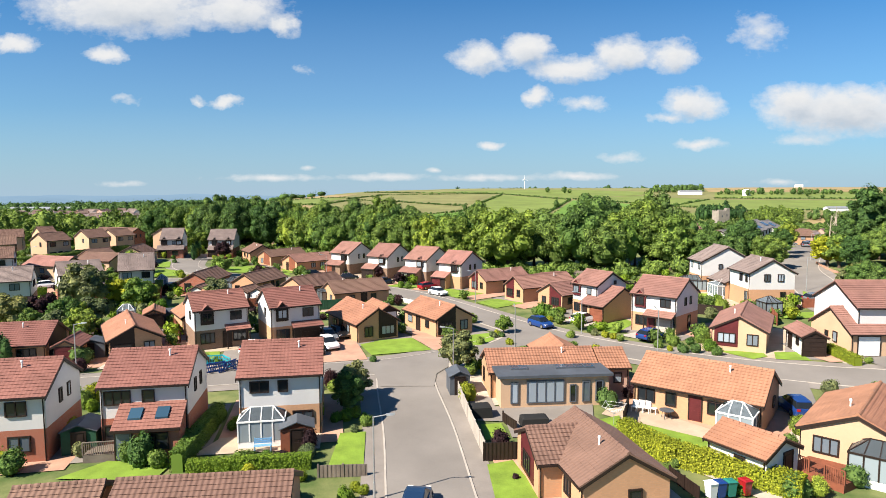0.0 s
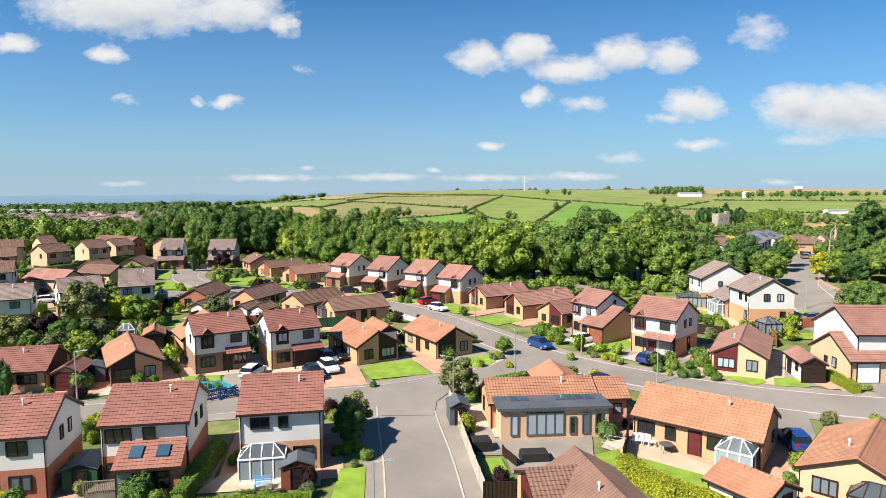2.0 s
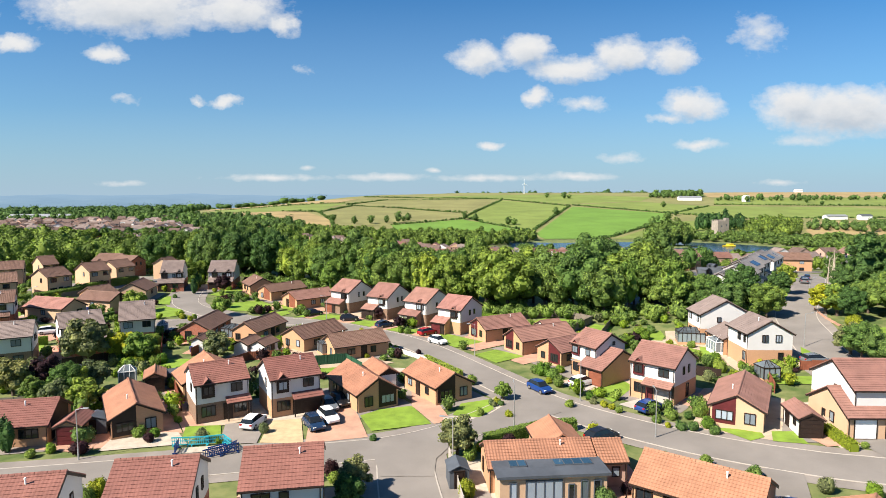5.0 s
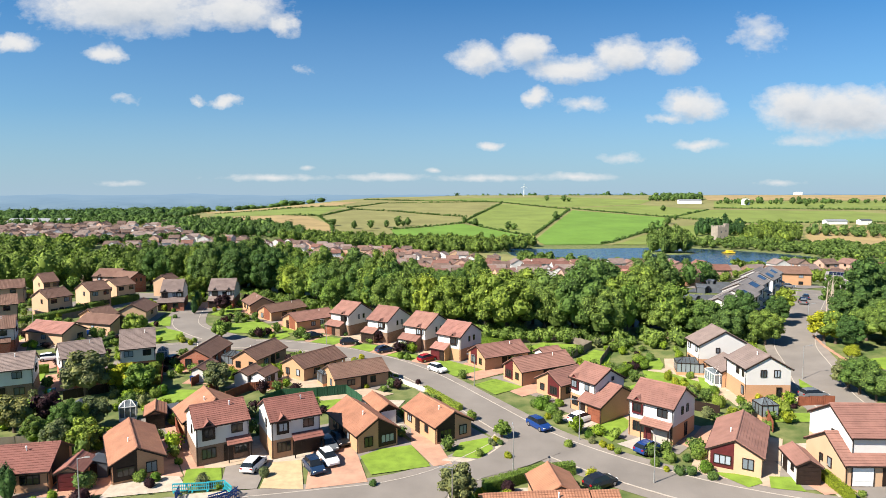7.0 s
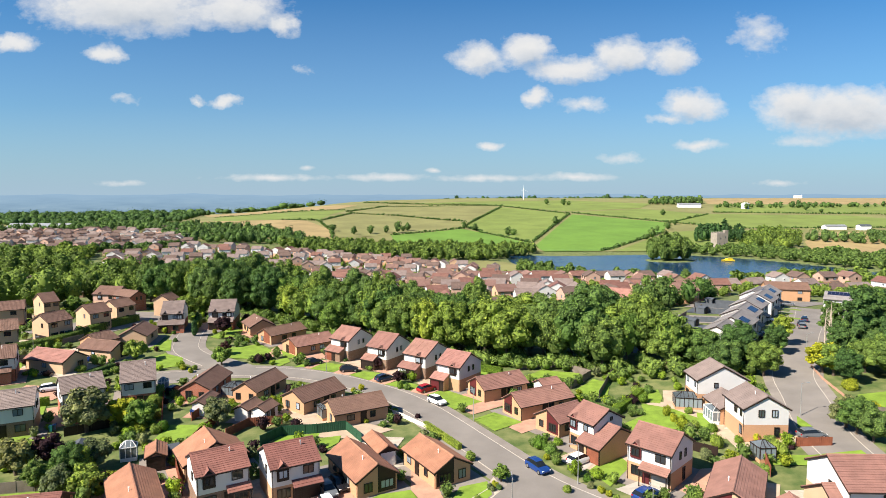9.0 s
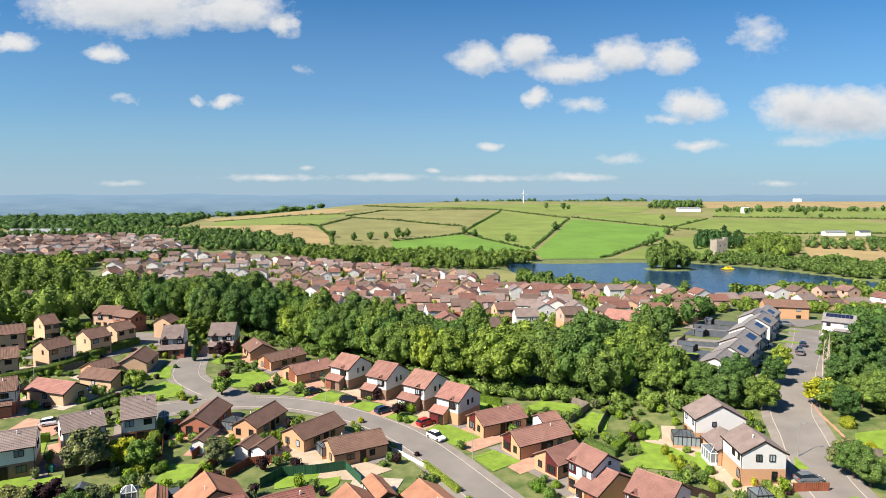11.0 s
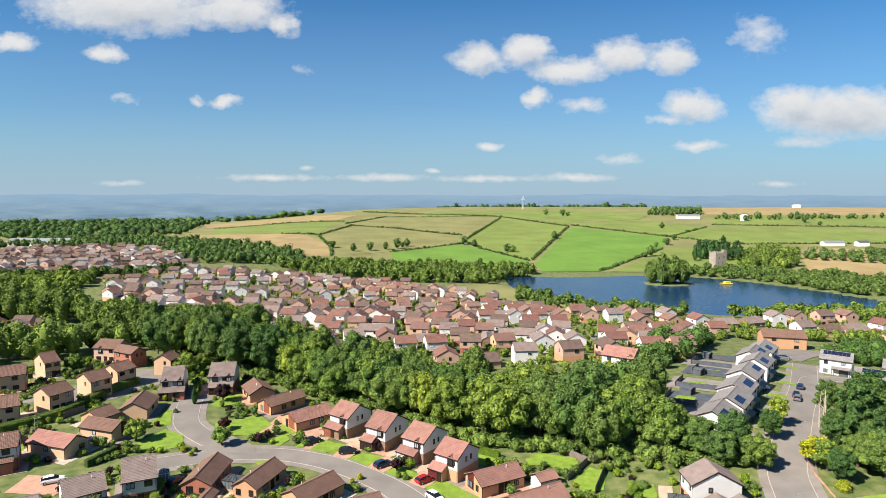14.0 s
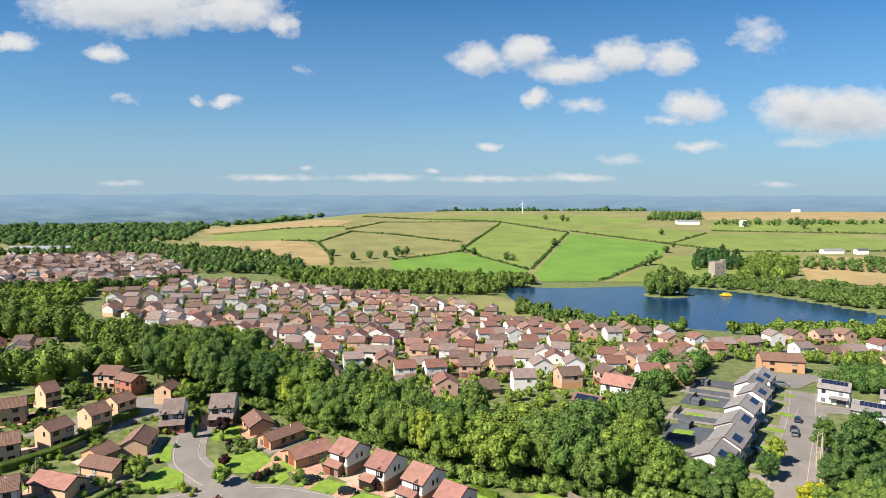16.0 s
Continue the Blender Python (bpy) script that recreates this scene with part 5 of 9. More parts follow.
house("cream two-storey house with a brown tiled roof", -123.0, 172.4, 30.0, 11.0, 8.0, 0.50, 2, "brown", "cream", "cream", [("gablet", -1.6, DARKWOOD), ("w", "f", 2.8, 4.0, 1.4, 1.1), ("w", "f", -2.8, 1.45, 1.7, 1.3, 2), ("w", "f", 3.0, 1.4, 1.5, 1.2), ("d", "f", 0.2, DARKWOOD), ("w", "b", -0.7, 4.1, 0.55, 1.1, 0), ("w", "b", 0.9, 4.1, 0.55, 1.1, 0), ("w", "a", 0.8, 4.0, 0.6, 1.1, 0), ("w", "k", 2.8, 4.0, 1.4, 1.1)], 0.00, "cream houses round the upper close", None, None, "house")
house("cream two-storey house with a brown tiled roof", -120.8, 188.2, 51.1, 4.5, 9.3, 0.51, 2, "brown", "cream", "cream", [("w", "f", -1.1, 4.0, 1.5, 1.1), ("w", "f", 1.1, 4.0, 1.4, 1.1), ("w", "f", -1.1, 1.45, 1.7, 1.3, 2), ("w", "f", 1.2, 1.4, 1.5, 1.2), ("d", "f", 0.2, DARKWOOD), ("w", "b", -0.7, 4.1, 0.55, 1.1, 0), ("w", "b", 0.9, 4.1, 0.55, 1.1, 0), ("w", "a", 0.8, 4.0, 0.6, 1.1, 0), ("w", "k", 1.1, 4.0, 1.4, 1.1)], 0.00, "cream houses round the upper close", None, None, "house")
house("cream two-storey house with a brown tiled roof", -98.7, 155.9, 65.4, 6.6, 7.0, 0.55, 2, "brown", "cream", "cream", [("w", "f", -1.6, 4.0, 1.5, 1.1), ("w", "f", 1.7, 4.0, 1.4, 1.1), ("w", "f", -1.7, 1.45, 1.7, 1.3, 2), ("w", "f", 1.8, 1.4, 1.5, 1.2), ("d", "f", 0.2, DARKWOOD), ("w", "b", -0.7, 4.1, 0.55, 1.1, 0), ("w", "b", 0.9, 4.1, 0.55, 1.1, 0), ("w", "a", 0.8, 4.0, 0.6, 1.1, 0), ("w", "k", 1.7, 4.0, 1.4, 1.1)], 0.00, "cream houses round the upper close", None, None, "house")
house("cream two-storey house with a brown tiled roof", -94.8, 167.5, 58.0, 6.0, 7.8, 0.52, 2, "brown", "cream", "cream", [("w", "f", -1.4, 4.0, 1.5, 1.1), ("w", "f", 1.5, 4.0, 1.4, 1.1), ("w", "f", -1.5, 1.45, 1.7, 1.3, 2), ("w", "f", 1.6, 1.4, 1.5, 1.2), ("d", "f", 0.2, DARKWOOD), ("w", "b", -0.7, 4.1, 0.55, 1.1, 0), ("w", "b", 0.9, 4.1, 0.55, 1.1, 0), ("w", "a", 0.8, 4.0, 0.6, 1.1, 0), ("w", "k", 1.5, 4.0, 1.4, 1.1)], 0.00, "cream houses round the upper close", None, None, "house")
house("cream two-storey house with a brown tiled roof", -93.1, 177.5, 63.4, 6.2, 7.1, 0.52, 2, "brown", "cream", "cream", [("w", "f", -1.5, 4.0, 1.5, 1.1), ("w", "f", 1.6, 4.0, 1.4, 1.1), ("w", "f", -1.6, 1.45, 1.7, 1.3, 2), ("w", "f", 1.7, 1.4, 1.5, 1.2), ("d", "f", 0.2, DARKWOOD), ("w", "b", -0.7, 4.1, 0.55, 1.1, 0), ("w", "b", 0.9, 4.1, 0.55, 1.1, 0), ("w", "a", 0.8, 4.0, 0.6, 1.1, 0), ("w", "k", 1.6, 4.0, 1.4, 1.1)], 0.00, "cream houses round the upper close", None, None, "house")
house("cream two-storey house with a brown tiled roof", -113.2, 211.8, -8.6, 9.0, 8.9, 0.50, 2, "brown", "cream", "pink", [("gablet", -1.6, DARKWOOD), ("w", "f", 2.3, 4.0, 1.4, 1.1), ("w", "f", -2.3, 1.45, 1.7, 1.3, 2), ("w", "f", 2.4, 1.4, 1.5, 1.2), ("d", "f", 0.2, DARKWOOD), ("w", "b", -0.7, 4.1, 0.55, 1.1, 0), ("w", "b", 0.9, 4.1, 0.55, 1.1, 0), ("w", "a", 0.8, 4.0, 0.6, 1.1, 0), ("w", "k", 2.3, 4.0, 1.4, 1.1)], 0.00, "cream houses round the upper close", None, None, "house")
house("red brick two-storey house with a brown roof", -101.8, 201.0, -27.5, 9.1, 6.1, 0.55, 2, "brown", "brick", "brick", [("w", "f", -2.2, 4.0, 1.5, 1.1), ("w", "f", 2.3, 4.0, 1.4, 1.1), ("w", "f", -2.3, 1.45, 1.7, 1.3, 2), ("w", "f", 2.5, 1.4, 1.5, 1.2), ("d", "f", 0.2, DARKWOOD), ("w", "b", -0.7, 4.1, 0.55, 1.1, 0), ("w", "b", 0.9, 4.1, 0.55, 1.1, 0), ("w", "a", 0.8, 4.0, 0.6, 1.1, 0), ("w", "k", 2.3, 4.0, 1.4, 1.1)], 0.00, "cream houses round the upper close", None, None, "house")
house("cream two-storey house with a brown tiled roof", -85.4, 191.3, 82.8, 5.7, 6.2, 0.59, 2, "brown", "cream", "cream", [("w", "f", -1.4, 4.0, 1.5, 1.1), ("w", "f", 1.4, 4.0, 1.4, 1.1), ("w", "f", -1.4, 1.45, 1.7, 1.3, 2), ("w", "f", 1.5, 1.4, 1.5, 1.2), ("d", "f", 0.2, DARKWOOD), ("w", "b", -0.7, 4.1, 0.55, 1.1, 0), ("w", "b", 0.9, 4.1, 0.55, 1.1, 0), ("w", "a", 0.8, 4.0, 0.6, 1.1, 0), ("w", "k", 1.4, 4.0, 1.4, 1.1)], 0.00, "cream houses round the upper close", None, None, "house")
house("white-rendered house with grey-brown roof over buff base", 48.5, 107.9, -90.2, 5.9, 9.3, 0.54, 2, "grey", "buff", "white", [("w", "b", -1.2, 4.0, 0.7, 0.9, 0), ("w", "f", -1.5, 4.0, 0.9, 1.1, 0), ("w", "f", 1.6, 4.0, 0.7, 1.1, 0), ("w", "f", -1.5, 1.4, 1.2, 1.4)], 0.00, "houses of the estate", None, None, "house")
house("white-rendered house with grey-brown roof over buff base", 49.0, 94.9, -91.1, 7.2, 7.3, 0.57, 2, "grey", "buff", "white", [("w", "b", -0.8, 4.2, 0.9, 1.1, 1), ("w", "b", 1.2, 4.2, 0.9, 1.1, 1), ("w", "b", 1.6, 1.3, 0.8, 1.6, 0), ("w", "f", 0.6, 4.0, 0.9, 1.1), ("w", "f", 2.4, 4.0, 0.6, 1.1, 0), ("w", "f", 2.4, 1.4, 0.9, 1.4)], 0.00, "houses of the estate", None, 0.2, "house")
house("new white-rendered house with grey roof and solar panels", 106.5, 202.6, 52.8, 11.0, 8.0, 0.51, 2, "slate", "white", "white", [("solar", -1, -4.0, 0.0, 0.9, 2.7), ("w", "f", -2.2, 4.0, 1.2, 1.1), ("w", "f", 2.2, 4.0, 1.2, 1.1), ("w", "a", 1.0, 1.3, 0.7, 1.1, 0), ("porch", -1.8, 1.8, 1.4, 2.3, 2.9, None), ("g", "f", -3.0, LEAD)], 0.00, "row of new white houses", None, None, "house")
house("new white-rendered house with grey roof and solar panels", 97.7, 191.6, 52.8, 11.0, 8.0, 0.51, 2, "slate", "white", "white", [("solar", -1, 0.0, 4.0, 0.9, 2.7), ("w", "f", -2.2, 4.0, 1.2, 1.1), ("w", "f", 2.2, 4.0, 1.2, 1.1), ("w", "a", 1.0, 1.3, 0.7, 1.1, 0), ("porch", -1.8, 1.8, 1.4, 2.3, 2.9, None), ("g", "f", -3.0, LEAD)], 0.00, "row of new white houses", None, None, "house")
house("new white-rendered house with grey roof and solar panels", 93.2, 179.9, 52.8, 11.0, 8.0, 0.51, 2, "slate", "white", "white", [("solar", -1, -3.6, 0.4, 0.9, 2.7), ("w", "f", -2.2, 4.0, 1.2, 1.1), ("w", "f", 2.2, 4.0, 1.2, 1.1), ("w", "a", 1.0, 1.3, 0.7, 1.1, 0), ("porch", -1.8, 1.8, 1.4, 2.3, 2.9, None), ("g", "f", -3.0, LEAD)], 0.00, "row of new white houses", None, None, "house")
house("new white-rendered house with grey roof and solar panels", 82.9, 166.0, 52.8, 11.0, 8.0, 0.51, 2, "slate", "white", "white", [("solar", -1, 1.0, 5.0, 0.9, 2.7), ("w", "f", -2.2, 4.0, 1.2, 1.1), ("w", "f", 2.2, 4.0, 1.2, 1.1), ("w", "a", 1.0, 1.3, 0.7, 1.1, 0), ("porch", -1.8, 1.8, 1.4, 2.3, 2.9, None), ("g", "f", -3.0, LEAD)], 0.00, "row of new white houses", None, None, "house")
house("new white-rendered house with grey roof and solar panels", 74.7, 153.2, 52.8, 11.0, 8.0, 0.50, 2, "slate", "white", "white", [("solar", -1, -1.0, 4.0, 0.9, 2.7), ("w", "f", -2.2, 4.0, 1.2, 1.1), ("w", "f", 2.2, 4.0, 1.2, 1.1), ("w", "a", 1.0, 1.3, 0.7, 1.1, 0), ("porch", -1.8, 1.8, 1.4, 2.3, 2.9, None), ("g", "f", -3.0, LEAD)], 0.00, "row of new white houses", None, None, "house")
house("new white-rendered house with grey roof and solar panels", 69.0, 144.1, 52.8, 11.0, 8.0, 0.50, 2, "slate", "white", "white", [("solar", -1, -4.0, 0.0, 0.9, 2.7), ("w", "f", -2.2, 4.0, 1.2, 1.1), ("w", "f", 2.2, 4.0, 1.2, 1.1), ("w", "a", 1.0, 1.3, 0.7, 1.1, 0), ("porch", -1.8, 1.8, 1.4, 2.3, 2.9, None), ("g", "f", -3.0, LEAD)], 0.00, "row of new white houses", None, None, "house")
house("new white-rendered house with grey roof and solar panels", 62.4, 136.6, 52.8, 11.0, 8.0, 0.50, 2, "slate", "white", "white", [("solar", -1, -4.0, -0.5, 0.9, 2.7), ("w", "f", -2.2, 4.0, 1.2, 1.1), ("w", "f", 2.2, 4.0, 1.2, 1.1), ("w", "a", 1.0, 1.3, 0.7, 1.1, 0), ("porch", -1.8, 1.8, 1.4, 2.3, 2.9, None), ("g", "f", -3.0, LEAD)], 0.00, "row of new white houses", None, None, "house")
house("new white-rendered house with slate roof and solar panels", 124.7, 192.3, -37.4, 9.0, 8.2, 0.49, 2, "slate", "white", "white", [("solar", -1, -3.6, 3.6, 2.3, 3.9), ("w", "f", -2.6, 4.0, 1.1, 1.1), ("w", "f", 2.0, 4.0, 1.2, 1.1), ("w", "f", -2.6, 1.3, 1.2, 1.2), ("porch", -1.0, 4.0, 1.4, 2.4, 3.0, None), ("g", "f", 2.2, LEAD)], 0.00, "new white houses beyond the bend", None, None, "house")
house("new white-rendered house with slate roof and solar panels", 138.0, 183.0, -37.4, 9.0, 8.2, 0.49, 2, "slate", "white", "white", [("solar", -1, -3.6, 3.6, 2.3, 3.9), ("w", "f", -2.6, 4.0, 1.1, 1.1), ("w", "f", 2.0, 4.0, 1.2, 1.1), ("w", "f", -2.6, 1.3, 1.2, 1.2), ("porch", -1.0, 4.0, 1.4, 2.4, 3.0, None), ("g", "f", 2.2, LEAD)], 0.00, "new white houses beyond the bend", None, None, "house")
house("new white-rendered house with slate roof and solar panels", 120.5, 168.0, -37.4, 11.0, 8.2, 0.49, 2, "slate", "white", "white", [("solar", -1, -3.6, 3.6, 2.3, 3.9), ("w", "f", -2.6, 4.0, 1.1, 1.1), ("w", "f", 2.0, 4.0, 1.2, 1.1), ("w", "f", -2.6, 1.3, 1.2, 1.2), ("porch", -1.0, 4.0, 1.4, 2.4, 3.0, None), ("g", "f", 2.2, LEAD)], 0.00, "new white houses beyond the bend", None, None, "house")
house("buff brick block with a broad brown tiled roof", 134.9, 242.3, -13.9, 15.8, 9.9, 0.48, 2, "brown", "buff", "buff", [("w", "f", -4.0, 4.0, 1.6, 1.2), ("w", "f", 4.0, 4.0, 1.6, 1.2), ("w", "f", -4.0, 1.4, 1.6, 1.2), ("w", "f", 4.0, 1.4, 1.6, 1.2)], 0.00, "houses of the estate", None, None, "house")
house("low buff link block with a grey-brown roof", 48.0, 101.4, -90.0, 6.6, 6.4, 0.50, 1, "grey", "buff", "white", (), 0.00, "houses of the estate", None, None, "house")


# ---------------- plants ----------------
def leaf_cards(rng, lobes, count, size):
    """Many small leaf clumps over the outside of a few rounded lobes."""
    areas = np.array([a * c for _, _, _, a, c in lobes])
    areas[0] *= 0.45 if len(lobes) > 9 else 1.0
    k = rng.choice(len(lobes), count, p=areas / areas.sum())
    lob = np.array(lobes)[k]
    d = rng.normal(size=(count, 3))
    d /= np.linalg.norm(d, axis=1)[:, None]
    d[:, 2] = np.where(d[:, 2] < -0.5, -d[:, 2], d[:, 2])
    p = lob[:, :3] + d * lob[:, (3, 3, 4)] * rng.uniform(0.80, 1.10, (count, 1))
    n = d + rng.normal(size=(count, 3)) * 0.42
    n[:, 2] += 0.25
    n /= np.linalg.norm(n, axis=1)[:, None]
    s = np.cross(n, rng.normal(size=(count, 3)))
    s /= np.linalg.norm(s, axis=1)[:, None]
    t = np.cross(n, s)
    w = size * rng.uniform(0.55, 1.25, (count, 1))
    v = np.stack([p - s * w * 0.5, p - t * w * 0.32 + n * w * 0.1, p + s * w * 0.5, p + t * w * 0.36 + n * w * 0.06], 1).reshape(-1, 3)
    return list(v), [(4 * i, 4 * i + 1, 4 * i + 2, 4 * i + 3) for i in range(count)]


def core_mesh(rng, lobes, v, f, shrink=0.86, rows=4, cols=7):
    """A lumpy inner mass so that the crown is not see-through."""
    for cx, cy, cz, r, h in lobes:
        i = len(v)
        for a in range(rows + 1):
            th = math.pi * a / rows
            for b in range(cols):
                ph = math.tau * b / cols
                k = shrink * rng.uniform(0.85, 1.1)
                v.append(np.array([cx + math.sin(th) * math.cos(ph) * r * k, cy + math.sin(th) * math.sin(ph) * r * k, cz + math.cos(th) * h * k]))
        for a in range(rows):
            for b in range(cols):
                f.append((i + a * cols + b, i + (a + 1) * cols + b, i + (a + 1) * cols + (b + 1) % cols, i + a * cols + (b + 1) % cols))


def crown_data(seed, radius, height, base, kind="round", cards=650, size=0.75, clumps=9, far=False):
    rng = np.random.default_rng(seed)
    lobes = []
    if kind == "round":
        lobes.append((0, 0, base + height * 0.48, radius * 0.70, height * 0.42))
        turn = rng.uniform(0, math.tau)
        for i in range(clumps):
            # clumps spread evenly round the crown, each pushed in or out
            up = -0.55 + 1.5 * (i + 0.5) / clumps
            a = turn + i * 2.4 + rng.uniform(-0.4, 0.4)
            flat_r = math.sqrt(max(0.02, 1 - min(1.0, abs(up)) ** 2))
            q = rng.uniform(0.60, 0.86)
            r = radius * rng.uniform(0.26, 0.42) * (9 / clumps) ** 0.28
            lobes.append((math.cos(a) * radius * q * flat_r, math.sin(a) * radius * q * flat_r, base + height * (0.5 + 0.47 * up * q), r, r * rng.uniform(0.75, 1.0)))
    else:
        for i in range(5):
            a, q = rng.uniform(0, math.tau), radius * rng.uniform(0.0, 0.45)
            lobes.append((math.cos(a) * q, math.sin(a) * q, base + height * rng.uniform(0.42, 0.62), radius * rng.uniform(0.55, 0.75), height * rng.uniform(0.36, 0.5)))
    v, f = leaf_cards(rng, lobes, cards, size)
    core_mesh(rng, lobes[:1] if far else lobes, v, f, 0.98 if far else 0.86)
    return v, f


def mesh_from(name, v, f):
    me = bpy.data.meshes.new(name)
    me.from_pydata([tuple(map(float, p)) for p in v], [], f)
    return me


def trunk_mesh(seed, h, r):
    rng = np.random.default_rng(seed)
    bm = bmesh.new()
    tube(bm, (0, 0, -0.6), (0.1, 0, h * 0.45), r, r * 0.75)
    tube(bm, (0.1, 0, h * 0.45), (0, 0.1, h), r * 0.75, r * 0.3)
    for i in range(5):
        a, z = rng.uniform(0, math.tau), h * rng.uniform(0.35, 0.8)
        tube(bm, (0, 0, z), (math.cos(a) * h * 0.28, math.sin(a) * h * 0.28, z + h * 0.22), r * 0.4, r * 0.12, 5)
    me = bpy.data.meshes.new("trunk")
    bm.to_mesh(me)
    bm.free()
    me.materials.append(BARK)
    return me


TREES = {}
for key, leaf, kind, rad, hgt, base, cards, size in (
        ("oak_1", "oak", "round", 4.1, 8.6, 0.2, 4300, 0.37), ("oak_2", "oak", "round", 4.7, 9.2, 0.2, 4700, 0.39), ("ash_1", "dark", "round", 3.7, 9.8, 0.2, 4300, 0.37),
        ("ash_2", "dark", "round", 4.4, 8.6, 0.2, 4300, 0.38), ("willow_1", "lime", "round", 4.5, 8.2, 0.2, 4300, 0.35), ("birch_1", "lime", "round", 2.7, 8.2, 0.5, 1900, 0.38),
        ("fir_1", "conifer", "round", 3.4, 12.5, 0.0, 3000, 0.46), ("garden_1", "sage", "round", 1.9, 3.9, 0.05, 1300, 0.28), ("garden_2", "lime", "round", 1.8, 3.5, 0.1, 1200, 0.28),
        ("plum_1", "plum", "round", 1.7, 3.4, 0.2, 1100, 0.28), ("cypress_1", "conifer", "bush", 0.9, 3.6, 0.0, 900, 0.2), ("acer_1", "gold", "round", 1.7, 3.4, 0.1, 1100, 0.28)):
    v, f = crown_data(len(TREES) + 3, rad, hgt, base, kind, cards, size, 24 if cards > 2500 else 14)
    TREES[key] = (mesh_from("crown", v, f), trunk_mesh(len(TREES), base + hgt * 0.6, 0.10 + 0.05 * rad), leaf)
    TREES[key][0].materials.append(LEAF[leaf])

TREE_LABEL = {"oak": "broad leafy green tree with an uneven crown", "ash": "dark green leafy tree with a tall crown", "willow": "pale green broadly spreading tree", "birch": "slender tree with light green leaves",
              "fir": "tall dark green conifer tree", "garden": "small green leafy garden tree", "plum": "small tree with dark purple leaves", "cypress": "clipped columnar dark green conifer", "acer": "small tree with golden leaves"}


def tree(key, x, y, s=1.0, yaw=0.0, group="", tall=1.0):
    crown, trunk, leaf = TREES[key]
    e = root("tree", TREE_LABEL[key.split("_")[0]], "tree", x, y, yaw, None, group)
    e.scale = (s, s, s * tall)
    place_mesh("trunk", trunk, None, e)
    place_mesh("crown", crown, None, e)
    return e


BUSHES = {}
for leaf in ("hedge", "gold", "dark", "oak", "plum", "lime", "sage"):
    for k in range(2):
        v, f = crown_data(40 + k, 1.0, 1.7, -0.25, "bush", 800, 0.17)
        me = mesh_from("shrub", v, f)
        me.materials.append(LEAF[leaf])
        BUSHES[leaf, k] = me
BUSH_LABEL = {"hedge": "rounded mid-green garden shrub", "gold": "rounded golden-yellow garden shrub", "dark": "dark green clipped garden shrub", "oak": "leafy mid-green garden shrub",
              "plum": "garden shrub with dark purple leaves", "lime": "light green leafy garden shrub", "sage": "soft grey-green garden shrub"}


def bush(leaf, x, y, s=1.0, tall=1.0):
    ob = place_mesh("shrub", BUSHES[leaf, int(abs(x) * 7) % 2], None)
    ob.matrix_basis = pose(x, y, ground_height(x, y), 0, 0, (x * 53) % 360) @ Matrix.Diagonal((s, s, s * tall, 1))
    return tagged(ob, BUSH_LABEL[leaf], "shrub", "garden shrubs")


def hedge(leaf, line, width, height, label, seed=1):
    """A clipped hedge along a line, its faces full of leaf clumps."""
    rng = np.random.default_rng(seed)
    v, f = [], []
    pts = spline([Vector(p) for p in line], 0.8)
    for a, b in zip(pts, pts[1:]):
        d = (b - a)
        n = Vector((-d.y, d.x)).normalized()
        for k in range(int(520 * d.length * height)):
            side, up = rng.uniform(-1, 1), rng.uniform(0, 1)
            if rng.random() < 0.5:
                side = math.copysign(1, side)
            else:
                up = 1
            p = a + d * rng.uniform(0, 1) + n * side * width / 2 * rng.uniform(0.85, 1.1)
            c = np.array([p.x, p.y, ground_height(p.x, p.y) + up * height * rng.uniform(0.92, 1.06)])
            nv = np.array([n.x * side, n.y * side, 0.35]) if up < 1 else np.array([0.0, 0.0, 1.0])
            nv = nv + rng.normal(size=3) * 0.35
            s = np.cross(nv, rng.normal(size=3))
            s /= np.linalg.norm(s)
            t = np.cross(nv / np.linalg.norm(nv), s) * 0.055
            s = s * 0.068
            i = len(v)
            v += [c - s, c - t, c + s, c + t]
            f.append((i, i + 1, i + 2, i + 3))
        i = len(v)
        for q in (a, b):
            g = ground_height(q.x, q.y)
            for sd, z in ((-0.38, -0.2), (-0.38, height * 0.82), (-0.26, height * 0.9), (0.26, height * 0.9), (0.38, height * 0.82), (0.38, -0.2)):
                v.append(np.array([q.x + n.x * sd * width, q.y + n.y * sd * width, g + z]))
        f += [(i + k, i + k + 1, i + k + 7, i + k + 6) for k in range(5)] + [tuple(range(i, i + 6)), tuple(range(i + 11, i + 5, -1))]
    me = mesh_from("hedge", v, f)
    return tagged(place_mesh("hedge", me, LEAF[leaf]), label, "hedge")


def inside(x, y, ring):
    c = False
    for (x0, y0), (x1, y1) in zip(ring, ring[1:] + ring[:1]):
        if (y0 > y) != (y1 > y) and x < (x1 - x0) * (y - y0) / (y1 - y0) + x0:
            c = not c
    return c


def scatter(ring, gap, seed):
    rng = np.random.default_rng(seed)
    xs, ys = [p[0] for p in ring], [p[1] for p in ring]
    done = []
    y = min(ys)
    row = 0
    while y < max(ys):
        x = min(xs) + (row % 2) * gap / 2
        while x < max(xs):
            px, py = x + rng.uniform(-0.35, 0.35) * gap, y + rng.uniform(-0.35, 0.35) * gap
            if inside(px, py, ring):
                done.append((px, py))
            x += gap
        y += gap * 0.87
        row += 1
    return done, rng


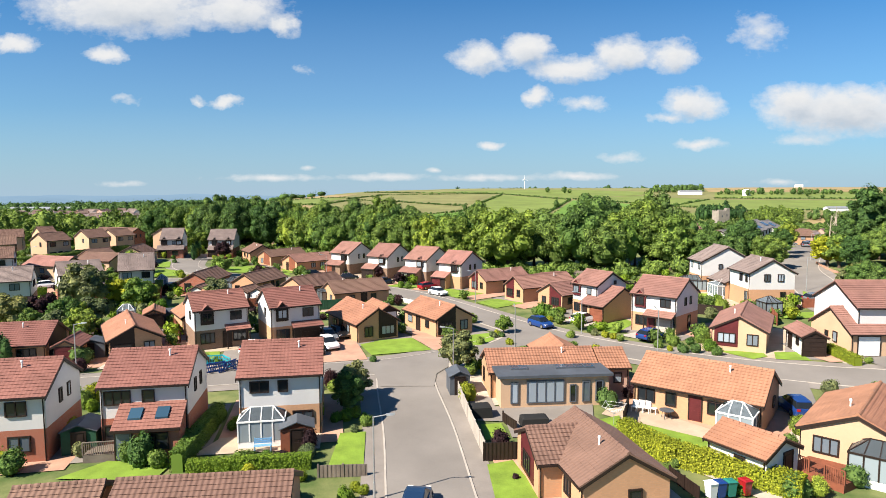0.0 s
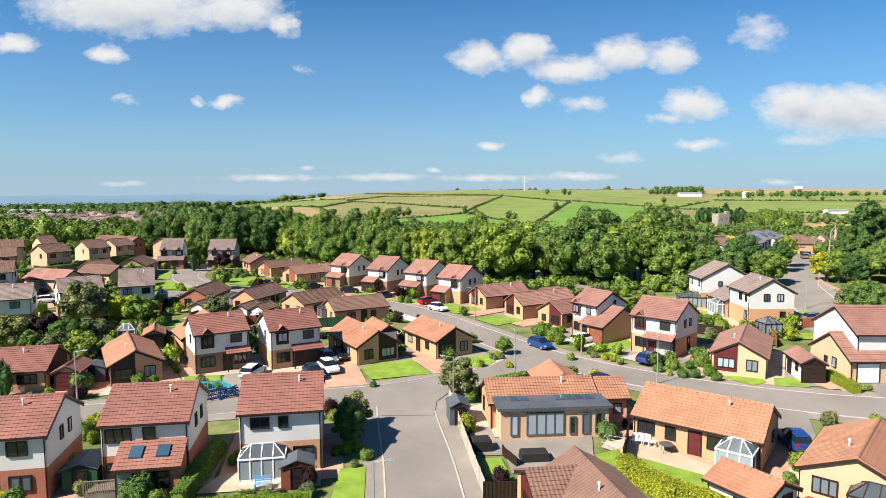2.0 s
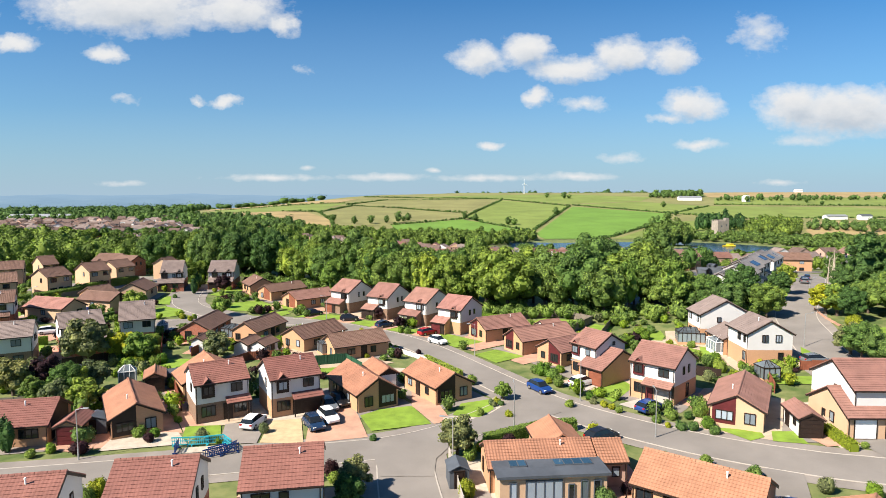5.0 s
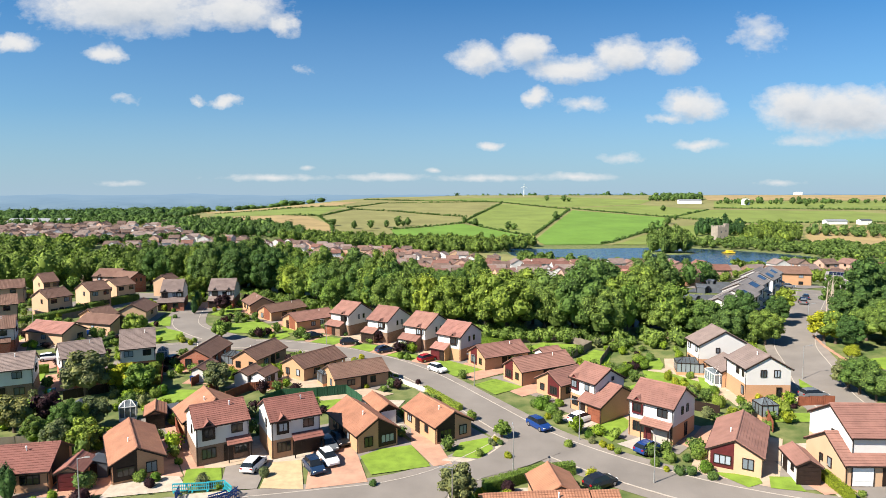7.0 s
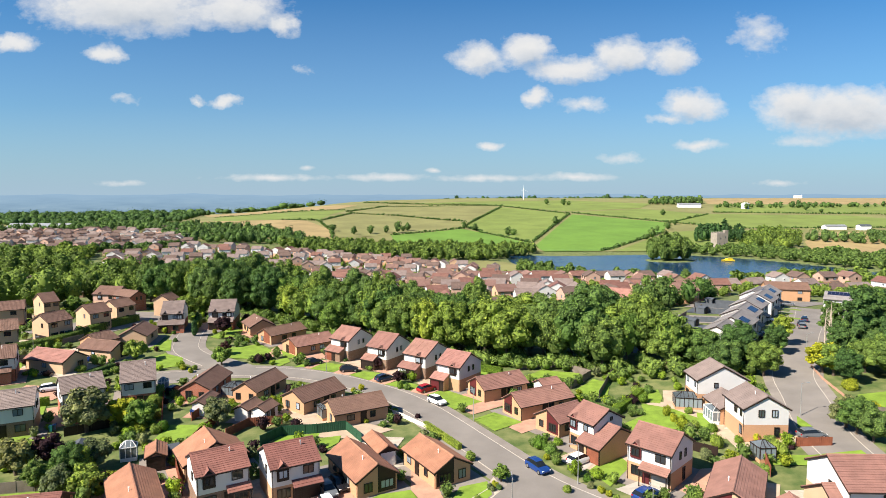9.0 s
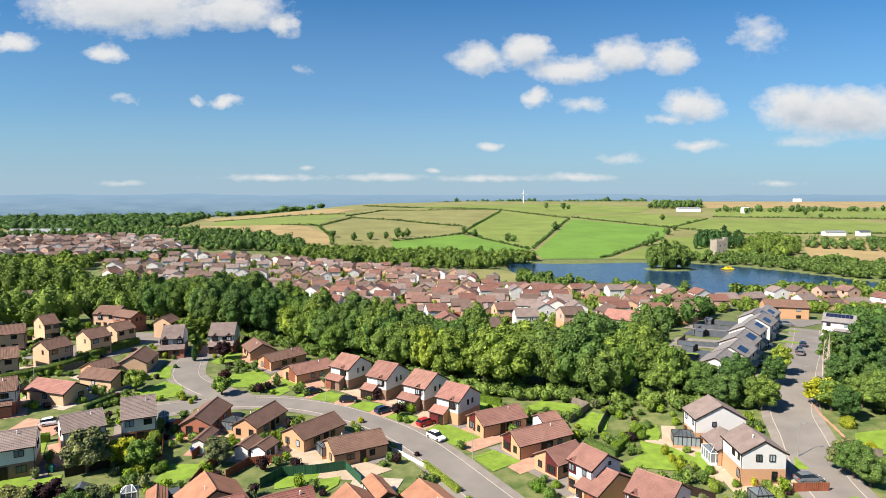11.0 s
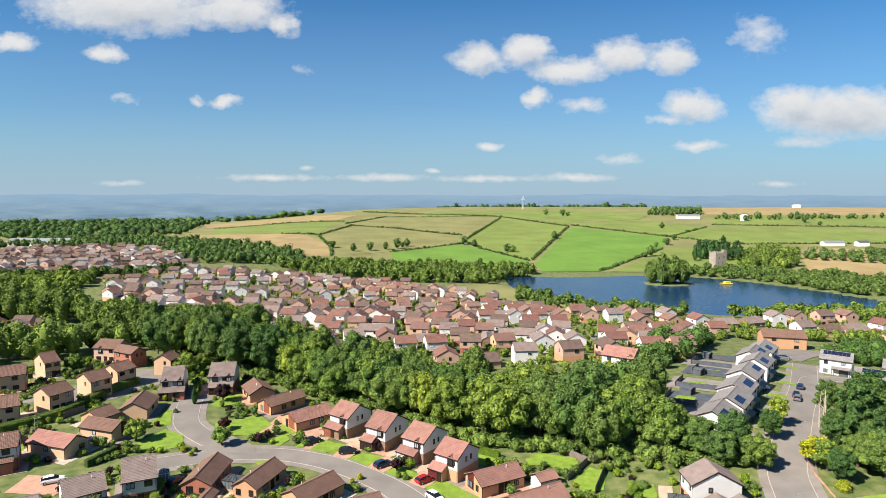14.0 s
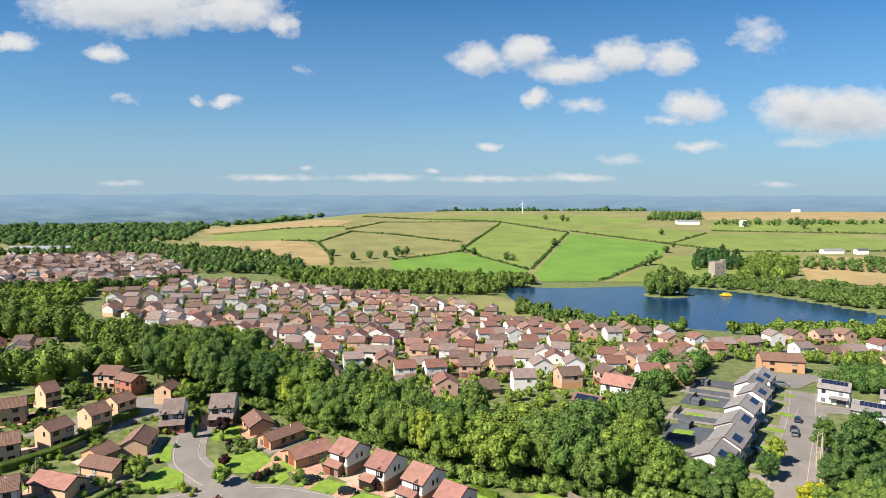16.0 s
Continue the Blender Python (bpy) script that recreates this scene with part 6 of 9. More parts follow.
# the belt of trees behind the near houses
WOOD = [(-112, 226), (-92, 212), (-72, 198), (-52, 185), (-36, 174), (-20, 162), (-6, 150), (8, 141), (17, 137), (32, 132), (42, 128), (47, 122), (49, 126), (48, 138), (52, 150), (42, 148), (30, 152), (16, 160), (-5, 177), (-24, 188), (-42, 200), (-60, 212), (-70, 236), (-92, 262), (-122, 266)]


def far_wood(name, spots, rng, label, leaf="oak", rad=3.6, hgt=8.0, cards=150, size=1.5, tall=(0.8, 1.3)):
    """Distant trees that nobody could count, as one mass of crowns."""
    allv, allf = [], []
    stock = [crown_data(70 + k, rad, hgt, 0.2, "round", cards, size, 18 if cards > 250 else 9, True) for k in range(4)]
    stock = [(np.array(v), np.array([q for q in f])) for v, f in stock]
    n = 0
    for px, py in spots:
        v, f = stock[int(rng.integers(4))]
        a, s = rng.uniform(0, math.tau), rng.uniform(0.7, 1.25)
        c, sn = math.cos(a) * s, math.sin(a) * s
        w = np.stack([v[:, 0] * c - v[:, 1] * sn + px, v[:, 0] * sn + v[:, 1] * c + py, v[:, 2] * s * rng.uniform(*tall) + ground_height(px, py) - 0.3], 1)
        allv.append(w)
        allf.append(f + n)
        n += len(v)
    V, F = np.concatenate(allv), np.concatenate(allf)
    me = bpy.data.meshes.new(name)
    me.vertices.add(len(V))
    me.vertices.foreach_set("co", V.astype(np.float32).ravel())
    me.loops.add(len(F) * 4)
    me.loops.foreach_set("vertex_index", F.astype(np.int32).ravel())
    me.polygons.add(len(F))
    me.polygons.foreach_set("loop_start", np.arange(0, len(F) * 4, 4, dtype=np.int32))
    me.update(calc_edges=True)
    me.validate()
    return tagged(place_mesh(name, me, LEAF[leaf]), label, "woodland", "", "stuff")


spots, rng = scatter(WOOD, 6.0, 5)
mixes = ["oak_1", "oak_2", "ash_1", "ash_2", "oak_1", "willow_1", "birch_1", "ash_1", "birch_1", "oak_2"]


def depth_in_wood(p):
    # metres behind the belt's near edge
    return p[1] - (141 - 0.72 * (p[0] - 8) if p[0] < 8 else 141 - 0.33 * (p[0] - 8))


spots.sort(key=depth_in_wood)
for px, py in spots:
    tree(mixes[int(rng.integers(len(mixes)))], px, py, rng.uniform(1.12, 1.5) * (1.15 if rng.random() < 0.25 else 1.0), rng.uniform(0, 360), "trees of the woodland belt", rng.uniform(1.05, 1.32))


low, rng2 = scatter([(-92, 210), (-72, 196), (-52, 183), (-36, 171), (-20, 159), (-6, 147), (8, 138), (17, 134), (32, 129), (44, 125), (54, 118), (62, 120), (60, 130), (44, 133), (17, 143), (-6, 157), (-36, 183), (-72, 208)], 2.7, 15)
far_wood("undergrowth", low, rng2, "bushy undergrowth along the edge of the wood", "oak", 1.7, 2.6, 160, 0.5)
LEFTWOOD = [(-118, 232), (-106, 262), (-112, 284), (-132, 290), (-170, 310), (-224, 358), (-262, 372), (-330, 380), (-420, 380), (-420, 300), (-300, 215), (-190, 196), (-140, 204)]
spots, rng = scatter(LEFTWOOD, 8.4, 6)
spots = [p for p in spots if not inside(p[0], p[1], [(-232, 220), (-148, 226), (-138, 256), (-150, 282), (-190, 296), (-232, 290)])]
far_wood("woodland", spots, rng, "dense mixed woodland running back from the houses", "dark", 5.0, 14.0, 620, 0.95, (0.85, 1.15))
RIGHTWOOD = [(79, 112), (85, 104), (110, 108), (135, 118), (135, 138), (104, 141), (94, 138), (86, 126)]
spots, rng = scatter(RIGHTWOOD, 6.6, 7)
for px, py in spots:
    tree("fir_1" if py > 116 else "ash_2", px, py, rng.uniform(0.9, 1.25), rng.uniform(0, 360), "dark trees beside the road", rng.uniform(0.95, 1.1))


# ---------------- things about the houses ----------------
PAINT = {}
for nm, c in (("white", (0.78, 0.78, 0.78)), ("navy", (0.012, 0.03, 0.07)), ("blue", (0.010, 0.038, 0.16)), ("silver", (0.6, 0.62, 0.64)), ("grey", (0.12, 0.13, 0.14)), ("black", (0.012, 0.012, 0.014)), ("red", (0.28, 0.012, 0.016)), ("teal", (0.02, 0.16, 0.13)), ("turquoise", (0.03, 0.33, 0.40))):
    PAINT[nm] = mat(nm + "_paint", c, 0.25, 0.03, 3.0, 20, 0.0, spec=0.6)
RUBBER = mat("rubber", (0.015, 0.015, 0.015), 0.8, 0.1, 1, 30, 0.0)
ALLOY = mat("alloy", (0.45, 0.45, 0.46), 0.35, 0.1, 1, 30, 0.0, metal=0.8)
LIGHTLENS = mat("lamp_lens", (0.75, 0.74, 0.7), 0.2, 0.05, 1, 30, 0.0)
TAILLENS = mat("tail_lens", (0.3, 0.01, 0.01), 0.25, 0.05, 1, 30, 0.0)
CARGLASS = mat("car_glass", (0.012, 0.015, 0.018), 0.05, 0.05, 1, 30, 0.0, spec=0.6)


def loft(bm, sections):
    rings = [[bm.verts.new(p) for p in s] for s in sections]
    n = len(rings[0])
    for a, b in zip(rings, rings[1:]):
        for i in range(n):
            bm.faces.new((a[i], a[(i + 1) % n], b[(i + 1) % n], b[i]))
    bm.faces.new(rings[0][::-1])
    bm.faces.new(rings[-1])
    bmesh.ops.recalc_face_normals(bm, faces=bm.faces[:])


def car_body(bm):
    s = []
    for x, w, z0, z1 in ((-2.08, 0.70, 0.42, 0.72), (-1.98, 0.84, 0.28, 0.90), (-1.2, 0.89, 0.22, 0.95), (0.0, 0.90, 0.22, 0.93), (0.9, 0.89, 0.22, 0.92), (1.7, 0.85, 0.24, 0.78), (2.0, 0.74, 0.30, 0.66), (2.08, 0.60, 0.40, 0.58)):
        s.append([(x, -w, z0), (x, w, z0), (x, w + 0.02, (z0 + z1) / 2), (x, w * 0.90, z1), (x, -w * 0.90, z1), (x, -w - 0.02, (z0 + z1) / 2)])
    loft(bm, s)


def car_cabin(bm):
    s = []
    for x, w, z1 in ((-1.95, 0.74, 0.93), (-1.50, 0.70, 1.36), (-0.4, 0.68, 1.45), (0.25, 0.67, 1.42), (1.05, 0.72, 0.95)):
        s.append([(x, -w - 0.08, 0.90), (x, w + 0.08, 0.90), (x, w * 0.86, z1), (x, -w * 0.86, z1)])
    loft(bm, s)


def car_roof(bm):
    s = []
    for x, w, z1 in ((-1.58, 0.60, 1.34), (-1.45, 0.61, 1.39), (-0.4, 0.61, 1.475), (0.2, 0.59, 1.445), (0.32, 0.56, 1.39)):
        s.append([(x, -w, z1 - 0.04), (x, w, z1 - 0.04), (x, w * 0.9, z1), (x, -w * 0.9, z1)])
    loft(bm, s)


def wheel_tyre(bm):
    tube(bm, (0, -0.11, 0), (0, 0.11, 0), 0.32, 0.32, 14)
    bmesh.ops.holes_fill(bm, edges=bm.edges[:])


def wheel_rim(bm):
    tube(bm, (0, -0.125, 0), (0, 0.125, 0), 0.20, 0.20, 10)
    bmesh.ops.holes_fill(bm, edges=bm.edges[:])


def car(x, y, yaw, colour):
    e = root("car", {"white": "white", "navy": "dark blue", "blue": "bright blue", "silver": "silver", "grey": "dark grey", "black": "black", "red": "red"}[colour] + " hatchback car parked by the houses", "car", x, y, yaw, None, "parked cars")
    e.location.z += 0.11
    bodyme = shared(("car_body", colour), car_body)
    place_mesh("body", bodyme, PAINT[colour], e)
    place_mesh("glasshouse", shared(("car_cabin", 0), car_cabin), CARGLASS, e, "dark tinted car window glass")
    place_mesh("roof", shared(("car_roof", colour), car_roof), PAINT[colour], e)
    for sx in (-1.28, 1.32):
        for sy in (-0.80, 0.80):
            t = place_mesh("wheel", shared(("tyre", 0), wheel_tyre), RUBBER, e)
            t.location = (sx, sy, 0.32)
            place_mesh("rim", shared(("rim", 0), wheel_rim), ALLOY, t)
    for sy in (-0.62, 0.62):
        h = place_mesh("headlight", shared(("headlight", 0), lambda bm: box(bm, -0.12, 0.06, -0.16, 0.16, -0.06, 0.07)), LIGHTLENS, e)
        h.location = (1.97, sy * 0.92, 0.62)
        h = place_mesh("tail_light", shared(("tail_light", 0), lambda bm: box(bm, -0.05, 0.10, -0.14, 0.14, -0.09, 0.10)), TAILLENS, e)
        h.location = (-2.04, sy, 0.76)
    return e


def street_lamp(x, y, turn):
    e = root("street_lamp", "grey steel street lamp on a slim pole", "street lamp", x, y, turn, None, "street lamps")

    def pole(bm):
        tube(bm, (0, 0, -0.3), (0, 0, 1.2), 0.085, 0.085)
        tube(bm, (0, 0, 1.2), (0, 0, 5.5), 0.06, 0.045)

    def arm(bm):
        tube(bm, (0, 0, 5.45), (0.9, 0, 5.62), 0.035, 0.03)

    def head(bm):
        loft(bm, [[(a, -w, z), (a, w, z), (a, w * 0.7, z + 0.12), (a, -w * 0.7, z + 0.12)] for a, w, z in ((0.8, 0.05, 5.57), (1.05, 0.09, 5.57), (1.35, 0.05, 5.6))])
    place_mesh("pole", shared(("pole", 0), pole), METALW, e)
    place_mesh("arm", shared(("arm", 0), arm), METALW, e)
    place_mesh("lamp_head", shared(("lamp_head", 0), head), METALW, e)


def wheelie_bin(x, y, colour):
    e = root("wheelie_bin", colour + " plastic wheelie bin standing on paving", "bin", x, y, (x * 40) % 30, None, "wheelie bins")
    e.location.z += 0.1
    place_mesh("body", shared(("bin_body", colour), lambda bm: loft(bm, [[(-w, -w, z), (w, -w, z), (w, w * 1.2, z), (-w, w * 1.2, z)] for z, w in ((0.05, 0.22), (0.95, 0.29))])), PAINT[colour], e)
    place_mesh("lid", shared(("bin_lid", colour), lambda bm: loft(bm, [[(-w, -w, z), (w, -w, z), (w, w * 1.2, z), (-w, w * 1.2, z)] for z, w in ((0.96, 0.32), (1.0, 0.33), (1.07, 0.22))])), PAINT[colour], e)


def fence(line, material, height, label):
    x0, y0 = line[0]
    e = tagged(new("fence"), label, "fence")
    e.matrix_basis = pose(x0, y0, ground_height(x0, y0))
    base = Vector((x0, y0, ground_height(x0, y0)))
    for (ax, ay), (bx, by) in zip(line, line[1:]):
        length = math.hypot(bx - ax, by - ay)
        n = max(1, round(length / 1.85))
        yaw = math.degrees(math.atan2(by - ay, bx - ax))
        w = round(length / n, 2)
        for k in range(n):
            px, py = ax + (bx - ax) * (k + 0.5) / n, ay + (by - ay) * (k + 0.5) / n
            gz = ground_height(px, py)

            def panel(bm):
                m = max(4, int(w / 0.15))
                prof = []
                for j in range(m):
                    xa, xb = -w / 2 + 0.05 + (w - 0.1) * j / m, -w / 2 + 0.05 + (w - 0.1) * (j + 1) / m
                    yy = -0.03 if j % 2 else -0.008
                    prof += [(xa, yy), (xb - 0.012, yy)]
                ring = prof + [(w / 2 - 0.05, 0.02), (-w / 2 + 0.05, 0.02)]
                prism(bm, ring, 0.02, height)
            q = place_mesh("panel", shared(("panel", w, height, material.name), panel), material, e)
            q.matrix_basis = pose(px - base.x, py - base.y, gz - base.z, 0, 0, yaw)
            q = place_mesh("post", shared(("post", height, material.name), lambda bm: box(bm, -0.05, 0.05, -0.05, 0.05, -0.3, height + 0.08)), material, e)
            fx, fy = ax + (bx - ax) * k / n, ay + (by - ay) * k / n
            q.matrix_basis = pose(fx - base.x, fy - base.y, ground_height(fx, fy) - base.z, 0, 0, yaw)


CLEAR = glassy("conservatory_glass", (0.16, 0.19, 0.21), 0.08)


def conservatory(x, y, yaw, w, d, frame_mat, tone):
    """A glazed room: dwarf wall, posts, panes and a hipped glass roof."""
    e = root("conservatory", tone + "-framed glazed conservatory with a hipped roof", "conservatory", x, y, yaw, None, "conservatories")
    bm = bmesh.new()
    box(bm, -w / 2, w / 2, 0, d, -0.8, 0.55)
    part("dwarf_wall", bm, WALL["buff"] if tone == "dark" else WHITEUP, e)
    h = 2.05
    n = max(3, round(w / 0.8))
    for k in range(n + 1):
        xx = -w / 2 + w * k / n
        for yy in ((0, d) if k in (0, n) else (0,)):
            bm = bmesh.new()
            box(bm, xx - 0.05, xx + 0.05, yy - 0.05, yy + 0.05, 0.55, h)
            part("post", bm, frame_mat, e)
    m = max(2, round(d / 0.9))
    for sx in (-1, 1):
        for k in range(1, m):
            bm = bmesh.new()
            box(bm, sx * w / 2 - 0.05, sx * w / 2 + 0.05, d * k / m - 0.05, d * k / m + 0.05, 0.55, h)
            part("post", bm, frame_mat, e)
    for nm, bx in (("front_glass", (-w / 2 + 0.02, w / 2 - 0.02, -0.015, 0.015)), ("side_glass", (-w / 2 - 0.015, -w / 2 + 0.015, 0.03, d)), ("side_glass", (w / 2 - 0.015, w / 2 + 0.015, 0.03, d)), ("back_glass", (-w / 2 + 0.02, w / 2 - 0.02, d - 0.015, d + 0.015))):
        bm = bmesh.new()
        box(bm, *bx, 0.55, h)
        part(nm, bm, CLEAR, e)
    bm = bmesh.new()
    for a in ((-w / 2 - 0.08, w / 2 + 0.08, -0.08, 0.06), (-w / 2 - 0.08, w / 2 + 0.08, d - 0.06, d + 0.08), (-w / 2 - 0.08, -w / 2 + 0.06, 0.06, d - 0.06), (w / 2 - 0.06, w / 2 + 0.08, 0.06, d - 0.06)):
        box(bm, *a, h, h + 0.12)
    part("eaves_beam", bm, frame_mat, e)
    top, inset = h + 0.85, min(w, d) * 0.42
    ring = [(-w / 2, 0), (w / 2, 0), (w / 2, d), (-w / 2, d)]
    rl, rr = (-w / 2 + inset, d / 2), (w / 2 - inset, d / 2)
    if rl[0] > rr[0]:
        rl = rr = (0, d / 2)
        rl, rr = (-0.1, d / 2), (0.1, d / 2)
    for quad in (((ring[0], ring[1], rr, rl)), ((ring[2], ring[3], rl, rr)), ((ring[1], ring[2], rr)), ((ring[3], ring[0], rl))):
        bm = bmesh.new()
        vs = [bm.verts.new((px, py, h + 0.12 if (px, py) in ring else top)) for px, py in quad]
        bm.faces.new(vs)
        bmesh.ops.solidify(bm, geom=bm.faces[:], thickness=0.03)
        part("roof_glass", bm, CLEAR, e)
    edges = [(r, rr if r[0] > 0 else rl) for r in ring] + [(rl, rr)]
    for k in range(1, n):
        xx = -w / 2 + w * k / n
        tx = min(max(xx, rl[0]), rr[0])
        edges += [((xx, 0), (tx, d / 2))]
    for a, b in edges:
        bm = bmesh.new()
        za, zb = (h + 0.15 if a in ring or a[1] == 0 else top + 0.02), top + 0.02
        tube(bm, (*a, za), (*b, zb), 0.045, 0.045, 4)
        part("roof_bar", bm, frame_mat, e)


def shed(x, y, yaw, w, d, tone):
    m = {"grey": LEAD, "green": GREENFENCE, "brown": TIMBERFENCE}[tone]
    e = root("shed", "small " + tone + " timber garden shed", "shed", x, y, yaw, None, "garden sheds")
    wall_block(e, w, d, -0.3, 1.8, m, 0)
    for s in (-1, 1):
        bm = bmesh.new()
        v = [bm.verts.new((xx, yy, zz)) for h in (0, 0.07) for xx, yy, zz in ((s * (w / 2 + 0.12), -d / 2 - 0.12, 1.75 + h), (0, -d / 2 - 0.12, 2.25 + h), (0, d / 2 + 0.12, 2.25 + h), (s * (w / 2 + 0.12), d / 2 + 0.12, 1.75 + h))]
        for f in ((3, 2, 1, 0), (4, 5, 6, 7), (0, 1, 5, 4), (1, 2, 6, 5), (2, 3, 7, 6), (3, 0, 4, 7)):
            bm.faces.new([v[i] for i in f])
        bmesh.ops.recalc_face_normals(bm, faces=bm.faces[:])
        part("roof_panel", bm, LEAD, e)
    bm = bmesh.new()
    bm.faces.new([bm.verts.new(p) for p in ((-w / 2, -d / 2 - 0.01, 1.78), (w / 2, -d / 2 - 0.01, 1.78), (0, -d / 2 - 0.01, 2.24))])
    bmesh.ops.solidify(bm, geom=bm.faces[:], thickness=0.04)
    part("gable_board", bm, m, e)
    door(e, pose(0, -d / 2, 0.02), 0.9, 1.7, DARKWOOD)


def roadworks_barrier(x, y, yaw, tone, tilt=0.0):
    e = root("roadworks_barrier", tone + " plastic barrier panel fencing off dug-up road", "barrier", x, y, yaw, None, "roadworks barriers")
    e.matrix_basis = pose(x, y, ground_height(x, y) + 0.12, 0, 0, yaw) @ pose(0, 0, 0, tilt, 0, 0)
    m = PAINT["turquoise" if tone == "turquoise" else "blue"]

    def rails(bm):
        for z, h in ((0.12, 0.10), (0.55, 0.08), (0.90, 0.14)):
            box(bm, -0.98, 0.98, -0.03, 0.03, z, z + h)

    def bar(bm):
        box(bm, -0.035, 0.035, -0.025, 0.025, 0.22, 0.90)
    place_mesh("rail_frame", shared(("rails", tone), rails), m, e)
    for k in range(9):
        place_mesh("upright", shared(("upright", tone), bar), m, e).location = (-0.92 + 0.23 * k, 0, 0)
    for sx in (-0.8, 0.8):
        place_mesh("foot", shared(("barrier_foot", tone), lambda bm: box(bm, -0.06, 0.06, -0.28, 0.28, 0.0, 0.12)), m, e).location = (sx, 0, 0)


def furniture_cover(x, y, yaw, w, d, h):
    bm = bmesh.new()
    loft(bm, [[(-w * k, -d * k, z), (w * k, -d * k, z), (w * k, d * k, z), (-w * k, d * k, z)] for k, z in ((0.54, 0.0), (0.52, h * 0.4), (0.50, h * 0.86), (0.42, h * 0.98), (0.20, h))])
    ob = finish("furniture_cover", bm, RUBBER)
    ob.matrix_basis = pose(x, y, ground_height(x, y) + 0.1, 0, 0, yaw)
    tagged(ob, "black fabric cover over garden furniture on the patio", "cover")


def rotary_dryer(x, y):
    e = root("rotary_dryer", "grey metal rotary clothes dryer on the lawn", "clothes dryer", x, y, 20)
    bm = bmesh.new()
    tube(bm, (0, 0, -0.2), (0, 0, 1.75), 0.025, 0.025, 6)
    part("pole", bm, METALW, e)
    for k in range(4):
        c, q = math.cos(k * 1.571), math.sin(k * 1.571)
        bm = bmesh.new()
        tube(bm, (0, 0, 1.05), (c * 1.25, q * 1.25, 1.8), 0.018, 0.018, 5)
        part("arm", bm, METALW, e)
    for r in (0.5, 0.85, 1.2):
        for k in range(4):
            a, b = (math.cos(k * 1.571), math.sin(k * 1.571)), (math.cos((k + 1) * 1.571), math.sin((k + 1) * 1.571))
            bm = bmesh.new()
            tube(bm, (a[0] * r, a[1] * r, 1.05 + 0.6 * r), (b[0] * r, b[1] * r, 1.05 + 0.6 * r), 0.010, 0.010, 4)
            part("line", bm, WHITEUP, e)


def raised_deck(x, y, yaw, w, d, h, material, tone, gap=(0.0, 0.0)):
    """A boarded platform with posts, balustrades along its front and steps in the gap."""
    e = root("deck", tone + " raised timber deck with balustrade", "deck", x, y, yaw)
    n = round(w / 0.15)
    for k in range(n):
        q = place_mesh("plank", shared(("plank", tone), lambda bm: box(bm, 0.004, w / n - 0.004, 0, d, h - 0.03, h)), material, e)
        q.location = (-w / 2 + w * k / n, 0, 0)
    bm = bmesh.new()
    box(bm, -w / 2, w / 2, 0.01, d, -0.3, h - 0.034)
    part("skirting", bm, material, e)
    runs = [(-w / 2, gap[0]), (gap[1], w / 2)] if gap[1] > gap[0] else [(-w / 2, w / 2)]
    for a, b in runs:
        bm = bmesh.new()
        box(bm, a, b, 0.0, 0.08, h + 0.90, h + 0.96)
        part("handrail", bm, material, e)
        m = max(2, round((b - a) / 0.14))
        for k in range(m + 1):
            t = 0.045 if k in (0, m) else 0.02
            q = place_mesh("baluster", shared(("baluster", tone, t), lambda bm: box(bm, -t, t, -t, t, h, h + 0.90)), material, e)
            q.location = (a + (b - a) * k / m, 0.04, 0)
    if gap[1] > gap[0]:
        for k in range(3):
            bm = bmesh.new()
            box(bm, gap[0], gap[1], -0.28 * (3 - k), -0.28 * (2 - k), -0.2, h * (k + 0.6) / 3.4)
            part("step", bm, material, e)


def garden_chair(x, y, yaw):
    e = root("garden_chair", "white plastic garden chair on the patio", "chair", x, y, yaw, None, "patio chairs")
    e.location.z += 0.1
    place_mesh("seat", shared(("seat", 0), lambda bm: box(bm, -0.25, 0.25, -0.25, 0.25, 0.40, 0.45)), WHITEUP, e)
    place_mesh("backrest", shared(("backrest", 0), lambda bm: box(bm, -0.25, 0.25, 0.22, 0.28, 0.45, 0.95)), WHITEUP, e)
    for sx in (-0.22, 0.22):
        for sy in (-0.22, 0.22):
            q = place_mesh("leg", shared(("chair_leg", 0), lambda bm: box(bm, -0.025, 0.025, -0.025, 0.025, 0, 0.40)), WHITEUP, e)
            q.location = (sx, sy, 0)


def garden_table(x, y):
    e = root("garden_table", "grey metal patio table on slab paving", "table", x, y)
    e.location.z += 0.1
    bm = bmesh.new()
    tube(bm, (0, 0, 0.68), (0, 0, 0.72), 0.6, 0.6, 16)
    part("tabletop", bm, LEAD, e)
    for a in range(4):
        bm = bmesh.new()
        c, s = math.cos(a * 1.571 + 0.8), math.sin(a * 1.571 + 0.8)
        tube(bm, (c * 0.45, s * 0.45, 0), (c * 0.3, s * 0.3, 0.69), 0.025, 0.025, 5)
        part("leg", bm, LEAD, e)


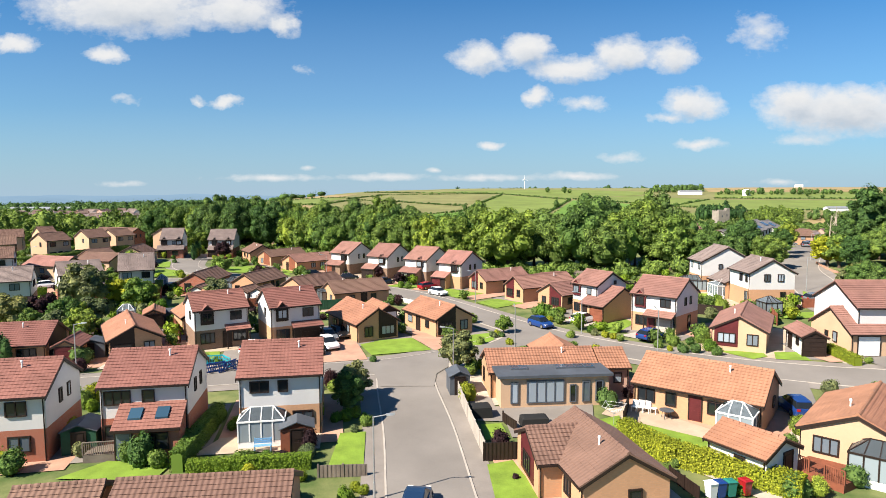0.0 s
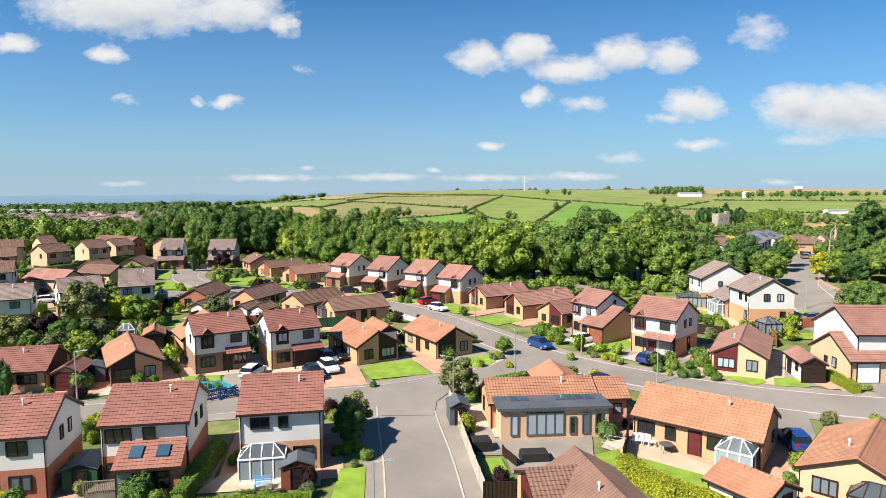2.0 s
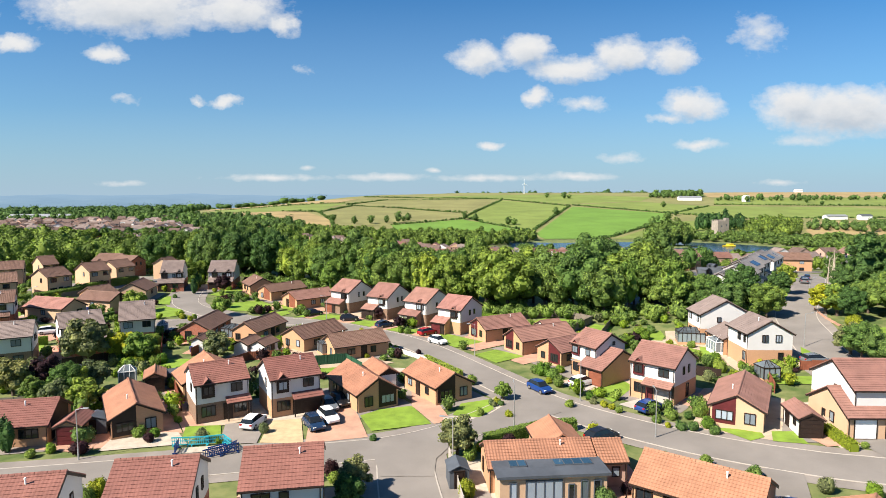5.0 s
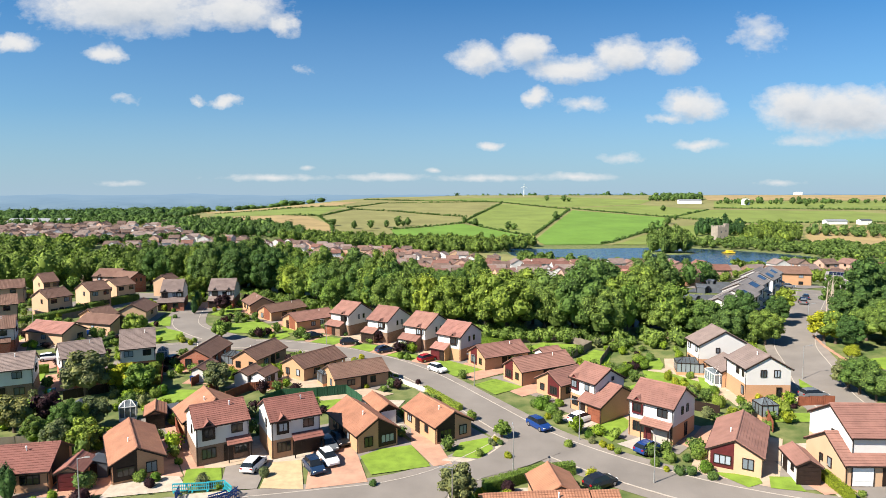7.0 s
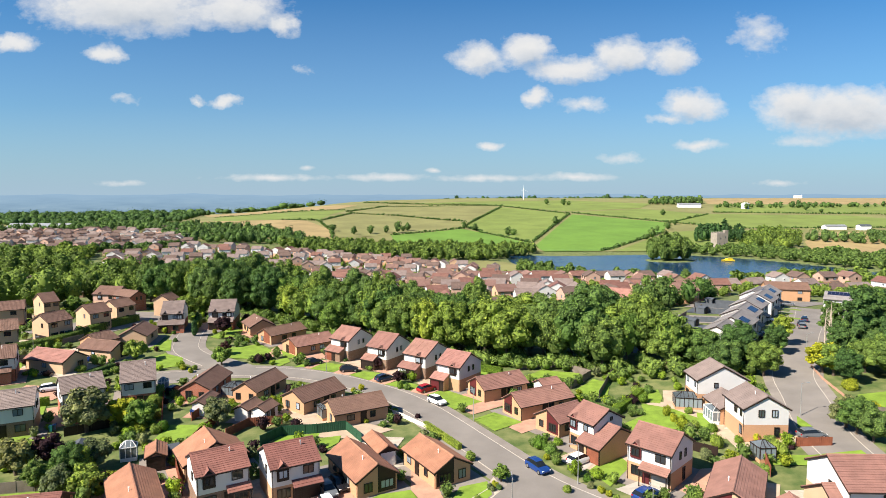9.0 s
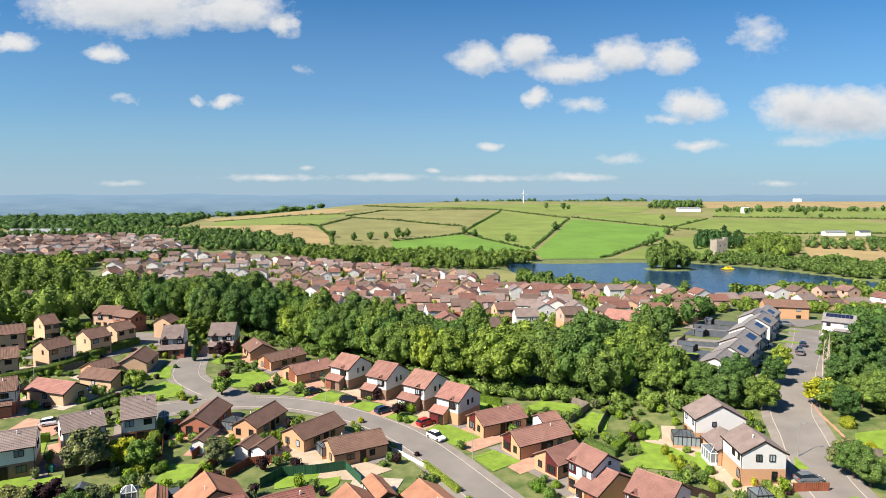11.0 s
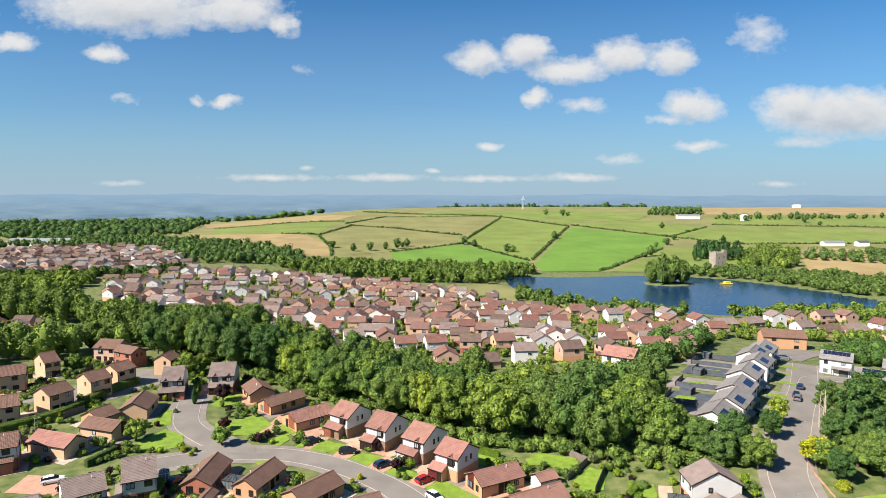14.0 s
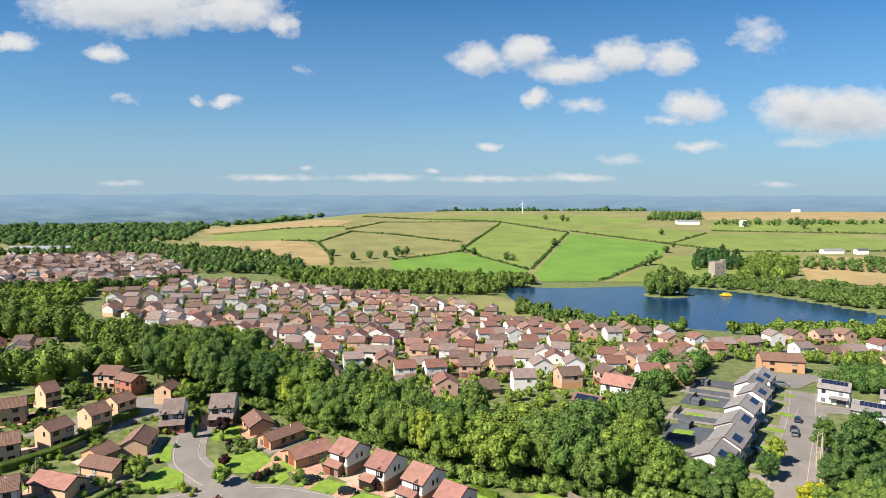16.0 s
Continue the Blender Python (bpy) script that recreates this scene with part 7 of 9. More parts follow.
def garden_bench(x, y, yaw):
    e = root("garden_bench", "pale blue painted garden bench on the patio", "bench", x, y, yaw)
    e.location.z += 0.1
    blue = mat("bench_blue", (0.16, 0.34, 0.55), 0.6, 0.1, 0.5, 30, 0.1)
    for k in range(3):
        bm = bmesh.new()
        box(bm, -0.65, 0.65, -0.22 + k * 0.15, -0.10 + k * 0.15, 0.42, 0.45)
        part("seat_slat", bm, blue, e)
        bm = bmesh.new()
        box(bm, -0.65, 0.65, 0.22, 0.25, 0.52 + k * 0.14, 0.62 + k * 0.14)
        part("back_slat", bm, blue, e)
    for sx in (-0.6, 0.6):
        bm = bmesh.new()
        box(bm, sx - 0.03, sx + 0.03, -0.22, 0.28, 0, 0.42)
        box(bm, sx - 0.03, sx + 0.03, 0.22, 0.28, 0.42, 0.95)
        part("end_frame", bm, blue, e)


# the flat-roofed extension of the corner bungalow
ext = root("house_extension", "flat-roofed buff extension with dark windows and roof lights", "house", 9.2, 59.2, 5.0)
bm = bmesh.new()
box(bm, -4.6, 5.2, -5.3, -2.0, -1.0, 2.62)
part("wall", bm, WALL["cream"], ext)
bm = bmesh.new()
box(bm, -4.9, 5.5, -5.6, -1.9, 2.62, 2.86)
part("flat_roof", bm, LEAD, ext)
for u, w, h in ((-3.4, 0.7, 1.9), (-0.6, 3.4, 2.05), (1.9, 0.6, 1.6), (3.1, 0.7, 1.9), (4.3, 0.7, 1.9)):
    window(ext, pose(u, -5.3, 0.3 + h / 2), w, h, LEAD, 3 if w > 2 else 0)
for u, w in ((-2.6, 1.6), (2.6, 3.6)):
    bm = bmesh.new()
    box(bm, u - w / 2, u + w / 2, -4.6 + 0.9, -3.7 + 1.2, 2.86, 2.98)
    q = part("roof_light", bm, LEAD, ext)
    for k in range(2 if w < 2 else 4):
        n = 2 if w < 2 else 4
        bm = bmesh.new()
        a = u - w / 2 + w * k / n
        box(bm, a + 0.06, a + w / n - 0.06, -3.64, -2.56, 2.98, 3.0)
        part("pane", bm, SKYLIGHT, q)

# two rooflights in the tiled rear extension
for u in (-0.3, 1.6):
    bm = bmesh.new()
    vs = []
    for h in (0.02, 0.17):
        for xx, k in ((u - 0.45, 0.34), (u + 0.45, 0.34), (u + 0.45, 0.72), (u - 0.45, 0.72)):
            vs.append(bm.verts.new((xx, -3.4 - 2.4 * (1 - k), 2.3 + 1.3 * k + h)))
    for q in ((3, 2, 1, 0), (4, 5, 6, 7), (0, 1, 5, 4), (1, 2, 6, 5), (2, 3, 7, 6), (3, 0, 4, 7)):
        bm.faces.new([vs[i] for i in q])
    bmesh.ops.recalc_face_normals(bm, faces=bm.faces[:])
    part("rooflight", bm, SKYLIGHT, rear_extended)


bush("dark", -40.6, 68.2, 1.70, 0.80)
bush("gold", -46.4, 70.0, 0.90, 1.00)
bush("lime", -35.1, 70.0, 0.90, 1.00)
bush("plum", -33.2, 68.2, 0.80, 1.00)
bush("hedge", -33.2, 69.7, 0.80, 1.00)
bush("lime", -38.6, 87.3, 1.10, 1.20)
bush("hedge", -46.3, 100.6, 1.20, 1.00)
bush("lime", -47.1, 99.5, 1.00, 1.00)
bush("lime", -51.4, 110.7, 0.80, 2.00)
bush("gold", -13.1, 104.2, 0.60, 1.00)
bush("lime", -15.8, 104.2, 0.80, 1.00)
bush("hedge", -14.7, 106.4, 0.70, 1.00)
bush("lime", 4.3, 88.8, 1.00, 1.00)
bush("gold", 7.1, 80.5, 0.60, 1.00)
bush("dark", 7.6, 79.8, 0.50, 1.00)
bush("sage", 6.7, 79.4, 0.50, 1.00)
bush("dark", 14.0, 93.7, 0.80, 1.20)
bush("hedge", 15.1, 92.6, 1.30, 1.10)
bush("dark", 16.6, 87.0, 1.00, 1.20)
bush("lime", 16.5, 90.6, 1.20, 1.00)
bush("gold", 15.4, 88.8, 0.60, 1.00)
bush("hedge", 20.1, 98.5, 0.80, 1.30)
bush("dark", 19.5, 99.1, 0.70, 1.20)
bush("hedge", 18.1, 93.9, 1.00, 0.80)
bush("sage", 19.7, 79.8, 0.60, 1.00)
bush("gold", 20.8, 78.5, 0.60, 1.00)
bush("gold", 21.5, 77.4, 0.60, 1.00)
bush("lime", 22.1, 76.2, 0.60, 1.00)
bush("hedge", 19.7, 81.7, 0.70, 1.00)
bush("lime", 23.0, 81.5, 0.60, 1.00)
bush("plum", 26.0, 75.4, 0.80, 1.00)
bush("dark", 25.7, 72.8, 0.70, 1.00)
bush("gold", 26.4, 71.1, 0.50, 1.00)
bush("dark", 27.6, 70.3, 0.75, 1.00)
bush("dark", 28.9, 69.9, 0.80, 1.00)
bush("hedge", 30.9, 70.5, 1.00, 1.00)
bush("oak", 31.0, 68.8, 0.70, 1.00)
bush("gold", 38.5, 103.9, 0.80, 1.50)
bush("gold", 38.6, 100.9, 0.80, 1.30)
bush("gold", 39.7, 100.1, 0.80, 1.20)
bush("lime", 42.1, 103.7, 0.90, 1.00)
bush("lime", 40.7, 97.6, 1.00, 1.00)
bush("dark", 40.6, 93.8, 1.30, 1.00)
bush("hedge", 42.8, 95.9, 1.00, 1.00)
bush("lime", 41.1, 90.6, 1.10, 1.30)
bush("sage", 38.1, 87.0, 1.10, 1.00)
bush("gold", 47.5, 91.7, 0.90, 1.00)
bush("dark", 48.7, 90.1, 1.10, 1.00)
bush("lime", 48.5, 87.1, 1.40, 1.00)
bush("plum", 51.1, 88.3, 0.50, 1.00)
bush("gold", 73.0, 109.0, 1.60, 0.80)
bush("gold", 71.2, 100.1, 1.30, 0.60)
bush("hedge", 36.6, 110.5, 1.20, 1.00)
bush("oak", 39.2, 115.3, 1.10, 1.00)
bush("lime", 37.0, 115.9, 1.00, 1.00)
bush("hedge", 44.9, 91.5, 0.80, 1.00)
bush("hedge", -8.3, 109.0, 0.70, 1.00)
bush("lime", -9.5, 111.1, 0.60, 1.00)
bush("plum", -4.2, 106.3, 0.60, 1.00)
bush("hedge", -17.8, 105.5, 0.60, 1.00)
bush("hedge", -8.2, 51.4, 0.70, 1.00)
bush("lime", -7.6, 52.2, 0.60, 1.00)
bush("hedge", -9.0, 51.0, 0.60, 1.00)
bush("lime", -6.5, 50.2, 0.70, 1.00)
bush("gold", -10.7, 51.0, 0.90, 1.30)
bush("plum", -10.2, 45.6, 0.90, 1.30)
bush("dark", -21.7, 43.1, 1.00, 1.60)
bush("lime", -19.6, 46.0, 1.00, 1.00)
bush("gold", -20.7, 47.6, 0.80, 1.00)
bush("oak", -20.4, 42.7, 0.90, 1.00)
bush("dark", -14.0, 43.3, 0.70, 1.00)
bush("hedge", -12.9, 43.6, 0.60, 1.00)
bush("gold", -17.0, 49.8, 0.70, 1.00)
bush("lime", -15.3, 48.1, 0.50, 1.00)
bush("hedge", -17.2, 49.2, 0.60, 1.00)
bush("dark", -22.9, 43.6, 0.80, 1.50)
bush("gold", -31.9, 43.8, 1.20, 1.00)
bush("oak", -30.0, 41.7, 1.20, 1.00)
bush("sage", -26.9, 44.5, 0.80, 1.00)
bush("dark", 23.2, 41.4, 1.10, 0.80)
bush("dark", 26.9, 39.2, 1.00, 1.00)
bush("lime", 27.8, 47.2, 0.90, 1.30)
bush("oak", 26.1, 45.3, 0.70, 1.00)
bush("plum", 4.9, 40.6, 0.30, 1.00)
bush("gold", -5.8, 39.0, 0.50, 1.00)
bush("gold", -5.2, 38.5, 0.50, 1.00)
bush("dark", -7.9, 68.6, 0.50, 1.00)
bush("lime", 16.5, 78.7, 0.70, 1.00)
bush("gold", 8.2, 75.6, 0.60, 1.00)
bush("lime", 4.7, 76.3, 0.70, 1.00)
bush("sage", 6.4, 79.9, 0.60, 1.00)
bush("gold", -56.7, 134.1, 0.90, 1.00)
bush("gold", -54.4, 132.3, 0.80, 1.00)
bush("lime", -54.3, 134.3, 0.80, 1.00)
bush("hedge", -41.6, 142.1, 0.90, 1.20)
bush("lime", -41.0, 144.6, 0.90, 1.00)
bush("hedge", -40.8, 151.3, 0.80, 1.00)
bush("dark", -31.5, 150.4, 0.70, 1.20)
bush("hedge", -28.6, 153.3, 0.70, 1.00)
bush("hedge", -8.4, 123.0, 0.80, 1.20)
bush("lime", -7.0, 122.3, 0.80, 1.20)
bush("gold", -16.1, 122.3, 0.80, 1.00)
bush("gold", -17.5, 120.5, 0.70, 1.00)
bush("dark", -22.5, 143.1, 0.60, 1.00)
bush("gold", -62.0, 167.6, 0.80, 1.00)
bush("hedge", -59.6, 171.7, 1.00, 1.00)
bush("hedge", -63.0, 172.5, 0.90, 1.00)
bush("hedge", -71.7, 164.3, 0.70, 1.00)
bush("dark", -68.2, 156.8, 0.70, 1.00)
bush("dark", -76.9, 136.1, 0.90, 1.10)
bush("lime", -77.3, 131.3, 1.30, 0.70)
bush("hedge", 39.0, 128.5, 1.20, 1.00)
bush("oak", 39.7, 137.1, 1.00, 1.00)
bush("hedge", -47.1, 156.2, 0.70, 1.00)
bush("hedge", 44.9, 115.8, 1.00, 1.00)
tree("garden_1", -58.3, 99.8, 2.00, 261, "garden trees", 1.00)
tree("acer_1", -53.8, 102.2, 1.50, 35, "garden trees", 1.00)
tree("garden_2", -50.1, 101.4, 1.50, 250, "garden trees", 1.00)
tree("plum_1", -56.6, 87.1, 1.40, 265, "garden trees", 1.00)
tree("oak_1", -51.5, 83.4, 0.60, 120, "garden trees", 1.00)
tree("garden_2", -50.2, 84.4, 1.20, 325, "garden trees", 1.00)
tree("garden_1", -49.3, 86.5, 1.20, 207, "garden trees", 1.00)
tree("garden_1", -38.0, 103.1, 1.30, 205, "garden trees", 1.00)
tree("garden_1", -59.5, 84.4, 1.40, 205, "garden trees", 1.00)
tree("garden_2", -46.0, 77.9, 1.30, 150, "garden trees", 1.00)
tree("garden_1", -49.6, 77.8, 1.10, 100, "garden trees", 1.00)
tree("ash_1", -53.7, 79.6, 0.45, 60, "garden trees", 1.00)
tree("garden_2", 8.1, 82.0, 0.70, 96, "garden trees", 1.00)
tree("cypress_1", -47.3, 65.3, 1.10, 47, "garden trees", 1.00)
tree("garden_1", 1.5, 64.4, 1.15, 16, "garden trees", 1.00)
tree("oak_1", 62.7, 91.5, 0.70, 80, "garden trees", 1.00)
tree("ash_2", 63.3, 88.7, 0.60, 110, "garden trees", 1.00)
tree("garden_1", 62.6, 93.9, 1.30, 60, "garden trees", 1.00)
tree("ash_1", -8.2, 52.3, 0.42, 75, "garden trees", 1.00)
tree("garden_1", -8.3, 56.4, 0.90, 85, "garden trees", 1.00)
tree("plum_1", -52.1, 146.9, 0.90, 326, "garden trees", 1.00)
tree("plum_1", -59.4, 166.8, 1.40, 215, "garden trees", 1.00)
tree("garden_2", -69.6, 139.1, 1.50, 240, "garden trees", 1.00)
tree("garden_2", -115.3, 192.5, 1.60, 130, "garden trees", 1.00)
tree("garden_2", -49.6, 138.0, 1.30, 215, "garden trees", 1.00)
tree("plum_1", -9.0, 126.0, 0.80, 165, "garden trees", 1.00)
tree("plum_1", -14.4, 136.3, 0.80, 236, "garden trees", 1.00)
tree("oak_2", 63.0, 128.6, 0.60, 250, "garden trees", 1.00)
tree("ash_1", 71.5, 131.5, 0.70, 290, "garden trees", 1.00)
tree("oak_1", 62.5, 118.7, 0.85, 270, "garden trees", 1.00)
tree("ash_1", 60.2, 124.3, 1.05, 230, "garden trees", 1.00)
tree("oak_1", 54.1, 126.7, 1.00, 160, "garden trees", 1.00)
tree("birch_1", 76.8, 138.1, 0.90, 125, "garden trees", 1.00)
tree("acer_1", 73.6, 118.1, 1.80, 195, "garden trees", 1.00)
tree("garden_2", 74.6, 116.2, 1.80, 215, "garden trees", 1.00)
tree("ash_1", 74.2, 111.5, 0.70, 60, "garden trees", 1.00)
tree("oak_1", 81.0, 117.0, 0.80, 90, "garden trees", 1.00)
tree("ash_1", 81.4, 124.4, 0.90, 50, "garden trees", 1.00)
tree("ash_2", 87.5, 124.0, 0.90, 285, "garden trees", 1.00)
tree("oak_1", 89.9, 132.8, 0.90, 255, "garden trees", 1.00)
tree("fir_1", 91.1, 143.7, 0.80, 30, "garden trees", 1.00)
tree("ash_2", 56.5, 121.5, 0.85, 140, "garden trees", 1.00)
tree("garden_2", -78.7, 189.6, 2.00, 330, "garden trees", 1.00)
tree("oak_1", -75.9, 195.7, 0.70, 0, "garden trees", 1.00)
tree("cypress_1", -65.8, 163.5, 1.20, 165, "garden trees", 1.00)
tree("cypress_1", -68.7, 173.6, 1.20, 64, "garden trees", 1.00)
tree("oak_1", 48.0, 130.5, 1.10, 100, "garden trees", 1.00)
tree("ash_1", 51.8, 132.0, 0.90, 315, "garden trees", 1.00)
DEADWOOD = mat("bleached_wood", (0.40, 0.34, 0.27), 0.9, 0.2, 0.5, 40, 0.2)


def dead_tree(x, y, h, seed):
    """A bare bleached trunk with short broken limbs."""
    rng = np.random.default_rng(seed)
    e = root("dead_tree", "bare bleached trunk with broken limbs by the road", "tree", x, y, seed * 77 % 360, None, "dead trunks")
    bm = bmesh.new()
    tube(bm, (0, 0, -0.4), (0.15, 0.1, h * 0.5), 0.17, 0.12)
    tube(bm, (0.15, 0.1, h * 0.5), (0.0, 0.3, h), 0.12, 0.03)
    part("trunk", bm, DEADWOOD, e)
    for k in range(9):
        a, z = rng.uniform(0, math.tau), h * rng.uniform(0.3, 0.92)
        q = h * rng.uniform(0.08, 0.16)
        bm = bmesh.new()
        tube(bm, (0.1, 0.1, z), (math.cos(a) * q, math.sin(a) * q, z + q * 1.1), 0.05, 0.012, 5)
        part("limb", bm, DEADWOOD, e)


for px, py, h, k in ((83.6, 131.6, 9.5, 1), (85.4, 136.6, 8.5, 2), (84.6, 134.2, 10.5, 3), (81.6, 128.8, 8.0, 4)):
    dead_tree(px, py, h, k)
hedge("gold", [(14.1, 47.5), (16.2, 43.3), (19.4, 40.5), (22.6, 37.4)], 1.3, 1.5, "long clipped golden-green hedge", 15)
hedge("lime", [(-18.6, 41.8), (-18.9, 46.5), (-19.1, 51.6)], 1.0, 1.5, "bushy green hedge between two back gardens", 16)
hedge("hedge", [(-17.8, 41.5), (-14.0, 42.1), (-9.4, 42.6)], 0.8, 1.0, "low clipped hedge at the garden's foot", 17)
hedge("gold", [(-29.7, 43.8), (-30.0, 46.5), (-29.9, 48.6)], 1.0, 1.5, "pale golden hedge beside the garden", 18)
hedge("lime", [(-2.9, 102.6), (-0.2, 97.9), (2.8, 92.7)], 0.9, 0.9, "low green hedge along the pavement", 19)
hedge("lime", [(4.6, 66.8), (7.9, 68.6), (11.4, 70.4), (15.6, 71.3)], 1.1, 1.3, "rounded green and gold hedge along the road", 20)
hedge("gold", [(43.1, 68.4), (43.0, 65.6), (43.0, 63.0)], 1.0, 1.0, "bright yellow hedge beside the drive", 21)
hedge("lime", [(-67.0, 166.6), (-71.7, 181.3)], 1.2, 2.2, "tall clipped bright green hedge", 22)
hedge("dark", [(-102.4, 140.7), (-97.8, 145.8), (-93.8, 152.7), (-91.8, 167.6), (-88.9, 179.3)], 2.2, 2.0, "long dark green garden hedge", 23)
hedge("hedge", [(30.2, 105.4), (34.9, 111.2), (37.5, 114.4)], 1.3, 1.4, "clipped green hedge behind the gardens", 24)
hedge("lime", [(-51.7, 107.5), (-54.3, 117.9)], 1.4, 2.2, "tall hedge beside the summerhouse", 25)
fence([(0.6, 64.1), (1.6, 55.0), (2.5, 47.6), (3.0, 43.7)], KERB, 1.4, "pale grey boarded fence along the footway")
fence([(2.9, 43.4), (5.6, 43.6)], DARKWOOD, 1.4, "dark stained timber boarded fence")
fence([(14.5, 48.6), (16.6, 54.1)], DARKWOOD, 1.6, "dark stained timber trellis fence")
fence([(5.0, 50.7), (5.9, 48.5)], DARKWOOD, 0.9, "dark timber patio railing")
fence([(15.3, 40.5), (16.1, 37.5)], DARKWOOD, 0.9, "dark timber rail beside the bins")
fence([(-8.6, 41.0), (-5.2, 41.2)], GREYFENCE, 0.9, "low dark timber picket fence")
fence([(-28.3, 94.4), (-26.0, 98.5), (-20.5, 99.4), (-15.9, 100.9)], GREENFENCE, 1.7, "dark green painted timber fence")
fence([(-15.9, 100.9), (-12.6, 95.5)], GREENFENCE, 1.6, "dark green painted timber fence")
fence([(-34.8, 97.7), (-32.6, 102.6), (-27.2, 103.9)], TIMBERFENCE, 1.5, "red-brown timber garden fence")
fence([(-43.2, 105.0), (-42.1, 110.6)], TIMBERFENCE, 1.5, "red-brown timber garden fence")
fence([(-46.2, 100.0), (-53.1, 116.3)], TIMBERFENCE, 1.6, "red-brown timber garden fence")
fence([(-39.3, 94.3), (-39.3, 100.0), (-38.6, 103.8)], TIMBERFENCE, 1.4, "red-brown timber garden fence")
fence([(-38.1, 86.6), (-33.5, 77.9)], TIMBERFENCE, 1.5, "red-brown timber fence beside the drive")
fence([(47.1, 90.0), (44.0, 80.6)], TIMBERFENCE, 1.6, "red-brown timber garden fence")
fence([(52.1, 89.0), (57.2, 88.5)], TIMBERFENCE, 1.4, "red-brown timber garden fence")
fence([(43.6, 69.5), (44.6, 67.0)], SLABS, 1.4, "light timber gate and fence")
fence([(17.2, 134.9), (25.5, 135.9), (31.0, 127.2), (25.4, 120.0)], GREYFENCE, 1.5, "weathered timber back fence")
fence([(36.3, 129.2), (29.5, 114.3)], GREYFENCE, 1.4, "weathered timber garden fence")
fence([(68.2, 98.0), (71.3, 97.5)], GREYFENCE, 1.3, "weathered timber garden fence")
fence([(-9.3, 109.0), (-6.7, 106.4), (-2.1, 100.8)], WHITEWALL, 0.8, "pale rendered garden wall")
fence([(73.6, 121.8), (71.4, 114.5), (70.0, 106.5), (68.2, 98.0)], MONO, 0.5, "low brick wall beside the footway")
car(-22.8, 73.1, 80, "white")
car(-15.4, 72.5, -60, "navy")
car(-14.1, 74.8, -60, "white")
car(26.1, 76.6, 35, "blue")
car(30.1, 51.8, 85, "blue")
car(20.0, 87.4, 35, "white")
car(13.6, 85.3, -62, "blue")
car(-0.9, 113.8, -50, "silver")
car(55.8, 91.4, 5, "grey")
car(99.3, 168.2, 60, "navy")
car(91.9, 156.6, 60, "grey")
car(93.4, 159.7, 60, "black")
car(-29.5, 140.5, 35, "black")
car(-20.5, 134.9, 10, "black")
car(-12.1, 128.3, 40, "navy")
car(-3.0, 121.1, 40, "red")
car(-76.4, 119.2, 30, "white")
car(108.1, 201.9, -20, "black")
car(112.4, 205.8, -20, "grey")
car(88.0, 167.0, -20, "white")
car(76.3, 145.4, -20, "black")
car(-45.4, 168.8, 10, "grey")
car(-1.7, 36.2, 85, "navy")
car(-73.3, 167.2, 10, "black")
car(-78.4, 144.7, 20, "white")
car(-110.2, 154.3, 20, "white")
car(119.2, 212.1, -25, "grey")
car(-52.5, 119.6, 80, "black")
car(17.8, 67.8, 30, "black")
car(-13.7, 80.6, -60, "black")
car(-14.9, 78.9, -60, "grey")
street_lamp(58.7, 99.4, 0)
street_lamp(5.5, 104.9, 180)
street_lamp(-25.5, 134.8, 200)
street_lamp(18.3, 80.9, 180)
street_lamp(-38.4, 63.6, 0)
street_lamp(24.0, 68.3, 90)
street_lamp(8.4, 71.5, 90)
street_lamp(-4.4, 37.8, 0)
street_lamp(1.0, 61.0, 180)
street_lamp(75.3, 126.5, 0)
street_lamp(-91.2, 136.9, 0)
wheelie_bin(52.5, 92.0, "blue")
wheelie_bin(51.9, 92.1, "red")
wheelie_bin(51.5, 92.6, "teal")
wheelie_bin(-79.5, 137.9, "blue")
wheelie_bin(-78.7, 138.0, "blue")
wheelie_bin(-43.4, 106.9, "blue")
wheelie_bin(-44.1, 107.4, "blue")
wheelie_bin(16.9, 37.7, "silver")
wheelie_bin(17.5, 37.8, "blue")
wheelie_bin(18.2, 37.9, "teal")
wheelie_bin(19.2, 38.0, "red")
wheelie_bin(-63.9, 100.2, "blue")
wheelie_bin(-64.2, 99.7, "teal")
conservatory(-40.8, 116.8, -18, 3.4, 3.0, DARKWOOD, "dark")
conservatory(-26.3, 111.7, -37, 4.0, 2.6, WHITEUP, "white")
conservatory(-21.3, 106.1, -60, 3.0, 2.8, DARKWOOD, "dark")
conservatory(42.8, 105.4, -12, 4.4, 3.0, DARKWOOD, "dark")
conservatory(46.0, 98.4, 0, 4.2, 3.6, WHITEUP, "white")
conservatory(-13.9, 45.9, 10, 3.4, 2.0, WHITEUP, "white")
conservatory(22.3, 46.3, -38, 2.6, 2.2, WHITEUP, "white")
conservatory(-54.6, 119.5, 20, 1.8, 1.8, WHITEUP, "white")
conservatory(28.0, 38.5, -42, 3.4, 2.4, DARKWOOD, "brown")
conservatory(45.8, 84.8, 5, 2.4, 2.4, DARKWOOD, "dark")
conservatory(-46.0, 88.8, 20, 2.2, 1.6, WHITEUP, "white")
shed(1.4, 58.3, 8, 1.9, 2.4, "grey")
shed(-27.4, 46.0, 12, 2.4, 2.6, "green")
shed(-40.2, 89.8, -60, 1.8, 2.2, "grey")
shed(-54.3, 91.0, 20, 1.8, 2.0, "grey")
shed(67.0, 165.1, 40, 2.6, 3.2, "grey")
shed(-11.2, 46.1, 12, 2.4, 1.8, "brown")
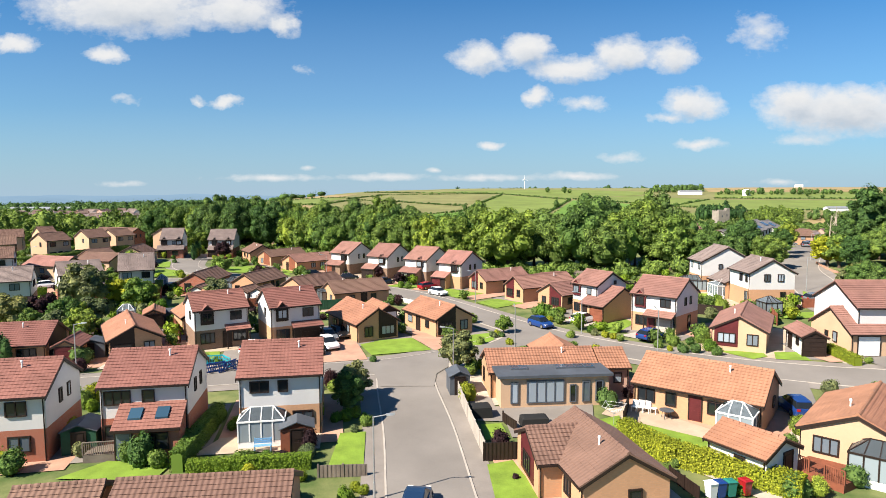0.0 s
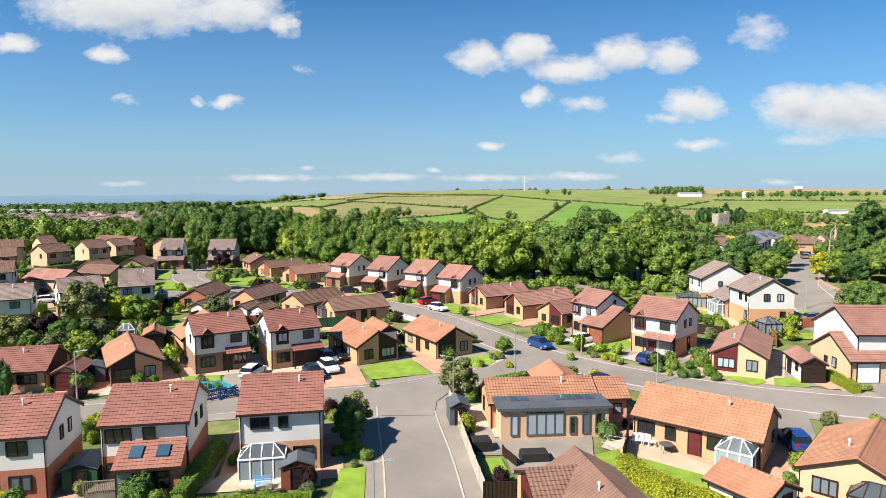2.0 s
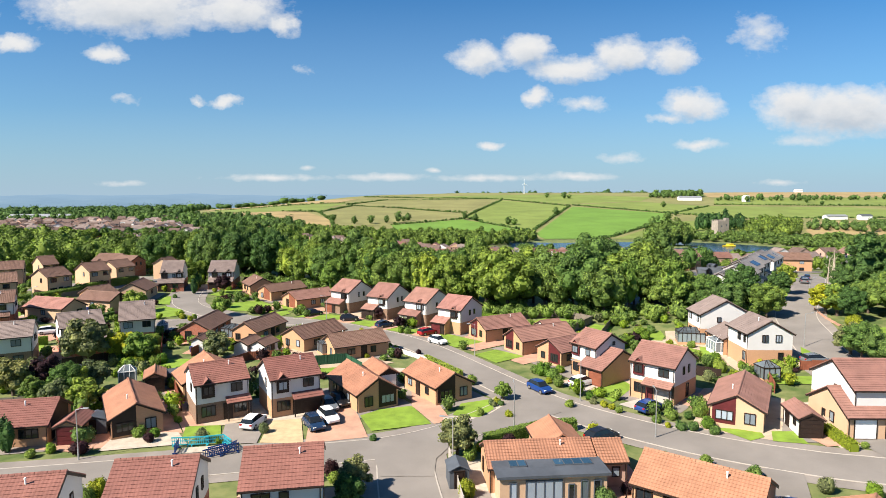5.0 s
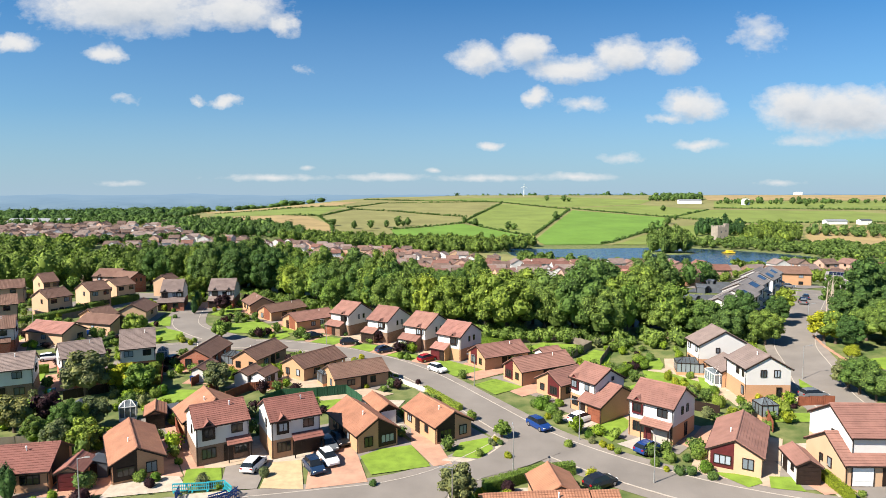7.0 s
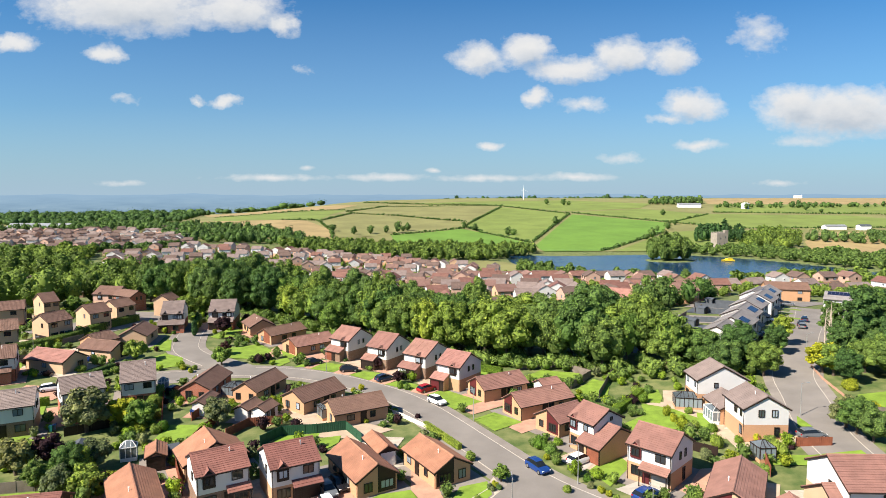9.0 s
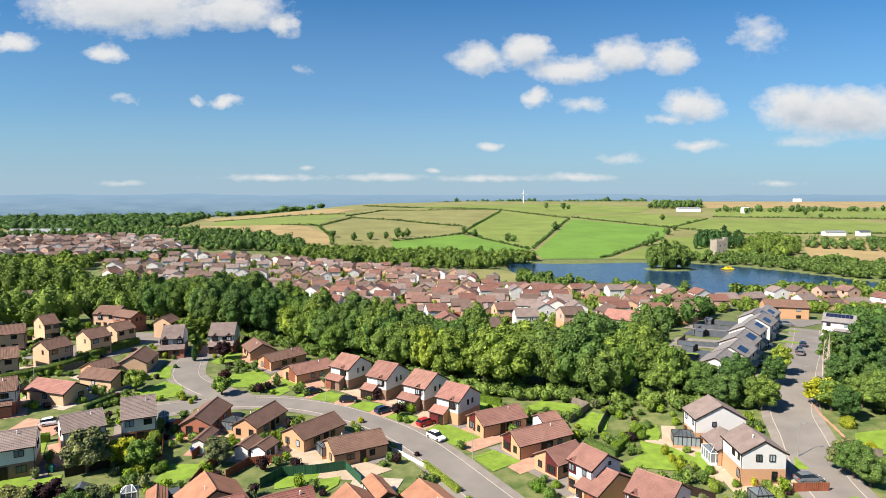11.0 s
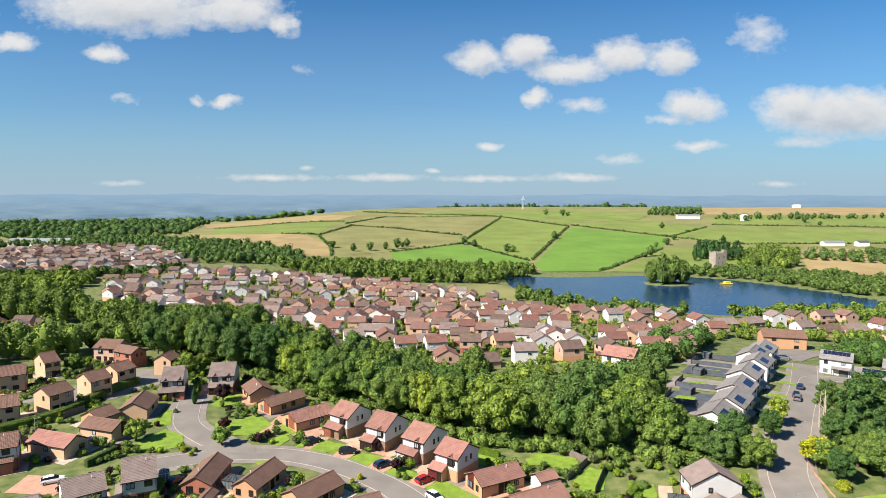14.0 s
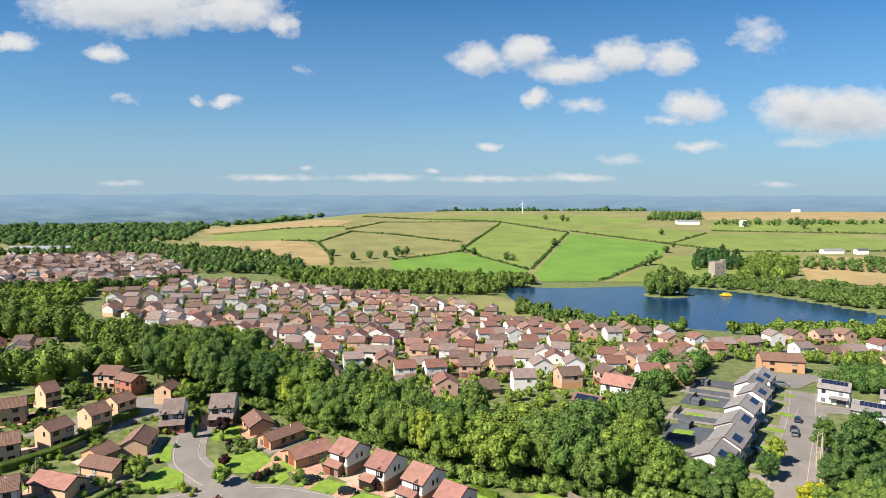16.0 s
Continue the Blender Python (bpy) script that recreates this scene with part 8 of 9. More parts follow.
shed(-41.0, 71.4, 10, 3.2, 2.0, "grey")
shed(78.0, 184.1, 40, 3.0, 2.4, "grey")
shed(91.1, 208.8, 40, 3.0, 2.4, "grey")
for px, py, a in ((-29.0, 66.9, 5), (-27.0, 67.1, 7), (-25.4, 67.5, 14), (-23.8, 66.9, -48)):
    roadworks_barrier(px, py, a, "turquoise")
for px, py, a, k in ((-24.4, 63.9, 32, 0), (-22.9, 64.9, 30, 0), (-24.0, 64.6, 38, -28), (-23.2, 65.5, 70, 20), (-28.9, 65.6, -80, 0)):
    roadworks_barrier(px, py, a, "blue", k)
furniture_cover(3.2, 51.9, 8, 1.7, 1.3, 1.0)
furniture_cover(7.5, 49.9, 5, 2.2, 1.2, 0.75)
rotary_dryer(14.0, 49.6)
raised_deck(24.6, 39.7, -59, 3.7, 3.4, 0.55, TIMBERFENCE, "red-brown", (-0.4, 0.6))
raised_deck(-24.6, 43.6, 9, 3.0, 2.6, 0.6, GREYFENCE, "grey")
garden_chair(16.6, 52.5, -38)
garden_chair(17.1, 52.4, -38)
garden_chair(17.6, 52.2, -38)
garden_chair(18.1, 52.0, -38)
garden_table(18.8, 50.9)
garden_bench(-13.6, 45.2, 10)


# ---------------- gardens between the houses ----------------
def near_road(x, y, extra=0.0):
    return any((Vector((x, y)) - p).length < r + extra for ln, r in LINES for p in ln)


def in_house(x, y, margin=0.3):
    for hx, hy, a, L, W, _, _ in RECTS:
        dx, dy = x - hx, y - hy
        u, v = dx * math.cos(a) + dy * math.sin(a), -dx * math.sin(a) + dy * math.cos(a)
        if abs(u) < L / 2 + margin and abs(v) < W / 2 + margin:
            return True
    return False


def in_patch(x, y):
    return any(inside(x, y, r) for r in TAKEN)


def rect_ring(hx, hy, a, u0, u1, v0, v1):
    return [(hx + u * math.cos(a) - v * math.sin(a), hy + u * math.sin(a) + v * math.cos(a)) for u, v in ((u0, v0), (u1, v0), (u1, v1), (u0, v1))]


rng = np.random.default_rng(21)
plots = list(RECTS)
for hx, hy, a, L, W, cat, lab in plots:
    if hy > 196 or "new white" in lab or hy < 36:
        continue
    pick = int(rng.integers(4))
    m, word = ((SLABS, "buff slab paving round the house"), (MONO, "reddish block paving round the house"), (GRAVEL, "pale gravel round the house"), (PAVING, "grey paving round the house"))[pick]
    e = 0.9 if cat == "garage" else 1.5
    sheet("paving", rect_ring(hx, hy, a, -L / 2 - e, L / 2 + e, -W / 2 - e, W / 2 + e), m, 0.075, 2.5, word, "paving")
    TAKEN.pop()
for n, (hx, hy, a, L, W, cat, lab) in enumerate(plots):
    if cat == "garage" or hy < 60 or hy > 190 or "new white" in lab:
        continue
    for u0, u1, v0, v1 in ((-L / 2, L / 2, W / 2 + 1.6, W / 2 + 6.4), (-L / 2 - 6.6, -L / 2 - 1.6, -W / 2, W / 2), (L / 2 + 1.6, L / 2 + 6.0, -W / 2, W / 2), (-L / 2, L / 2, -W / 2 - 6.0, -W / 2 - 1.6)):
        ring = rect_ring(hx, hy, a, u0, u1, v0, v1)
        tests = [((ring[i][0] * (1 - s) + ring[j][0] * s), (ring[i][1] * (1 - s) + ring[j][1] * s)) for i, j in ((0, 1), (1, 2), (2, 3), (3, 0), (0, 2), (1, 3)) for s in (0, 0.33, 0.66)]
        if any(near_road(*p) or in_house(*p) or in_patch(*p) for p in tests) or any(inside(p[0], p[1], WOOD) for p in tests):
            continue
        sheet("lawn", ring, LAWN if n % 3 else ROUGHGRASS, 0.10, 2.5, "small back garden lawn", "lawn")
        out_r = rect_ring(hx, hy, a, u0 - 0.5, u1 + 0.5, v0 - 0.5, v1 + 0.5)
        far = sorted(range(4), key=lambda i: -math.hypot(out_r[i][0] - hx, out_r[i][1] - hy))[:2]
        i, j = sorted(far)
        fm = (TIMBERFENCE, GREYFENCE, TIMBERFENCE, DARKWOOD)[n % 4]
        if n % 2:
            fence([out_r[i], out_r[j]], fm, 1.5, "timber panel fence behind a garden")
        else:
            hedge(("dark", "hedge", "lime")[n % 3], [out_r[i], ((out_r[i][0] + out_r[j][0]) / 2, (out_r[i][1] + out_r[j][1]) / 2), out_r[j]], 1.0, 1.5, "clipped green hedge behind a garden", n)
        break
PLOTS = [(-60, 38), (-24, 36), (5, 36), (28, 38), (40, 42), (58, 58), (58, 78), (54, 92), (60, 116), (44, 124), (32, 128), (17, 133), (8, 137), (-6, 146), (-20, 158), (-36, 170), (-52, 182), (-72, 195), (-92, 208), (-130, 214), (-135, 160), (-112, 130), (-90, 96), (-62, 62)]
spots, rng = scatter(PLOTS, 2.55, 33)
stuff = {}
count = 0
for px, py in spots:
    dens = noise.noise(Vector((px * 0.11, py * 0.11, 3.0)))
    if dens < 0.0 or near_road(px, py, 0.4) or in_house(px, py, 0.9) or in_patch(px, py):
        continue
    leaf = ("hedge", "dark", "oak", "lime", "dark", "sage", "hedge", "gold", "oak", "plum")[int(rng.integers(10))]
    s = float(rng.uniform(0.45, 1.05)) * (1.25 if dens > 0.15 else 0.9)
    if py < 82 and count < 150:
        bush(leaf, px, py, s, float(rng.uniform(0.8, 1.3)))
        count += 1
    else:
        stuff.setdefault(leaf, []).append((px, py))
for leaf, pts in stuff.items():
    far_wood("garden_shrubs", pts, np.random.default_rng(len(pts)), {"gold": "golden", "plum": "purple-leaved"}.get(leaf, "green") + " shrubs crowding the estate gardens", leaf, 1.0, 1.7, 260, 0.27, (0.7, 1.4))


# ---------------- far country ----------------
FIELD = {"tan": mat("stubble_field", (0.265, 0.20, 0.092), 0.95, 0.22, 30.0, 2.0, 0.0), "green": mat("pasture", (0.142, 0.186, 0.040), 0.95, 0.20, 40.0, 2.0, 0.0),
         "bright": mat("fresh_pasture", (0.104, 0.196, 0.027), 0.95, 0.16, 40.0, 2.0, 0.0), "olive": mat("dry_pasture", (0.172, 0.170, 0.062), 0.95, 0.22, 40.0, 2.0, 0.0)}


def field(kind, *ring):
    sheet("field", ring, FIELD[kind], 0.5, 30.0, {"tan": "pale tan stubble field", "green": "green grazed pasture field", "bright": "bright green pasture field", "olive": "dry olive green pasture field"}[kind], "field")


sheet("hillside", [(-700, 600), (700, 560), (900, 640), (1350, 1400), (1350, 1900), (-300, 1900), (-800, 1450)], FIELD["olive"], 0.25, 40.0, "open grassy hillside beyond the lake", "hillside")
field("tan", (-349, 796), (-346, 873), (-214, 836), (-179, 819), (-132, 720), (-114, 640), (-151, 635), (-239, 689))
field("green", (-321, 863), (-362, 1005), (-268, 1051), (-158, 1030), (-166, 954), (-165, 826), (-216, 846))
field("olive", (-160, 822), (-138, 954), (29, 842), (10, 746), (-107, 650), (-125, 702))
field("olive", (-149, 970), (-103, 1121), (89, 1120), (28, 850), (-69, 946))
field("green", (30, 786), (104, 1089), (195, 953), (94, 642), (46, 722))
field("bright", (-57, 691), (24, 758), (90, 637), (83, 604), (-44, 599))
field("bright", (94, 621), (198, 946), (300, 827), (257, 721), (148, 577), (95, 575))
field("green", (207, 984), (334, 1050), (406, 949), (607, 926), (650, 833), (600, 772), (361, 765), (317, 832))
field("tan", (378, 646), (447, 730), (620, 700), (560, 560), (400, 550), (340, 565))
field("green", (-88, 1205), (253, 1269), (393, 1170), (339, 1067), (200, 1000), (101, 1125))
field("tan", (551, 1320), (760, 1370), (1100, 1350), (960, 1160), (497, 1165))
field("green", (498, 1142), (940, 1137), (800, 944), (428, 980))
field("green", (263, 721), (321, 748), (432, 739), (367, 646), (290, 575), (220, 573), (158, 577))
field("bright", (-192, 600), (-127, 630), (-62, 632), (-50, 596), (-110, 560))
field("tan", (-480, 1250), (-300, 1300), (-160, 1180), (-180, 1060), (-293, 1072), (-400, 1063))

# water
bm = bmesh.new()
bm.faces.new([bm.verts.new((x, y, -13.0)) for x, y in ((40, 330), (420, 330), (420, 600), (40, 600))])
tagged(finish("water", bm, WATER), "deep blue lake water with a light ripple", "lake", "", "structure")


def along(line, gap, seed, wobble=1.0):
    rng = np.random.default_rng(seed)
    done = []
    for (ax, ay), (bx, by) in zip(line, line[1:]):
        n = max(1, int(math.hypot(bx - ax, by - ay) / gap))
        for k in range(n):
            done.append((ax + (bx - ax) * k / n + rng.uniform(-wobble, wobble), ay + (by - ay) * k / n + rng.uniform(-wobble, wobble)))
    return done, rng


hedges = []
for line in ([(-160, 822), (-138, 954), (-68, 927), (29, 842)], [(-152, 989), (-103, 1121), (101, 1120), (195, 953), (94, 642)], [(30, 792), (104, 1089)], [(29, 776), (46, 722), (92, 637)],
             [(-214, 836), (-165, 822), (-125, 702), (-113, 640)], [(-368, 1009), (-268, 1051), (-158, 1030)], [(204, 969), (305, 827), (361, 760), (600, 770)], [(305, 827), (406, 949)],
             [(-57, 691), (26, 764)], [(257, 721), (149, 582)], [(101, 1120), (-88, 1205), (-162, 1269)], [(-349, 790), (-240, 684), (-150, 630)], [(428, 980), (700, 940)]):
    hedges += along(line, 4.0, len(hedges), 0.8)[0]
far_wood("hedgerow", hedges, np.random.default_rng(3), "dark hedgerows dividing the fields", "dark", 1.9, 2.6, 40, 1.3)
lone = [(-124, 702), (-97, 683), (-80, 694), (-64, 708), (-51, 716), (-41, 737), (-46, 730), (27, 755), (39, 737), (80, 696), (74, 700), (147, 808), (219, 665), (226, 668), (254, 733), (274, 754), (193, 1152), (220, 1129), (230, 1132), (594, 1016), (511, 1045), (595, 976), (712, 1087), (300, 800), (330, 930)]
far_wood("field_trees", lone, np.random.default_rng(4), "scattered single trees standing in the hedges", "dark", 4.2, 9.0, 160, 1.6)


def belt(name, ring, gap, label, leaf="dark", seed=11, hgt=8.0, rad=3.6, cards=120):
    spots, rng = scatter(ring, gap, seed)
    spots = [p for p in spots if in_lake(*p) < -3]
    if spots:
        far_wood(name, spots, rng, label, leaf, rad, hgt, cards, 1.7)


belt("lakeside_trees", [(-150, 560), (-123, 528), (-66, 500), (-10, 502), (37, 498), (70, 530), (90, 572), (84, 592), (44, 604), (-11, 609), (-77, 602), (-117, 585)], 7.5, "belt of trees between the estate and the fields")
belt("lakeside_trees", [(213, 560), (244, 536), (276, 500), (300, 440), (400, 440), (390, 510), (319, 565), (277, 585), (224, 572)], 9.0, "trees along the far lake shore", "dark", 12, 6.5, 3.6, 200)
belt("shore_trees", [(60, 470), (66, 442), (83, 411), (116, 393), (150, 373), (145, 345), (107, 361), (78, 384), (50, 420)], 8.5, "trees on the near lake shore", "oak", 13, 6.5, 3.2, 200)
belt("shore_trees", [(160, 340), (182, 352), (221, 362), (300, 350), (300, 310), (225, 310), (182, 312)], 7.0, "trees on the near lake shore", "oak", 14, 6.0, 3.2, 200)
belt("tower_wood", [(262, 640), (312, 640), (348, 718), (300, 730)], 9.0, "dark trees round the ruined tower", "conifer", 15, 12.0)
belt("tower_wood", [(285, 590), (345, 600), (400, 692), (355, 707), (316, 665)], 8.0, "trees on the slope beside the tower", "dark", 16, 10.0)
belt("ridge_trees", [(-10, 1590), (300, 1580), (310, 1680), (150, 1690), (-10, 1680)], 9.0, "dark plantation on the skyline", "conifer", 17, 15.0, 7.0, 80)
belt("ridge_trees", [(310, 1560), (520, 1550), (520, 1600), (310, 1610)], 10.0, "dark plantation on the skyline", "conifer", 18, 14.0, 7.0, 80)
belt("ridge_trees", [(380, 1147), (477, 1142), (520, 1250), (428, 1260)], 11.0, "trees round a farm on the hill", "dark", 19, 10.0, 4.4, 60)
belt("ridge_trees", [(470, 1066), (599, 1062), (772, 1087), (900, 1060), (900, 1105), (654, 1110), (488, 1102)], 15.0, "line of trees along the upper fields", "dark", 20, 9.0, 4.4, 60)
belt("left_trees", [(-700, 700), (-514, 723), (-476, 829), (-324, 780), (-141, 640), (-119, 560), (-226, 560), (-330, 700), (-500, 715), (-600, 660)], 10.0, "trees round the far housing", "dark", 21, 8.0, 4.4, 60)
belt("left_trees", [(-1200, 860), (-599, 843), (-471, 820), (-371, 884), (-480, 1300), (-900, 1500), (-1300, 1200)], 20.0, "wooded land in the distance", "conifer", 22, 10.0, 7.5, 60)
belt("left_trees", [(-1700, 1450), (-480, 1320), (-300, 1330), (-250, 1420), (-700, 2300), (-1900, 2300)], 44.0, "wooded land in the distance", "conifer", 23, 11.0, 14.0, 60)
belt("town_trees", [(-205, 500), (-230, 478), (-330, 452), (-430, 440), (-430, 462), (-345, 466), (-240, 488), (-212, 520)], 7.0, "trees between the estate and the town", "dark", 25, 5.5, 3.6, 200)
belt("town_trees", [(-236, 388), (-262, 384), (-420, 396), (-420, 440), (-330, 446), (-258, 462), (-246, 436)], 7.5, "trees between the estate and the town", "oak", 26, 6.5, 4.2, 240)
belt("right_trees", [(377, 655), (416, 631), (451, 625), (560, 640), (560, 690), (430, 690)], 10.0, "trees below the hill farm", "dark", 24, 8.0, 4.4, 60)
isl = []
rng = np.random.default_rng(31)
ISLAND = (186, 505)
bm = bmesh.new()
bmesh.ops.create_icosphere(bm, subdivisions=3, radius=1.0)
for v in bm.verts:
    v.co = Vector((v.co.x * 21, v.co.y * 14, v.co.z * 1.6 - 0.4)) * (1 + 0.08 * math.sin(v.co.x * 9 + v.co.y * 5))
isle = finish("island", bm, ROUGHGRASS, None, "", True)
isle.location = (*ISLAND, -13.0)
tagged(isle, "low wooded island in the lake", "island", "", "structure")
stock = [crown_data(90 + k, 4.4, 11.0, 0.0, "round", 420, 1.1, 14, True) for k in range(3)]
vv, ff = [], []
for k in range(34):
    a, q = rng.uniform(0, math.tau), math.sqrt(rng.uniform(0, 1))
    px, py, s = ISLAND[0] + math.cos(a) * q * 17, ISLAND[1] + math.sin(a) * q * 11, rng.uniform(1.0, 1.45) * (1.15 - 0.4 * q)
    v, f = stock[k % 3]
    n = len(vv)
    vv += [np.array([p[0] * s + px, p[1] * s + py, p[2] * s * 1.6 - 12.8]) for p in v]
    ff += [tuple(i + n for i in q4) for q4 in f]
tagged(place_mesh("island_trees", mesh_from("island_trees", vv, ff), LEAF["dark"]), "dense trees covering the lake island", "woodland", "", "stuff")

# the ruined tower, a wind turbine, a farm and small craft
STONE = mat("grey_stone", (0.27, 0.235, 0.20), 0.95, 0.2, 3.0, 20, 0.3)
tw = root("stone_tower", "ruined square grey stone tower with a broken parapet", "tower", 271, 606, 12)
bm = bmesh.new()
box(bm, -6.0, 6.0, -5, 5, -4, 15)
for k in range(5):
    box(bm, -6.0 + k * 2.6, -4.7 + k * 2.6, -5, -4.2, 15, 16.4)
    box(bm, -6.0 + k * 2.6, -4.7 + k * 2.6, 4.2, 5, 15, 16.1)
box(bm, 2.5, 6.0, -5, -1, 15, 18.0)
part("tower_wall", bm, STONE, tw)
for u, z in ((-3, 5), (2, 5), (-2, 10), (3, 11)):
    bm = bmesh.new()
    box(bm, u - 0.5, u + 0.5, -5.06, -4.8, z - 0.9, z + 0.9)
    part("window_slit", bm, LEAD, tw)
tb = root("wind_turbine", "white wind turbine standing on the skyline", "wind turbine", 170, 1300, 0)
bm = bmesh.new()
tube(bm, (0, 0, -2), (0, 0, 21), 0.8, 0.5, 10)
part("mast", bm, WHITEUP, tb)
bm = bmesh.new()
box(bm, -0.6, 0.6, -1.4, 1.0, 20.6, 21.9)
nac = part("nacelle", bm, WHITEUP, tb)
for a in (90, 210, 330):
    bm = bmesh.new()
    c, s = math.cos(radians(a)), math.sin(radians(a))
    tube(bm, (0, -1.6, 21.3), (c * 9, -1.6, 21.3 + s * 9), 0.45, 0.1, 5)
    part("blade", bm, WHITEUP, tb)
bt = root("boat", "yellow inflatable raft floating on the lake", "boat", 233, 503, 15, -12.95)
YEL = mat("yellow_rubber", (0.65, 0.48, 0.03), 0.5, 0.1, 1, 20, 0.0)
for y in (-1.6, 1.6):
    bm = bmesh.new()
    tube(bm, (-5, y, 0.3), (4.4, y, 0.3), 0.8, 0.8, 8)
    part("float_tube", bm, YEL, bt)
bm = bmesh.new()
box(bm, -2, 3, -1.4, 1.4, 0.6, 2.2)
part("cabin", bm, YEL, bt)


def long_barn(x, y, yaw, w, d, h, label, roof_mat):
    e = root("barn", label, "barn", x, y, yaw, None, "farm buildings")
    wall_block(e, w, d, -3, h, WHITEUP, d * 0.2)
    for s in (-1, 1):
        bm = bmesh.new()
        v = [bm.verts.new((xx, yy, zz)) for k in (0, 0.2) for xx, yy, zz in ((-w / 2 - 0.4, s * (d / 2 + 0.4), h - 0.1 + k), (w / 2 + 0.4, s * (d / 2 + 0.4), h - 0.1 + k), (w / 2 + 0.4, 0, h + d * 0.2 + 0.1 + k), (-w / 2 - 0.4, 0, h + d * 0.2 + 0.1 + k))]
        for f in ((3, 2, 1, 0), (4, 5, 6, 7), (0, 1, 5, 4), (1, 2, 6, 5), (2, 3, 7, 6), (3, 0, 4, 7)):
            bm.faces.new([v[i] for i in f])
        bmesh.ops.recalc_face_normals(bm, faces=bm.faces[:])
        part("roof_panel", bm, roof_mat, e)


long_barn(475, 752, 4, 26, 9, 4, "white farm building with a pale roof", METALW)
long_barn(508, 748, 4, 14, 8, 5, "white farmhouse with a grey roof", LEAD)
long_barn(430, 1085, -5, 38, 12, 5, "long pale barn among trees on the hill", METALW)
long_barn(512, 1052, 30, 10, 8, 9, "small white chapel-like house on the hill", WHITEUP)
long_barn(-480, 745, 3, 70, 22, 4, "long white industrial shed beyond the housing", METALW)
long_barn(770, 1350, 0, 15, 8, 5, "pale block on the far moor", WHITEUP)

# ---------------- far housing ----------------
ESTATE = [(-243, 449), (-200, 505), (-102, 520), (8, 462), (45, 404), (91, 351), (132, 300), (219, 304), (260, 300), (240, 262), (179, 250), (159, 268), (137, 275), (108, 258), (86, 214), (66, 182), (50, 170), (26, 176), (-4, 194), (-40, 220), (-62, 246), (-80, 280), (-118, 306), (-201, 366)]
KINDS = []
SPEC = (("far_red", "pink", "pink", 2), ("far_pink", "pink", "pink", 2), ("far_red", "cream", "white", 2), ("far_brown", "brick", "pink", 2), ("grey", "white", "white", 2), ("far_brown", "cream", "cream", 1), ("far_pink", "buff", "cream", 2), ("grey", "dark", "white", 1), ("far_red", "pink", "white", 2), ("far_brown", "buff", "pink", 2))
FAR_WORD = {"far_red": "dull red", "far_pink": "pinkish-brown", "far_brown": "brown", "grey": "grey"}
for roof, lo, up, st in SPEC:
    L, W = (8.2, 8.0) if st == 2 else (10.5, 8.6)
    fe = [("w", "f", -L * 0.25, 4.0, 1.4, 1.1), ("w", "f", L * 0.25, 4.0, 1.4, 1.1), ("w", "f", -L * 0.25, 1.4, 1.7, 1.3)] if st == 2 else [("w", "f", -L * 0.25, 1.4, 1.6, 1.2), ("w", "f", L * 0.25, 1.4, 1.6, 1.2)]
    fe += [("w", "b", 0.8, 4.0 if st == 2 else 1.4, 0.8, 1.1, 0), ("w", "a", 0.8, 4.0 if st == 2 else 1.4, 0.8, 1.1, 0), ("w", "k", 1.2, 4.0 if st == 2 else 1.4, 1.4, 1.1)]
    if st == 2:
        fe.append(("porch", -0.4, L * 0.44, 1.3, 2.3, 2.9, None))
    h = house({2: "two-storey", 1: "single-storey"}[st] + " house with " + FAR_WORD[roof] + " roof on the far estate", 1000, -150, 0, L, W, 0.55, st, roof, lo, up, fe, 0.0, "houses of the far estate", WHITEUP if up == "white" else None, None, "house", True)
    KINDS.append(h)

BLOCKED = [(55, 255, 10), (66, 268, 10), (80, 286, 9), (60, 240, 9), (58, 196, 12), (46, 188, 9), (-27, 262, 12), (134, 244, 16)]
rng = np.random.default_rng(77)
far_spots = []
yy = 205.0
row = 0
while yy < 500:
    bend = 10 * math.sin(row * 1.7)
    xx = -260.0 + (row * 5) % 9
    while xx < 270:
        px, py = xx + rng.uniform(-1.2, 1.2), yy + 9 * math.sin((xx + row * 40) / 55.0) + rng.uniform(-1.5, 1.5)
        if inside(px, py, ESTATE) and all(math.hypot(px - a, py - b) > r for a, b, r in BLOCKED):
            far_spots.append((px, py, row))
        xx += rng.uniform(11.2, 15.2)
    yy += 16.5 if row % 2 else 19.0
    row += 1


def merged_houses(name, places, label):
    """Houses too far off to pick apart, as one mesh with the same materials."""
    mats, V, F, M, n = [], [], [], [], 0
    for k, m in places:
        for ob in KINDS[k].children_recursive:
            me = ob.data
            rel = ob.matrix_basis if ob.parent == KINDS[k] else ob.parent.matrix_basis @ ob.matrix_basis
            w = m @ rel
            co = np.empty(len(me.vertices) * 3)
            me.vertices.foreach_get("co", co)
            co = co.reshape(-1, 3) @ np.array(w.to_3x3()).T + np.array(w.translation)
            mt = me.materials[0]
            if mt not in mats:
                mats.append(mt)
            V.append(co)
            for p in me.polygons:
                F.append([n + i for i in p.vertices])
                M.append(mats.index(mt))
            n += len(co)
    me = bpy.data.meshes.new(name)
    me.from_pydata(np.concatenate(V).tolist(), [], F)
    for mt in mats:
        me.materials.append(mt)
    me.polygons.foreach_set("material_index", M)
    tagged(place_mesh(name, me, None), label, "housing", "", "stuff")


